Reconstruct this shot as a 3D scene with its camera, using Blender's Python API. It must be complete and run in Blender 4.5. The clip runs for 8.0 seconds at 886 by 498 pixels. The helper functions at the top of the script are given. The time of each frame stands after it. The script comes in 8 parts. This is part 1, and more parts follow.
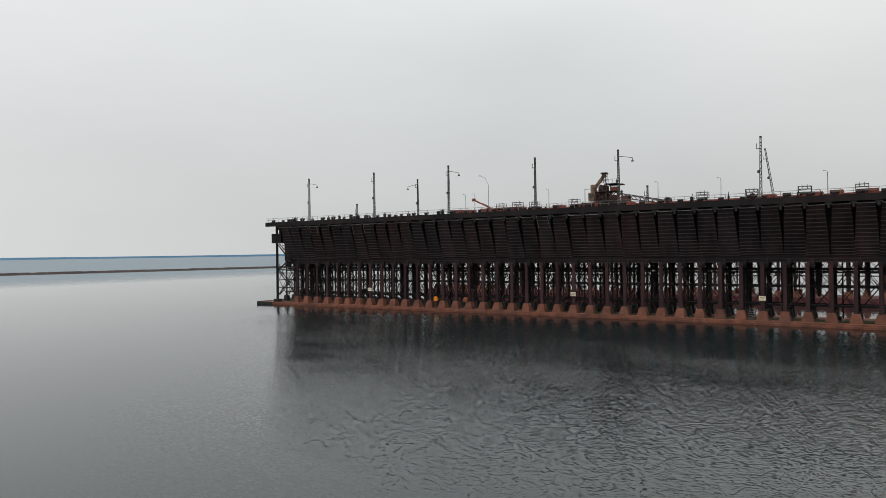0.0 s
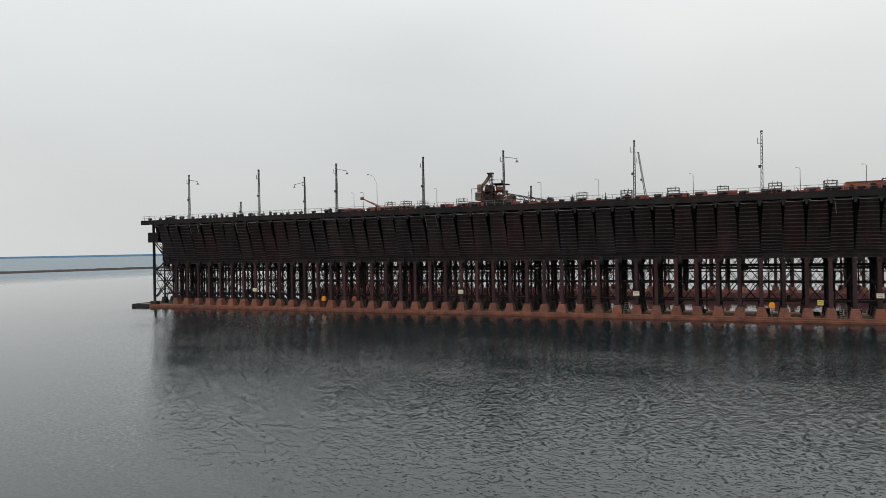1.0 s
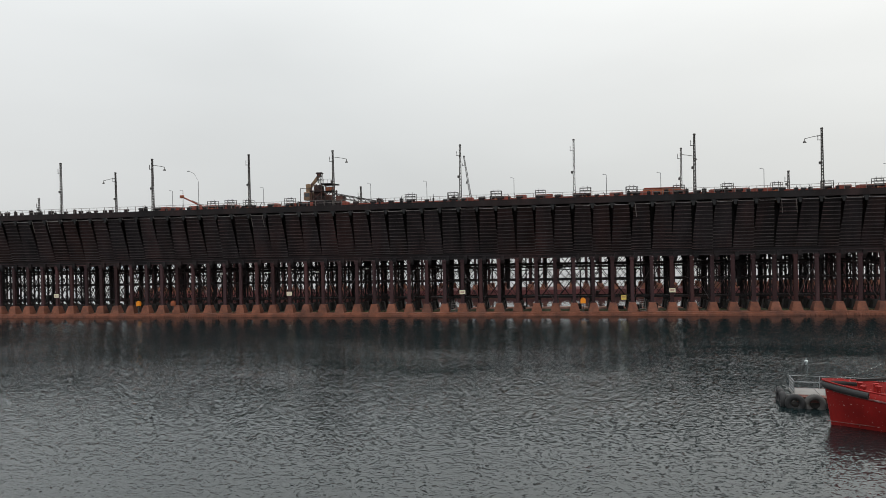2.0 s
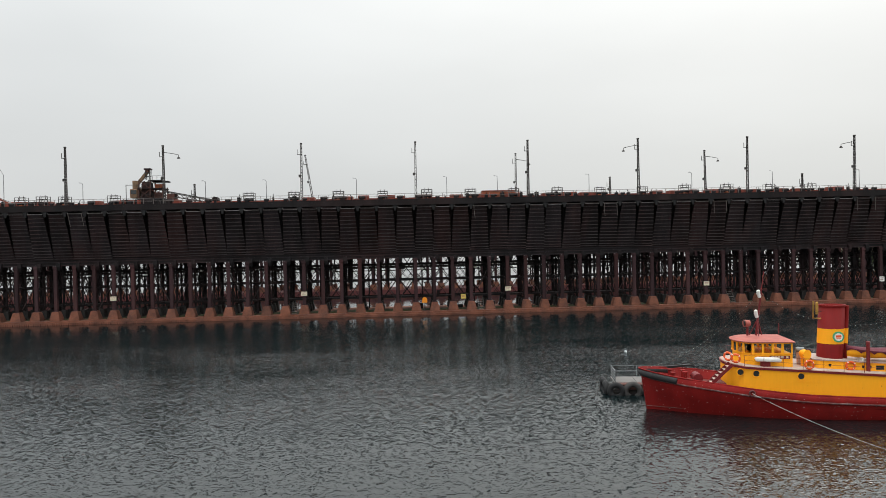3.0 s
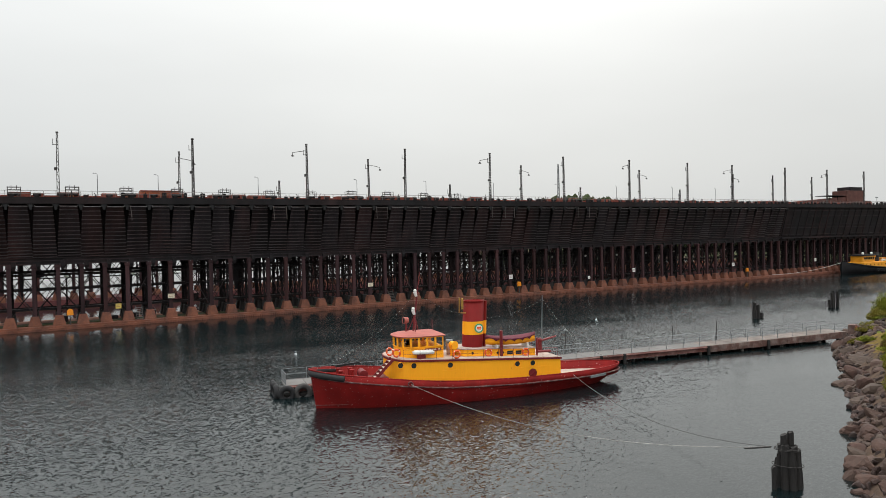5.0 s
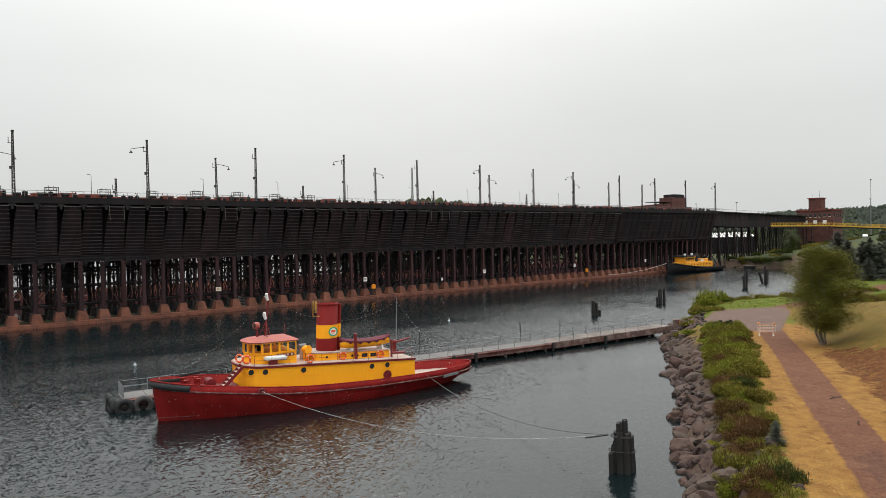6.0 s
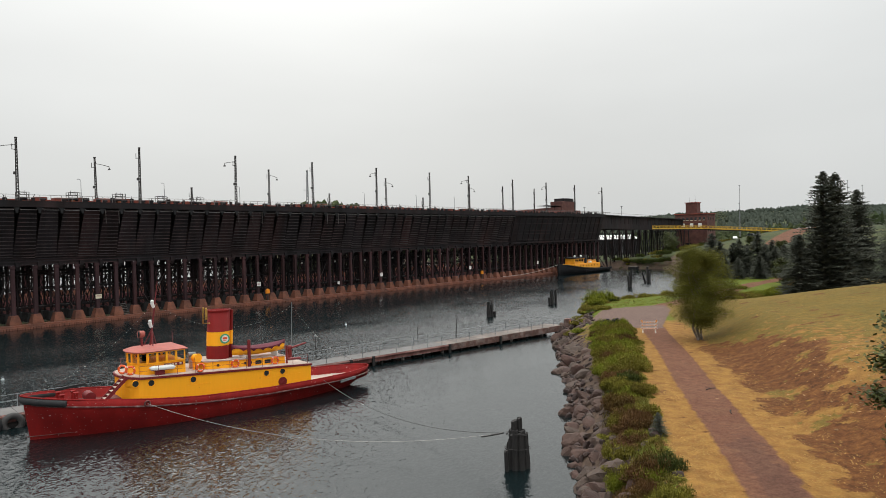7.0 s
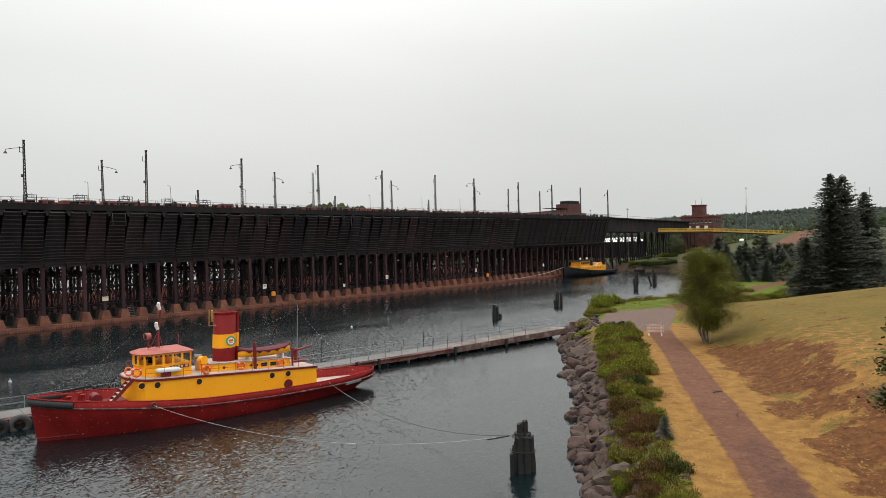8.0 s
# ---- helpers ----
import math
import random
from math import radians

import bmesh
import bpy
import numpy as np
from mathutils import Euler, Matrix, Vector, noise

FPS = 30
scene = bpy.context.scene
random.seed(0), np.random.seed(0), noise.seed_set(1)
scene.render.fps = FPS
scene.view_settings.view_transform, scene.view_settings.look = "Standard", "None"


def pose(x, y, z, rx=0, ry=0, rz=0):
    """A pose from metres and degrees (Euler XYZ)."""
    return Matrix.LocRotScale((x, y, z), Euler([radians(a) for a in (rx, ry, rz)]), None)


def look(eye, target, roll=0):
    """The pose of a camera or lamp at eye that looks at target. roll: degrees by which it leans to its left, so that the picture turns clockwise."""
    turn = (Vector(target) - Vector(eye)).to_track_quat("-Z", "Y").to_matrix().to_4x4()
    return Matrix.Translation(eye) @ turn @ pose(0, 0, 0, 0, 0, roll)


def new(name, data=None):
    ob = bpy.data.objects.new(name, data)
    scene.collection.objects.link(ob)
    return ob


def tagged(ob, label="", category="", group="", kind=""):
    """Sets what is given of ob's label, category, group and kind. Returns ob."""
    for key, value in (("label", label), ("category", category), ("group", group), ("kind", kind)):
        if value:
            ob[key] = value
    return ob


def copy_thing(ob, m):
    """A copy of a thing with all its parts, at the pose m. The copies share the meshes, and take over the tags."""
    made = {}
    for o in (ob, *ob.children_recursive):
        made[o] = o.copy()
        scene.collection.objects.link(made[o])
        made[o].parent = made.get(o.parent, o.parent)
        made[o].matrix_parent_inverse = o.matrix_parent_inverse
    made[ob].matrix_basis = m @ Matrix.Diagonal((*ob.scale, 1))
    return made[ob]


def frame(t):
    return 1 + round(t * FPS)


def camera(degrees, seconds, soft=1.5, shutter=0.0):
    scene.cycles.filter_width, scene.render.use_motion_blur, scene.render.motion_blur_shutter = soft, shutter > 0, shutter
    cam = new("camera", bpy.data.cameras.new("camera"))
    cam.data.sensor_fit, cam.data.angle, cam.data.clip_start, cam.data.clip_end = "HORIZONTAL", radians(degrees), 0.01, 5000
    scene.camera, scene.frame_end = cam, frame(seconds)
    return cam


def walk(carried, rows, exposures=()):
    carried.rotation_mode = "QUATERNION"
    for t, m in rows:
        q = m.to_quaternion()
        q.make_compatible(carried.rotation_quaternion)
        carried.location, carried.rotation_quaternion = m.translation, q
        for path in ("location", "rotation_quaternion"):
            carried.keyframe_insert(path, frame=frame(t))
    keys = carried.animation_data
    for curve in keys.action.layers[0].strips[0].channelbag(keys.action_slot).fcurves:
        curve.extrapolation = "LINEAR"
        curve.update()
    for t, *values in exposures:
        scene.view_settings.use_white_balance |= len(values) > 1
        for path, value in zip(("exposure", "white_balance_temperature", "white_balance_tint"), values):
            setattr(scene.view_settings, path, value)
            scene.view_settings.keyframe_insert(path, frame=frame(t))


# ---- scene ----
# ---------------------------------------------------------------- camera
cam = camera(64.95, 8.0, soft=0.5)
EYE = (20.67, -137.94, 14.0)


def aim(yaw, pitch, roll):
    return Matrix.Translation(EYE) @ pose(0, 0, 0, 0, 0, yaw) @ pose(0, 0, 0, 90 + pitch, 0, 0) @ pose(0, 0, 0, 0, 0, roll)


PATH = [
    (0.0, aim(33.14, 0.22, -0.80)),
    (0.5, aim(30.21, 0.12, -0.92)),
    (1.0, aim(24.00, -0.03, -1.02)),
    (1.5, aim(16.89, -0.14, -1.14)),
    (1.7, aim(14.10, -0.18, -1.17)),
    (3.0, aim(-2.82, -0.48, -1.28)),
    (3.5, aim(-9.53, -0.56, -1.28)),
    (4.0, aim(-16.29, -0.63, -1.26)),
    (4.5, aim(-22.96, -0.70, -1.28)),
    (5.0, aim(-29.51, -0.77, -1.30)),
    (5.2, aim(-31.98, -0.78, -1.30)),
    (6.3, aim(-44.90, -0.84, -1.32)),
    (6.5, aim(-47.10, -0.83, -1.40)),
    (6.7, aim(-48.83, -0.82, -1.43)),
    (7.0, aim(-49.92, -0.79, -1.47)),
    (7.5, aim(-49.68, -0.64, -1.46)),
    (8.0, aim(-49.47, -0.57, -1.46)),
]
walk(cam, PATH, exposures=[(0.0, -0.14), (0.5, -0.12), (1.0, -0.09), (1.5, -0.02), (3.0, 0.05), (5.0, 0.05), (6.5, 0.0), (8.0, -0.02)])

# ---------------------------------------------------------------- sky and sun
SUN_ELEV, SUN_AZ = 48.0, 42.0  # degrees above the horizon; degrees from +y towards +x


def build_world():
    w = bpy.data.worlds.new("overcast_sky")
    scene.world = w
    w.use_nodes = True
    nt = w.node_tree
    nt.nodes.clear()
    N, L = nt.nodes.new, nt.links.new
    out = N("ShaderNodeOutputWorld")
    sky = N("ShaderNodeTexSky")
    sky.sky_type = "NISHITA"
    sky.sun_disc = False
    sky.sun_elevation = radians(SUN_ELEV)
    sky.sun_rotation = radians(SUN_AZ)
    sky.dust_density = 6.0
    sky.air_density = 1.0
    tc = N("ShaderNodeTexCoord")
    # cloud sheet: bright round the veiled sun, dimmer beside it, raised opposite as unseen fill
    sunv = N("ShaderNodeVectorMath")
    sunv.operation = "DOT_PRODUCT"
    e, a = radians(SUN_ELEV), radians(SUN_AZ)
    sunv.inputs[1].default_value = (math.cos(e) * math.sin(a), math.cos(e) * math.cos(a), math.sin(e))
    L(tc.outputs["Generated"], sunv.inputs[0])
    ramp = N("ShaderNodeValToRGB")
    ramp.color_ramp.elements[0].position = 0.0
    ramp.color_ramp.elements[0].color = (0.92, 0.93, 0.93, 1)
    lo = ramp.color_ramp.elements.new(0.36)
    lo.color = (0.45, 0.474, 0.487, 1)
    ramp.color_ramp.elements[1].position = 1.0
    ramp.color_ramp.elements[1].color = (0.83, 0.84, 0.82, 1)
    el = ramp.color_ramp.elements.new(0.68)
    el.color = (0.675, 0.695, 0.695, 1)
    m = N("ShaderNodeMapRange")
    m.inputs["From Min"].default_value = -0.7
    m.inputs["From Max"].default_value = 1.0
    L(sunv.outputs["Value"], m.inputs["Value"])
    L(m.outputs["Result"], ramp.inputs["Fac"])
    mp = N("ShaderNodeMapping")
    mp.inputs["Scale"].default_value = (1.0, 1.0, 3.2)
    L(tc.outputs["Generated"], mp.inputs["Vector"])
    cl = N("ShaderNodeTexNoise")
    cl.inputs["Scale"].default_value = 1.7
    cl.inputs["Detail"].default_value = 4.0
    cl.inputs["Roughness"].default_value = 0.45
    L(mp.outputs["Vector"], cl.inputs["Vector"])
    cm = N("ShaderNodeMapRange")
    cm.inputs["From Min"].default_value = 0.3
    cm.inputs["From Max"].default_value = 0.7
    cm.inputs["To Min"].default_value = 0.94
    cm.inputs["To Max"].default_value = 1.05
    L(cl.outputs["Fac"], cm.inputs["Value"])
    mul = N("ShaderNodeMix")
    mul.data_type, mul.blend_type = "RGBA", "MULTIPLY"
    mul.inputs["Factor"].default_value = 1.0
    L(ramp.outputs["Color"], mul.inputs["A"])
    L(cm.outputs["Result"], mul.inputs["B"])
    # an overcast sky is brightest overhead
    sep = N("ShaderNodeSeparateXYZ")
    L(tc.outputs["Generated"], sep.inputs[0])
    sq = N("ShaderNodeMath")
    sq.operation = "POWER"
    sq.use_clamp = False
    ab = N("ShaderNodeMath")
    ab.operation = "MAXIMUM"
    ab.inputs[1].default_value = 0.0
    L(sep.outputs["Z"], ab.inputs[0])
    L(ab.outputs[0], sq.inputs[0])
    sq.inputs[1].default_value = 2.1
    zen = N("ShaderNodeMath")
    zen.operation = "MULTIPLY_ADD"
    L(sq.outputs[0], zen.inputs[0])
    zen.inputs[1].default_value = 3.5
    zen.inputs[2].default_value = 1.0
    mul2 = N("ShaderNodeMix")
    mul2.data_type, mul2.blend_type = "RGBA", "MULTIPLY"
    mul2.inputs["Factor"].default_value = 1.0
    L(mul.outputs["Result"], mul2.inputs["A"])
    L(zen.outputs[0], mul2.inputs["B"])
    bg1, bg2, add = N("ShaderNodeBackground"), N("ShaderNodeBackground"), N("ShaderNodeAddShader")
    L(sky.outputs["Color"], bg1.inputs["Color"])
    bg1.inputs["Strength"].default_value = 0.006
    L(mul2.outputs["Result"], bg2.inputs["Color"])
    bg2.inputs["Strength"].default_value = 0.88
    L(bg1.outputs[0], add.inputs[0])
    L(bg2.outputs[0], add.inputs[1])
    L(add.outputs[0], out.inputs["Surface"])


build_world()
sun_data = bpy.data.lights.new("sun", "SUN")
sun_data.energy, sun_data.angle, sun_data.color = 0.5, radians(25), (1.0, 0.96, 0.9)
sun = new("sun", sun_data)
_e, _a = radians(SUN_ELEV), radians(SUN_AZ)
sun.matrix_world = look((math.cos(_e) * math.sin(_a) * 300, math.cos(_e) * math.cos(_a) * 300, math.sin(_e) * 300), (0, 0, 0))


# ---------------------------------------------------------------- materials
def material(name, col, rough=0.7, metal=0.0, var=0.35, scale=0.6, fine=12.0, bump=0.15, tint=None, tint_amt=0.0, tint_scale=0.25,
             streak=False, spec=0.4, island=0.0, obj=0.0, bump_dist=0.02, flecks=None, other=None):
    """A surface with a base colour, broad and fine mottling, patches of a second colour, and relief."""
    mt = bpy.data.materials.new(name)
    mt.use_nodes = True
    nt = mt.node_tree
    N, L = nt.nodes.new, nt.links.new
    b = nt.nodes["Principled BSDF"]
    b.inputs["Roughness"].default_value = rough
    b.inputs["Metallic"].default_value = metal
    b.inputs["Specular IOR Level"].default_value = spec
    geo = N("ShaderNodeNewGeometry")
    pos = geo.outputs["Position"]
    if streak:
        mp = N("ShaderNodeMapping")
        mp.inputs["Scale"].default_value = (1.0, 1.0, 0.18)
        L(pos, mp.inputs["Vector"])
        pos = mp.outputs["Vector"]

    def tex(s, detail=4.0):
        n = N("ShaderNodeTexNoise")
        n.inputs["Scale"].default_value = s
        n.inputs["Detail"].default_value = detail
        n.inputs["Roughness"].default_value = 0.6
        L(pos, n.inputs["Vector"])
        return n.outputs["Fac"]

    def ranged(v, lo, hi, a0=0.3, a1=0.7):
        m = N("ShaderNodeMapRange")
        m.inputs["From Min"].default_value, m.inputs["From Max"].default_value = a0, a1
        m.inputs["To Min"].default_value, m.inputs["To Max"].default_value = lo, hi
        L(v, m.inputs["Value"])
        return m.outputs["Result"]

    def mix(mode, fac, a, c):
        x = N("ShaderNodeMix")
        x.data_type, x.blend_type = "RGBA", mode
        for sock, v in (("Factor", fac), ("A", a), ("B", c)):
            if isinstance(v, (int, float)):
                x.inputs[sock].default_value = v if sock == "Factor" else (v, v, v, 1)
            elif isinstance(v, tuple):
                x.inputs[sock].default_value = (*v, 1)
            else:
                L(v, x.inputs[sock])
        return x.outputs["Result"]

    c = tuple(col)
    broad, grain = tex(scale), tex(fine, 6.0)
    cur = c
    if tint_amt:
        cur = mix("MIX", ranged(tex(tint_scale, 5.0), 0.0, tint_amt, 0.45, 0.68), c, tuple(tint))
    cur = mix("MULTIPLY", 1.0, cur, ranged(broad, 1 - var, 1 + var))
    cur = mix("MULTIPLY", 1.0, cur, ranged(grain, 1 - var * 0.5, 1 + var * 0.5))
    if island:
        cur = mix("MULTIPLY", 1.0, cur, ranged(geo.outputs["Random Per Island"], 1 - island, 1 + island, 0, 1))
    if other:
        oi2 = N("ShaderNodeObjectInfo")
        cur = mix("MIX", ranged(oi2.outputs["Random"], 0.0, 1.0, 0.25, 0.75), cur, mix("MULTIPLY", 1.0, tuple(other), ranged(grain, 1 - var, 1 + var)))
    if flecks:
        fl = N("ShaderNodeTexNoise")
        fl.inputs["Scale"].default_value = flecks[1]
        fl.inputs["Detail"].default_value = 2.0
        L(geo.outputs["Position"], fl.inputs["Vector"])
        cur = mix("MIX", ranged(fl.outputs["Fac"], 0.0, 0.8, flecks[2], flecks[2] + 0.04), cur, tuple(flecks[0]))
    if obj:
        oi = N("ShaderNodeObjectInfo")
        cur = mix("MULTIPLY", 1.0, cur, ranged(oi.outputs["Random"], 1 - obj, 1 + obj, 0, 1))
    L(cur, b.inputs["Base Color"])
    L(ranged(grain, max(0, rough - 0.12), min(1, rough + 0.12)), b.inputs["Roughness"])
    if bump:
        bp = N("ShaderNodeBump")
        bp.inputs["Strength"].default_value = bump
        bp.inputs["Distance"].default_value = bump_dist
        L(grain, bp.inputs["Height"])
        L(bp.outputs["Normal"], b.inputs["Normal"])
    return mt


WAVE_LONG, WAVE_SHORT = 0.80, 0.62


def water_material():
    mt = bpy.data.materials.new("lake_water")
    mt.use_nodes = True
    nt = mt.node_tree
    N, L = nt.nodes.new, nt.links.new
    b = nt.nodes["Principled BSDF"]
    b.inputs["Roughness"].default_value = 0.03
    b.inputs["IOR"].default_value = 1.52
    geo = N("ShaderNodeNewGeometry")

    def waves(scale, stretch, turn, detail):
        mp = N("ShaderNodeMapping")
        mp.inputs["Scale"].default_value = (scale, scale * stretch, scale)
        mp.inputs["Rotation"].default_value = (0, 0, radians(turn))
        L(geo.outputs["Position"], mp.inputs["Vector"])
        n = N("ShaderNodeTexNoise")
        n.inputs["Scale"].default_value = 1.0
        n.inputs["Detail"].default_value = detail
        n.inputs["Roughness"].default_value = 0.55
        n.inputs["Distortion"].default_value = 0.3
        L(mp.outputs["Vector"], n.inputs["Vector"])
        return n.outputs["Fac"]

    # two trains of wind wavelets, as slopes in x and y
    def slopes(scale, stretch, turn, detail, lo, rough=0.6):
        mp = N("ShaderNodeMapping")
        mp.inputs["Rotation"].default_value = (0, 0, radians(turn))
        mp.inputs["Scale"].default_value = (scale / stretch, scale, scale)
        L(geo.outputs["Position"], mp.inputs["Vector"])
        n = N("ShaderNodeTexNoise")
        n.inputs["Scale"].default_value = 1.0
        n.inputs["Detail"].default_value = detail
        n.inputs["Roughness"].default_value = rough
        n.inputs["Distortion"].default_value = 0.15
        L(mp.outputs["Vector"], n.inputs["Vector"])
        v = N("ShaderNodeVectorMath")
        v.operation = "MULTIPLY_ADD"
        L(n.outputs["Color"], v.inputs[0])
        v.inputs[1].default_value = (lo * 0.6, lo, 0)
        v.inputs[2].default_value = (-lo * 0.3, -lo / 2, 0)
        return v.outputs[0]

    add = N("ShaderNodeVectorMath")
    L(slopes(5.0, 1.8, 8, 3.0, WAVE_LONG, 0.7), add.inputs[0])
    L(slopes(13.0, 1.7, -9, 1.0, WAVE_SHORT), add.inputs[1])
    # calmer water far out to the lake, breeze patches in the slip
    sep = N("ShaderNodeSeparateXYZ")
    L(geo.outputs["Position"], sep.inputs[0])
    calm = N("ShaderNodeMapRange")
    calm.interpolation_type = "SMOOTHSTEP"
    calm.inputs["From Min"].default_value, calm.inputs["From Max"].default_value = -150.0, -105.0
    calm.inputs["To Min"].default_value, calm.inputs["To Max"].default_value = 0.10, 1.0
    big = waves(0.02, 1.6, 15, 3.0)
    wob = N("ShaderNodeMath")
    wob.operation = "MULTIPLY_ADD"
    L(big, wob.inputs[0])
    wob.inputs[1].default_value = 40.0
    wob.inputs[2].default_value = -20.0
    wx = N("ShaderNodeMath")
    L(sep.outputs["X"], wx.inputs[0])
    L(wob.outputs[0], wx.inputs[1])
    # the wind line runs from the dock's lake end towards the near shore
    slant = N("ShaderNodeMath")
    slant.operation = "MULTIPLY_ADD"
    L(sep.outputs["Y"], slant.inputs[0])
    slant.inputs[1].default_value = 1.03
    L(wx.outputs[0], slant.inputs[2])
    L(slant.outputs[0], calm.inputs["Value"])
    patch = N("ShaderNodeMapRange")
    patch.inputs["From Min"].default_value, patch.inputs["From Max"].default_value = 0.35, 0.65
    patch.inputs["To Min"].default_value, patch.inputs["To Max"].default_value = 0.65, 1.1
    L(waves(0.035, 2.0, 40, 2.0), patch.inputs["Value"])
    # rougher open lake beyond the breakwater
    lake = N("ShaderNodeMapRange")
    lake.inputs["From Min"].default_value, lake.inputs["From Max"].default_value = -430.0, -620.0
    lake.inputs["To Min"].default_value, lake.inputs["To Max"].default_value = 0.0, 2.2
    L(sep.outputs["X"], lake.inputs["Value"])
    both = N("ShaderNodeMath")
    both.operation = "MAXIMUM"
    L(calm.outputs["Result"], both.inputs[0])
    L(lake.outputs["Result"], both.inputs[1])
    st = N("ShaderNodeMath")
    st.operation = "MULTIPLY"
    L(both.outputs[0], st.inputs[0])
    L(patch.outputs["Result"], st.inputs[1])
    far = N("ShaderNodeMapRange")
    far.inputs["From Min"].default_value, far.inputs["From Max"].default_value = -300.0, -420.0
    far.inputs["To Min"].default_value, far.inputs["To Max"].default_value = 0.03, 0.42
    L(sep.outputs["X"], far.inputs["Value"])
    # capillary ripples too fine to see singly, fewer in the lee of the dock and on the calm lake side
    cap = N("ShaderNodeMapRange")
    cap.inputs["From Min"].default_value, cap.inputs["From Max"].default_value = -4.0, -34.0
    cap.inputs["To Min"].default_value, cap.inputs["To Max"].default_value = 0.04, 0.07
    L(sep.outputs["Y"], cap.inputs["Value"])
    capw = N("ShaderNodeMath")
    capw.operation = "MULTIPLY"
    L(cap.outputs["Result"], capw.inputs[0])
    L(calm.outputs["Result"], capw.inputs[1])
    gloss = N("ShaderNodeMath")
    gloss.operation = "MAXIMUM"
    L(capw.outputs[0], gloss.inputs[0])
    L(far.outputs["Result"], gloss.inputs[1])
    L(gloss.outputs[0], b.inputs["Roughness"])
    # base colour turns paler and bluer far out on the lake
    lake_tone = N("ShaderNodeMix")
    lake_tone.data_type = "RGBA"
    lake_tone.inputs["A"].default_value = (0.0046, 0.0096, 0.0105, 1)
    lake_tone.inputs["B"].default_value = (0.05, 0.085, 0.11, 1)
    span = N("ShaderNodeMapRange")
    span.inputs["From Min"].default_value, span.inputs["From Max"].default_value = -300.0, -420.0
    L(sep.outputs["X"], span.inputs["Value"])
    L(span.outputs["Result"], lake_tone.inputs["Factor"])
    L(lake_tone.outputs["Result"], b.inputs["Base Color"])
    # sheltered strip along the dock
    lee = N("ShaderNodeMapRange")
    lee.inputs["From Min"].default_value, lee.inputs["From Max"].default_value = -5.0, -26.0
    lee.inputs["To Min"].default_value, lee.inputs["To Max"].default_value = 0.22, 1.05
    L(sep.outputs["Y"], lee.inputs["Value"])
    st2 = N("ShaderNodeMath")
    st2.operation = "MULTIPLY"
    L(st.outputs[0], st2.inputs[0])
    L(lee.outputs["Result"], st2.inputs[1])
    st = st2
    # quieter pool between the pier and the riprap
    poolx, pooly = N("ShaderNodeMapRange"), N("ShaderNodeMapRange")
    for node, sock, lo, hi in ((poolx, "X", 44.0, 66.0), (pooly, "Y", -80.0, -94.0)):
        node.interpolation_type = "SMOOTHSTEP"
        node.inputs["From Min"].default_value, node.inputs["From Max"].default_value = lo, hi
        L(sep.outputs[sock], node.inputs["Value"])
    pool = N("ShaderNodeMath")
    pool.operation = "MULTIPLY"
    L(poolx.outputs["Result"], pool.inputs[0])
    L(pooly.outputs["Result"], pool.inputs[1])
    quiet = N("ShaderNodeMath")
    quiet.operation = "MULTIPLY_ADD"
    L(pool.outputs[0], quiet.inputs[0])
    quiet.inputs[1].default_value, quiet.inputs[2].default_value = -0.5, 1.0
    ripple = N("ShaderNodeMath")
    ripple.operation = "MULTIPLY"
    L(st.outputs[0], ripple.inputs[0])
    L(quiet.outputs[0], ripple.inputs[1])
    st = ripple
    # wavelet normals tilted by place to aim their reflections higher, most near the dock
    lean = N("ShaderNodeMapRange")
    lean.interpolation_type = "SMOOTHSTEP"
    lean.inputs["From Min"].default_value, lean.inputs["From Max"].default_value = -14.0, -72.0
    lean.inputs["To Min"].default_value, lean.inputs["To Max"].default_value = -0.088, -0.034
    L(sep.outputs["Y"], lean.inputs["Value"])
    leanv = N("ShaderNodeCombineXYZ")
    L(lean.outputs["Result"], leanv.inputs["Y"])
    leanx = N("ShaderNodeMapRange")
    leanx.interpolation_type = "SMOOTHSTEP"
    leanx.inputs["From Min"].default_value, leanx.inputs["From Max"].default_value = 48.0, 105.0
    leanx.inputs["To Min"].default_value, leanx.inputs["To Max"].default_value = 0.0, -0.075
    L(sep.outputs["X"], leanx.inputs["Value"])
    open_x = N("ShaderNodeMapRange")
    open_x.interpolation_type = "SMOOTHSTEP"
    open_x.inputs["From Min"].default_value, open_x.inputs["From Max"].default_value = -26.0, -72.0
    L(sep.outputs["Y"], open_x.inputs["Value"])
    lx = N("ShaderNodeMath")
    lx.operation = "MULTIPLY"
    L(leanx.outputs["Result"], lx.inputs[0])
    L(open_x.outputs["Result"], lx.inputs[1])
    L(lx.outputs[0], leanv.inputs["X"])
    add2 = N("ShaderNodeVectorMath")
    L(add.outputs[0], add2.inputs[0])
    L(leanv.outputs[0], add2.inputs[1])
    sc = N("ShaderNodeVectorMath")
    sc.operation = "SCALE"
    L(add2.outputs[0], sc.inputs[0])
    L(st.outputs[0], sc.inputs["Scale"])
    up = N("ShaderNodeVectorMath")
    up.inputs[1].default_value = (0, 0, 1)
    L(sc.outputs[0], up.inputs[0])
    nn = N("ShaderNodeVectorMath")
    nn.operation = "NORMALIZE"
    L(up.outputs[0], nn.inputs[0])
    L(nn.outputs[0], b.inputs["Normal"])
    return mt


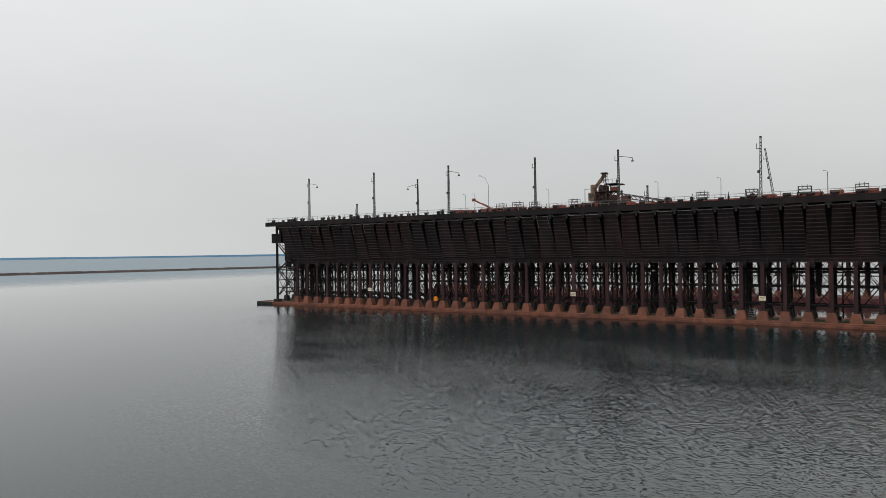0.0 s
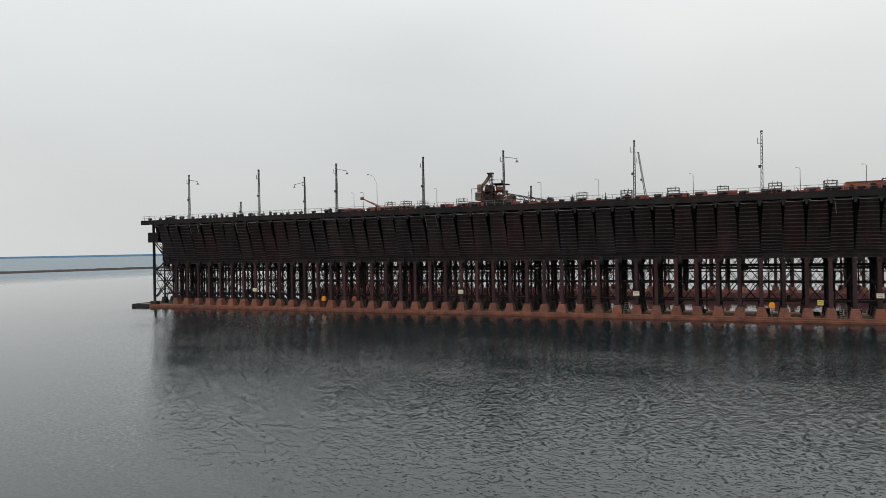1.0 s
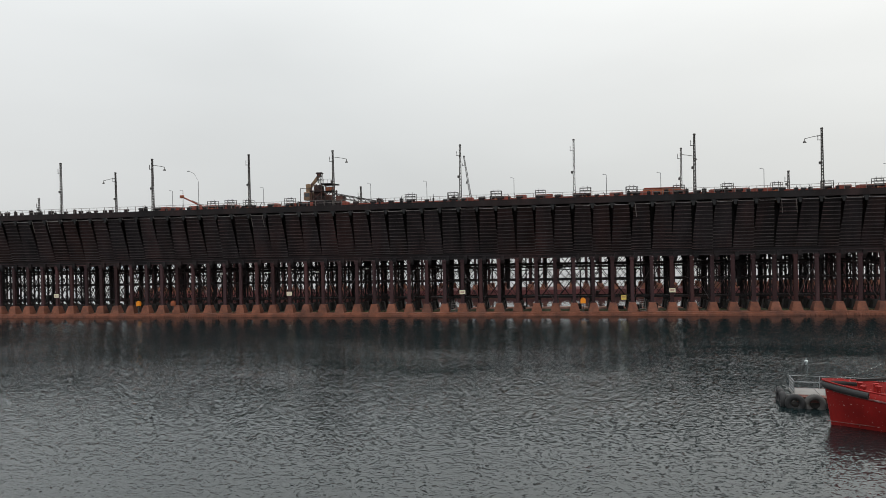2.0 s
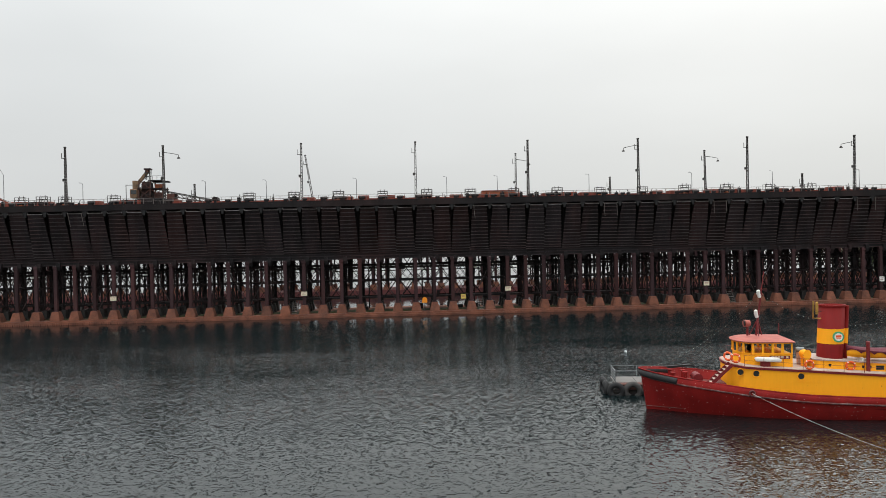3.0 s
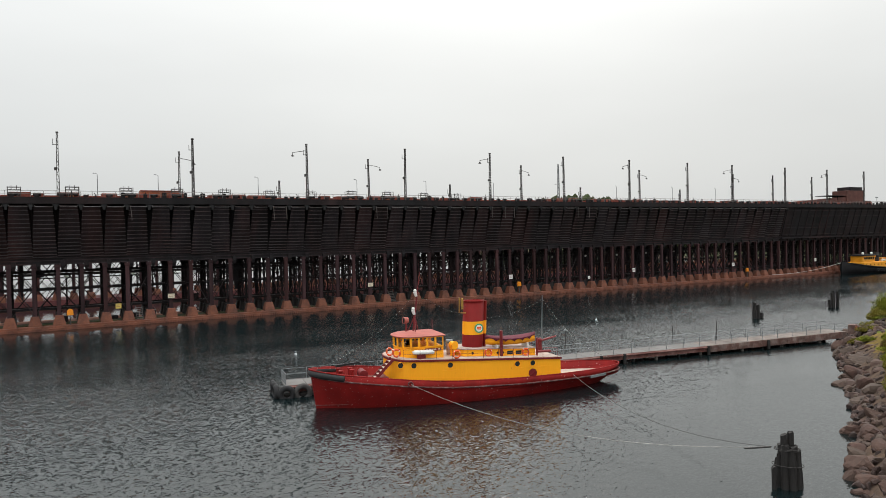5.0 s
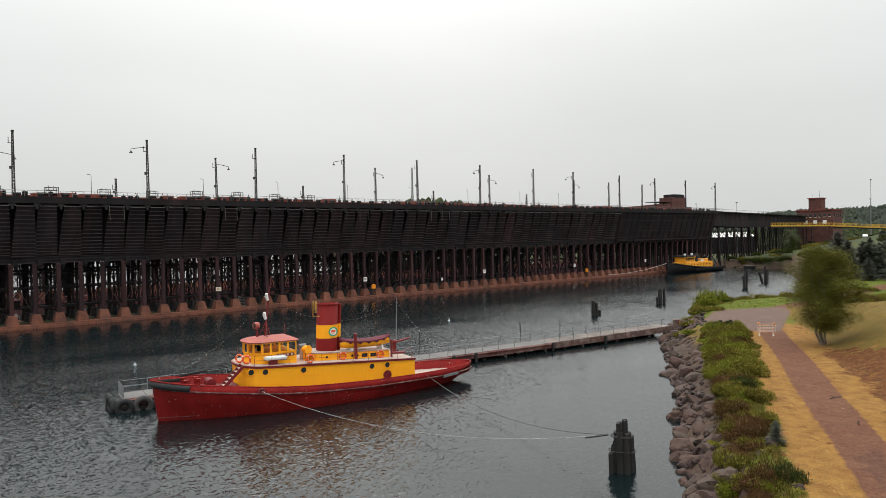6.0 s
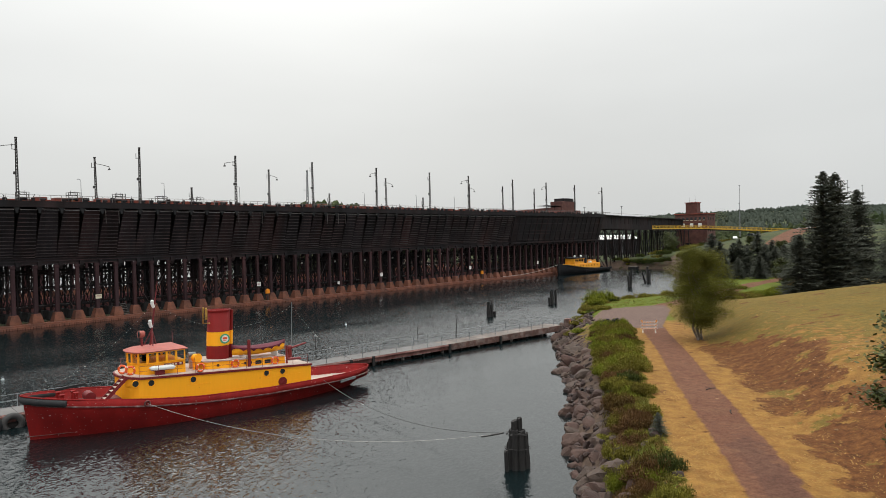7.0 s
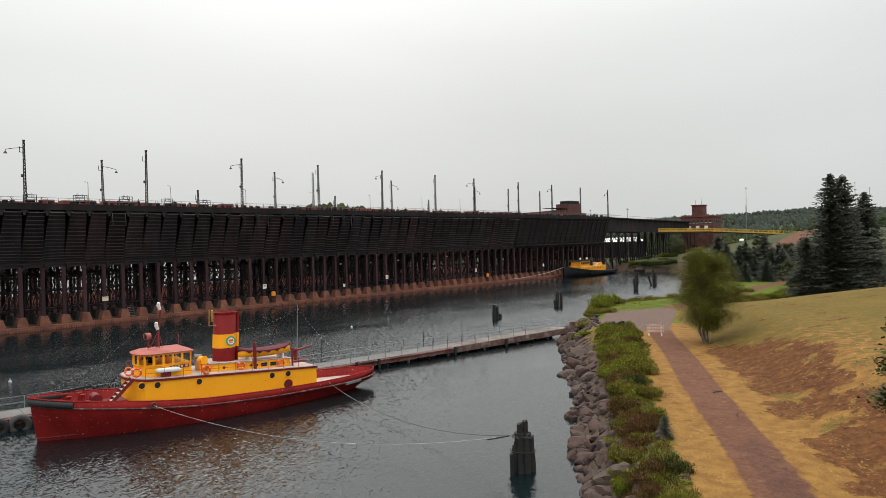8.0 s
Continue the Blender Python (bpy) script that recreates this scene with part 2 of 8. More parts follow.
M = {}
M["water"] = water_material()
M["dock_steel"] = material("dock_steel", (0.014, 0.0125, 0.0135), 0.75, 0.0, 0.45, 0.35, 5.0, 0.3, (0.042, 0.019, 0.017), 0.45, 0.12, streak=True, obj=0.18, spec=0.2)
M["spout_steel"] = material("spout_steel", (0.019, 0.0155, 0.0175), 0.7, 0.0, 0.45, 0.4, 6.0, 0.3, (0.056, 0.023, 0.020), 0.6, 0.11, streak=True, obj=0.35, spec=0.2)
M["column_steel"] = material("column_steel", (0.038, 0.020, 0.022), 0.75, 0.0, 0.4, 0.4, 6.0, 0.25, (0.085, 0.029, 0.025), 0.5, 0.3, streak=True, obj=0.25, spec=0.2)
M["ore_concrete"] = material("ore_stained_concrete", (0.165, 0.062, 0.037), 0.9, 0.0, 0.35, 0.5, 5.0, 0.5, (0.085, 0.042, 0.033), 0.7, 0.35, streak=False, obj=0.14, bump_dist=0.04)
M["red_oxide"] = material("red_oxide_paint", (0.20, 0.042, 0.026), 0.75, 0.0, 0.35, 0.7, 8.0, 0.2, (0.09, 0.035, 0.025), 0.6, 0.5)
M["galv"] = material("galvanised_steel", (0.19, 0.20, 0.205), 0.55, 0.3, 0.2, 1.5, 10.0, 0.1)
M["mast_steel"] = material("mast_steel", (0.045, 0.040, 0.038), 0.7, 0.0, 0.3, 1.0, 8.0, 0.15)
M["hull_red"] = material("hull_red_paint", (0.215, 0.0120, 0.0110), 0.65, 0.0, 0.22, 0.6, 9.0, 0.12, (0.13, 0.011, 0.010), 0.6, 0.35, streak=True, spec=0.12, flecks=((0.40, 0.30, 0.27), 5.5, 0.69))
M["trim_red"] = material("trim_red_paint", (0.15, 0.012, 0.014), 0.45, 0.0, 0.2, 0.8, 9.0, 0.1)
M["roof_red"] = material("faded_roof_red", (0.36, 0.10, 0.078), 0.7, 0.0, 0.2, 0.8, 9.0, 0.1)
M["house_yellow"] = material("deckhouse_yellow_paint", (0.98, 0.415, 0.016), 0.5, 0.0, 0.05, 0.5, 7.0, 0.08, (0.86, 0.35, 0.016), 0.25, 0.5, streak=True, spec=0.2, flecks=((0.30, 0.09, 0.03), 3.1, 0.735))
M["black_rubber"] = material("black_rubber", (0.015, 0.015, 0.016), 0.8, 0.0, 0.3, 2.0, 14.0, 0.3)
M["wood_grey"] = material("weathered_plank", (0.15, 0.125, 0.11), 0.85, 0.0, 0.3, 0.8, 9.0, 0.4, obj=0.2)
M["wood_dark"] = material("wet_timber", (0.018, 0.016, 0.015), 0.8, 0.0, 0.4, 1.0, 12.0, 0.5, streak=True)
M["white_paint"] = material("white_paint", (0.72, 0.72, 0.69), 0.5, 0.0, 0.1, 1.0, 9.0, 0.05)
M["brick"] = material("brick_wall", (0.088, 0.034, 0.027), 0.85, 0.0, 0.3, 0.4, 6.0, 0.3, (0.12, 0.05, 0.04), 0.5, 0.2)
M["leaf_birch"] = material("birch_leaves", (0.112, 0.108, 0.020), 0.8, 0.0, 0.25, 0.5, 4.0, 0.0, (0.12, 0.105, 0.020), 0.4, 0.3, island=0.22, spec=0.06)
M["leaf_spruce"] = material("spruce_needles", (0.072, 0.076, 0.060), 0.85, 0.0, 0.3, 0.5, 4.0, 0.0, island=0.4, spec=0.05)
M["leaf_bush"] = material("bush_leaves", (0.135, 0.122, 0.020), 0.85, 0.0, 0.35, 0.4, 3.0, 0.0, (0.12, 0.08, 0.022), 0.6, 0.25, island=0.4, spec=0.06)
M["bark"] = material("grey_bark", (0.10, 0.085, 0.07), 0.9, 0.0, 0.4, 1.5, 10.0, 0.5)
M["birch_bark"] = material("birch_bark", (0.19, 0.155, 0.125), 0.8, 0.0, 0.4, 2.0, 10.0, 0.3)
M["rock"] = material("basalt_boulder", (0.088, 0.047, 0.036), 0.85, 0.0, 0.35, 0.9, 6.0, 0.5, (0.125, 0.080, 0.062), 0.5, 0.6, obj=0.5, bump_dist=0.06, other=(0.050, 0.034, 0.026))
M["gold"] = material("safety_orange", (0.75, 0.25, 0.01), 0.5, 0.0, 0.1, 1.0, 6.0, 0.05)
M["bridge_yellow"] = material("bridge_yellow_paint", (0.55, 0.32, 0.03), 0.6, 0.0, 0.2, 1.0, 6.0, 0.1)
M["glass"] = material("dark_window_glass", (0.02, 0.024, 0.026), 0.08, 0.0, 0.1, 1.0, 5.0, 0.0, spec=0.6)
M["cabin_glass"] = material("cabin_glass", (0.80, 0.84, 0.82), 0.05, 0.0, 0.05, 1.2, 3.0, 0.0, spec=0.5)
M["cabin_glass"].node_tree.nodes["Principled BSDF"].inputs["Transmission Weight"].default_value = 1.0
M["cabin_glass"].node_tree.nodes["Principled BSDF"].inputs["IOR"].default_value = 1.12
M["rope"] = material("mooring_rope", (0.42, 0.40, 0.37), 0.9, 0.0, 0.2, 2.0, 20.0, 0.2)
M["life_orange"] = material("lifebuoy_orange", (0.75, 0.10, 0.015), 0.5, 0.0, 0.1, 2.0, 9.0, 0.05)


# ---------------------------------------------------------------- mesh helpers
class Geo:
    """Collects faces for one mesh."""

    def __init__(self):
        self.v, self.f, self.s = [], [], []

    def add(self, vs, fs, smooth=False):
        o = len(self.v)
        self.v += [tuple(p) for p in vs]
        self.f += [tuple(i + o for i in q) for q in fs]
        self.s += [smooth] * len(fs)
        return self

    def box(self, x0, x1, y0, y1, z0, z1):
        return self.add([(x, y, z) for z in (z0, z1) for x, y in ((x0, y0), (x1, y0), (x1, y1), (x0, y1))],
                        [(3, 2, 1, 0), (4, 5, 6, 7), (0, 1, 5, 4), (1, 2, 6, 5), (2, 3, 7, 6), (3, 0, 4, 7)])

    def cbox(self, x0, x1, y0, y1, z0, z1, c=0.03):
        """A box with chamfered top and vertical edges."""
        def ring(z, k):
            a, b2, d, e = x0 + k, x1 - k, y0 + k, y1 - k
            return [(a + c, d, z), (b2 - c, d, z), (b2, d + c, z), (b2, e - c, z), (b2 - c, e, z), (a + c, e, z), (a, e - c, z), (a, d + c, z)]
        vs = ring(z0, 0) + ring(z1 - c, 0) + ring(z1, c)
        fs = [tuple(range(7, -1, -1)), tuple(range(16, 24))]
        for r in (0, 8):
            fs += [(r + i, r + (i + 1) % 8, r + 8 + (i + 1) % 8, r + 8 + i) for i in range(8)]
        return self.add(vs, fs)

    def beam(self, p, q, w, h=None):
        """A square bar from p to q."""
        h = h or w
        p, q = Vector(p), Vector(q)
        d = (q - p).normalized()
        up = Vector((0, 0, 1)) if abs(d.z) < 0.95 else Vector((0, 1, 0))
        s = d.cross(up).normalized() * w / 2
        u = s.normalized().cross(d).normalized() * h / 2
        vs = [e + a * s + b2 * u for e in (p, q) for a, b2 in ((-1, -1), (1, -1), (1, 1), (-1, 1))]
        return self.add(vs, [(0, 1, 2, 3), (7, 6, 5, 4), (4, 5, 1, 0), (5, 6, 2, 1), (6, 7, 3, 2), (7, 4, 0, 3)])

    def tube(self, p, q, r, r2=None, n=10, caps=True):
        r2 = r if r2 is None else r2
        p, q = Vector(p), Vector(q)
        d = (q - p).normalized()
        up = Vector((0, 0, 1)) if abs(d.z) < 0.95 else Vector((0, 1, 0))
        s = d.cross(up).normalized()
        u = s.cross(d).normalized()
        vs = []
        for e, rr in ((p, r), (q, r2)):
            vs += [e + rr * (math.cos(2 * math.pi * i / n) * s + math.sin(2 * math.pi * i / n) * u) for i in range(n)]
        self.add(vs, [(n + i, n + (i + 1) % n, (i + 1) % n, i) for i in range(n)], True)
        if caps:
            self.add(vs, [tuple(range(n)), tuple(range(2 * n - 1, n - 1, -1))])
        return self

    def path(self, pts, r, n=6):
        """A round bar bent along the points."""
        pts = [Vector(p) for p in pts]
        rings = []
        for i, p in enumerate(pts):
            d = (pts[min(i + 1, len(pts) - 1)] - pts[max(i - 1, 0)]).normalized()
            up = Vector((0, 0, 1)) if abs(d.z) < 0.9 else Vector((0, 1, 0))
            s = d.cross(up).normalized()
            u = s.cross(d).normalized()
            rings.append([p + r * (math.cos(2 * math.pi * k / n) * s + math.sin(2 * math.pi * k / n) * u) for k in range(n)])
        return self.loft(rings, caps=True)

    def loft(self, rings, close=True, smooth=True, caps=False):
        n = len(rings[0])
        vs = [p for ring in rings for p in ring]
        fs = []
        for k in range(len(rings) - 1):
            for i in range(n if close else n - 1):
                j = (i + 1) % n
                fs.append((k * n + i, k * n + j, (k + 1) * n + j, (k + 1) * n + i))
        self.add(vs, fs, smooth)
        if caps:
            self.add(rings[0], [tuple(range(n - 1, -1, -1))])
            self.add(rings[-1], [tuple(range(n))])
        return self

    def torus(self, centre, axis, big, small, n=18, k=8):
        c, a = Vector(centre), Vector(axis).normalized()
        s = a.orthogonal().normalized()
        u = a.cross(s)
        vs, fs = [], []
        for i in range(n):
            t = 2 * math.pi * i / n
            r = math.cos(t) * s + math.sin(t) * u
            for j in range(k):
                g = 2 * math.pi * j / k
                vs.append(c + r * (big + small * math.cos(g)) + a * small * math.sin(g))
                fs.append((i * k + j, ((i + 1) % n) * k + j, ((i + 1) % n) * k + (j + 1) % k, i * k + (j + 1) % k))
        return self.add(vs, fs, True)

    def ball(self, centre, rx, ry=None, rz=None, n=12, k=7):
        ry, rz = ry or rx, rz or rx
        rings = []
        for j in range(k + 1):
            t = math.pi * j / k
            rr = max(math.sin(t), 0.001)
            rings.append([(centre[0] + rx * rr * math.cos(2 * math.pi * i / n), centre[1] + ry * rr * math.sin(2 * math.pi * i / n), centre[2] - rz * math.cos(t)) for i in range(n)])
        return self.loft(rings)

    def mesh(self, name, mat):
        me = bpy.data.meshes.new(name)
        me.from_pydata(self.v, [], self.f)
        me.polygons.foreach_set("use_smooth", self.s)
        for m in (mat if isinstance(mat, (list, tuple)) else [mat]):
            me.materials.append(m)
        me.update()
        return me


def thing(name, label, category, group="", kind="", at=None):
    """An Empty at a thing's base, to hold its parts."""
    ob = new(name)
    ob.empty_display_size = 0.5
    if at is not None:
        ob.matrix_world = at
    return tagged(ob, label, category, group, kind)


def part(name, geo, mat, parent, label="", m=None):
    """One mesh under a thing or a part. geo: a Geo or a shared mesh."""
    me = geo if isinstance(geo, bpy.types.Mesh) else geo.mesh(name, mat)
    ob = new(name, me)
    ob.parent = parent
    if m is not None:
        ob.matrix_basis = m
    if label:
        ob["label"] = label
    return ob


def single(name, geo, mat, label, category, group="", kind="", m=None):
    """A thing of one mesh."""
    me = geo if isinstance(geo, bpy.types.Mesh) else geo.mesh(name, mat)
    ob = new(name, me)
    if m is not None:
        ob.matrix_basis = m
    return tagged(ob, label, category, group, kind)


def shift(x, y, z):
    return Matrix.Translation((x, y, z))

# ---------------------------------------------------------------- water and land
def smooth(a, b, x):
    t = min(1.0, max(0.0, (x - a) / (b - a)))
    return t * t * (3 - 2 * t)


# the land's edge, from behind the eye round the slip to beyond the docks
SHORE = [(-400, -400), (-60, -187), (21, -139), (53.4, -119.3), (57.3, -116.7), (63.4, -112.9), (70.5, -108.8), (78, -104.1), (88.2, -97.7), (97, -91.5), (105, -88),
         (117, -82), (128, -77.5), (136, -76), (142, -78.5), (149, -81), (168, -81.5), (203, -68), (245, -48.5), (281, -34), (292, -15), (296, 20), (305, 80), (330, 150), (400, 300), (430, 480), (520, 660), (800, 900), (1500, 1600), (3000, 4900)]


def shore_distance(x, y):
    """Metres to the land's edge; positive on land."""
    best, side = 1e9, -1.0
    for (ax, ay), (bx, by) in zip(SHORE, SHORE[1:]):
        dx, dy = bx - ax, by - ay
        t = min(1.0, max(0.0, ((x - ax) * dx + (y - ay) * dy) / (dx * dx + dy * dy)))
        ex, ey = x - ax - t * dx, y - ay - t * dy
        d = ex * ex + ey * ey
        if d < best - 1e-9:
            best, side = d, (1.0 if dx * ey - dy * ex < 0 else -1.0)
    return side * math.sqrt(best)


PU, PV = Vector((0.878, 0.478)), Vector((0.478, -0.878))  # along the path, and to its landward side


def path_uv(x, y):
    r = Vector((x - 53.3, y + 129.3))
    return r.dot(PU), r.dot(PV)


def land_height(x, y):
    d = shore_distance(x, y)
    if d < -8:
        return -4.0
    h = -2.5 + 4.9 * smooth(-4.2, 5.3, d)
    u, v = path_uv(x, y)
    if d > 0:
        # the mown mound beyond the path
        m = smooth(-45, 0, u) * (1 - smooth(60, 92, u + 0.25 * max(0, v - 20)))
        h += m * (2.7 * smooth(3.6, 11.5, v) + 2.6 * smooth(8, 34, v))
        # ground rising to the rail yard and the wooded ridge behind
        h += 13.0 * smooth(205, 410, x - 0.25 * y) * smooth(20, -60, y)
        r = math.hypot(x, y)
        ridge = smooth(650, 1900, x + 0.15 * y) * (54 + 30 * noise.noise((y * 0.0011, x * 0.0008, 3.1)) + 9 * noise.noise((y * 0.006, x * 0.006, 7)))
        ridge *= smooth(2200, 300, y)
        point = 52 * math.exp(-(((x - 610) / 150) ** 2 + ((y - 560) / 110) ** 2)) * (1 + 0.15 * noise.noise((x * 0.02, y * 0.02, 2)))
        h += ridge + point
        h += 0.10 * noise.noise((x * 0.15, y * 0.15, 0)) + 0.25 * smooth(15, 40, abs(v)) * noise.noise((x * 0.04, y * 0.04, 5))
    return h


def axis_steps(lo, hi, a, b, fine, grow=1.25):
    pts = list(np.arange(a, b + 1e-6, fine))
    s, p = fine, a
    while p > lo:
        s *= grow
        p -= s
        pts.insert(0, max(p, lo))
    s, p = fine, b
    while p < hi:
        s *= grow
        p += s
        pts.append(min(p, hi))
    return pts


def ground_material():
    mt = bpy.data.materials.new("ground")
    mt.use_nodes = True
    nt = mt.node_tree
    N, L = nt.nodes.new, nt.links.new
    b = nt.nodes["Principled BSDF"]
    b.inputs["Roughness"].default_value = 0.95
    b.inputs["Specular IOR Level"].default_value = 0.15
    geo = N("ShaderNodeNewGeometry")

    def tex(s, detail=5.0, rough=0.6):
        n = N("ShaderNodeTexNoise")
        n.inputs["Scale"].default_value = s
        n.inputs["Detail"].default_value = detail
        n.inputs["Roughness"].default_value = rough
        L(geo.outputs["Position"], n.inputs["Vector"])
        return n.outputs["Fac"]

    def rng(v, lo, hi, a0, a1):
        m = N("ShaderNodeMapRange")
        m.inputs["From Min"].default_value, m.inputs["From Max"].default_value = a0, a1
        m.inputs["To Min"].default_value, m.inputs["To Max"].default_value = lo, hi
        L(v, m.inputs["Value"])
        return m.outputs["Result"]

    def mixc(fac, a, c, mode="MIX"):
        x = N("ShaderNodeMix")
        x.data_type, x.blend_type = "RGBA", mode
        for sock, v in (("Factor", fac), ("A", a), ("B", c)):
            if isinstance(v, (int, float)):
                x.inputs[sock].default_value = v
            elif isinstance(v, tuple):
                x.inputs[sock].default_value = (*v, 1)
            else:
                L(v, x.inputs[sock])
        return x.outputs["Result"]

    def zone(name, edge=0.35, s=1.1):
        """A patch of ground with a ragged edge."""
        at = N("ShaderNodeAttribute")
        at.attribute_name = name
        ad = N("ShaderNodeMath")
        ad.operation = "MULTIPLY_ADD"
        L(rng(tex(s, 6.0, 0.65), -edge, edge, 0.3, 0.7), ad.inputs[0])
        ad.inputs[1].default_value = 1.0
        L(at.outputs["Fac"], ad.inputs[2])
        return rng(ad.outputs[0], 0.0, 1.0, 0.4, 0.6)

    grain, mid, broad = tex(9.0, 6.0, 0.7), tex(1.3, 5.0), tex(0.12, 4.0)
    lawn = mixc(rng(broad, 0, 1, 0.35, 0.65), (0.130, 0.086, 0.017), (0.162, 0.101, 0.020))
    lawn = mixc(rng(mid, 0, 0.7, 0.4, 0.7), lawn, (0.088, 0.074, 0.019))
    dry = mixc(rng(mid, 0, 1, 0.35, 0.7), (0.275, 0.146, 0.037), (0.150, 0.067, 0.018))
    dirt = mixc(rng(mid, 0, 1, 0.35, 0.7), (0.082, 0.030, 0.010), (0.142, 0.058, 0.017))
    path = mixc(rng(tex(0.6, 5.0), 0, 1, 0.3, 0.8), (0.114, 0.048, 0.029), (0.148, 0.072, 0.042))
    green = mixc(rng(mid, 0, 1, 0.35, 0.7), (0.072, 0.108, 0.008), (0.100, 0.108, 0.012))
    soil = mixc(rng(mid, 0, 1, 0.35, 0.7), (0.06, 0.042, 0.032), (0.10, 0.065, 0.045))
    woods = mixc(rng(tex(0.03, 6.0, 0.7), 0, 1, 0.4, 0.65), (0.036, 0.048, 0.022), (0.062, 0.072, 0.026))
    cur = lawn
    cur = mixc(zone("woods", 0.2, 0.05), cur, woods)
    cur = mixc(zone("green"), cur, green)
    cur = mixc(zone("dry", 0.45), cur, dry)
    cur = mixc(zone("dirt", 0.8, 0.42), cur, dirt)
    cur = mixc(zone("path", 0.13, 0.9), cur, path)
    cur = mixc(rng(zone("damp", 0.5, 0.8), 0.0, 0.4, 0.0, 1.0), cur, (0.062, 0.034, 0.027))
    cur = mixc(rng(zone("lot", 0.1, 0.9), 0.0, 0.75, 0.0, 1.0), cur, (0.135, 0.098, 0.085))
    cur = mixc(zone("soil"), cur, soil)
    cur = mixc(1.0, cur, rng(tex(2.6, 5.0, 0.7), 0.74, 1.22, 0.32, 0.68), "MULTIPLY")
    cur = mixc(1.0, cur, rng(grain, 0.74, 1.26, 0.32, 0.68), "MULTIPLY")
    L(cur, b.inputs["Base Color"])
    bp = N("ShaderNodeBump")
    bp.inputs["Strength"].default_value = 0.5
    bp.inputs["Distance"].default_value = 0.08
    L(grain, bp.inputs["Height"])
    L(bp.outputs["Normal"], b.inputs["Normal"])
    return mt


M["ground"] = ground_material()


def path_centre(u):
    """How far the path's middle lies from its straight line."""
    return 0.08 * math.sin(u * 0.21) + 0.12


def table(*pairs):
    xs, ys = zip(*pairs)
    return lambda x: float(np.interp(x, xs, ys))


LOT_L = table((55, -2.0), (58, -2.6), (65, -7.8), (79, -5.2), (86, 3.3))
LOT_R = table((55, 1.4), (58, 1.3), (78, 4.6), (86, 4.4))
ROAD_V = table((82, 3.0), (95, 10), (115, 20.5), (135, 30), (155, 44.5), (175, 53))


DIRT_V = table((10, 5.0), (14, 7.5), (20, 9.5), (28, 10.5), (36, 8.0), (45, 5.0))


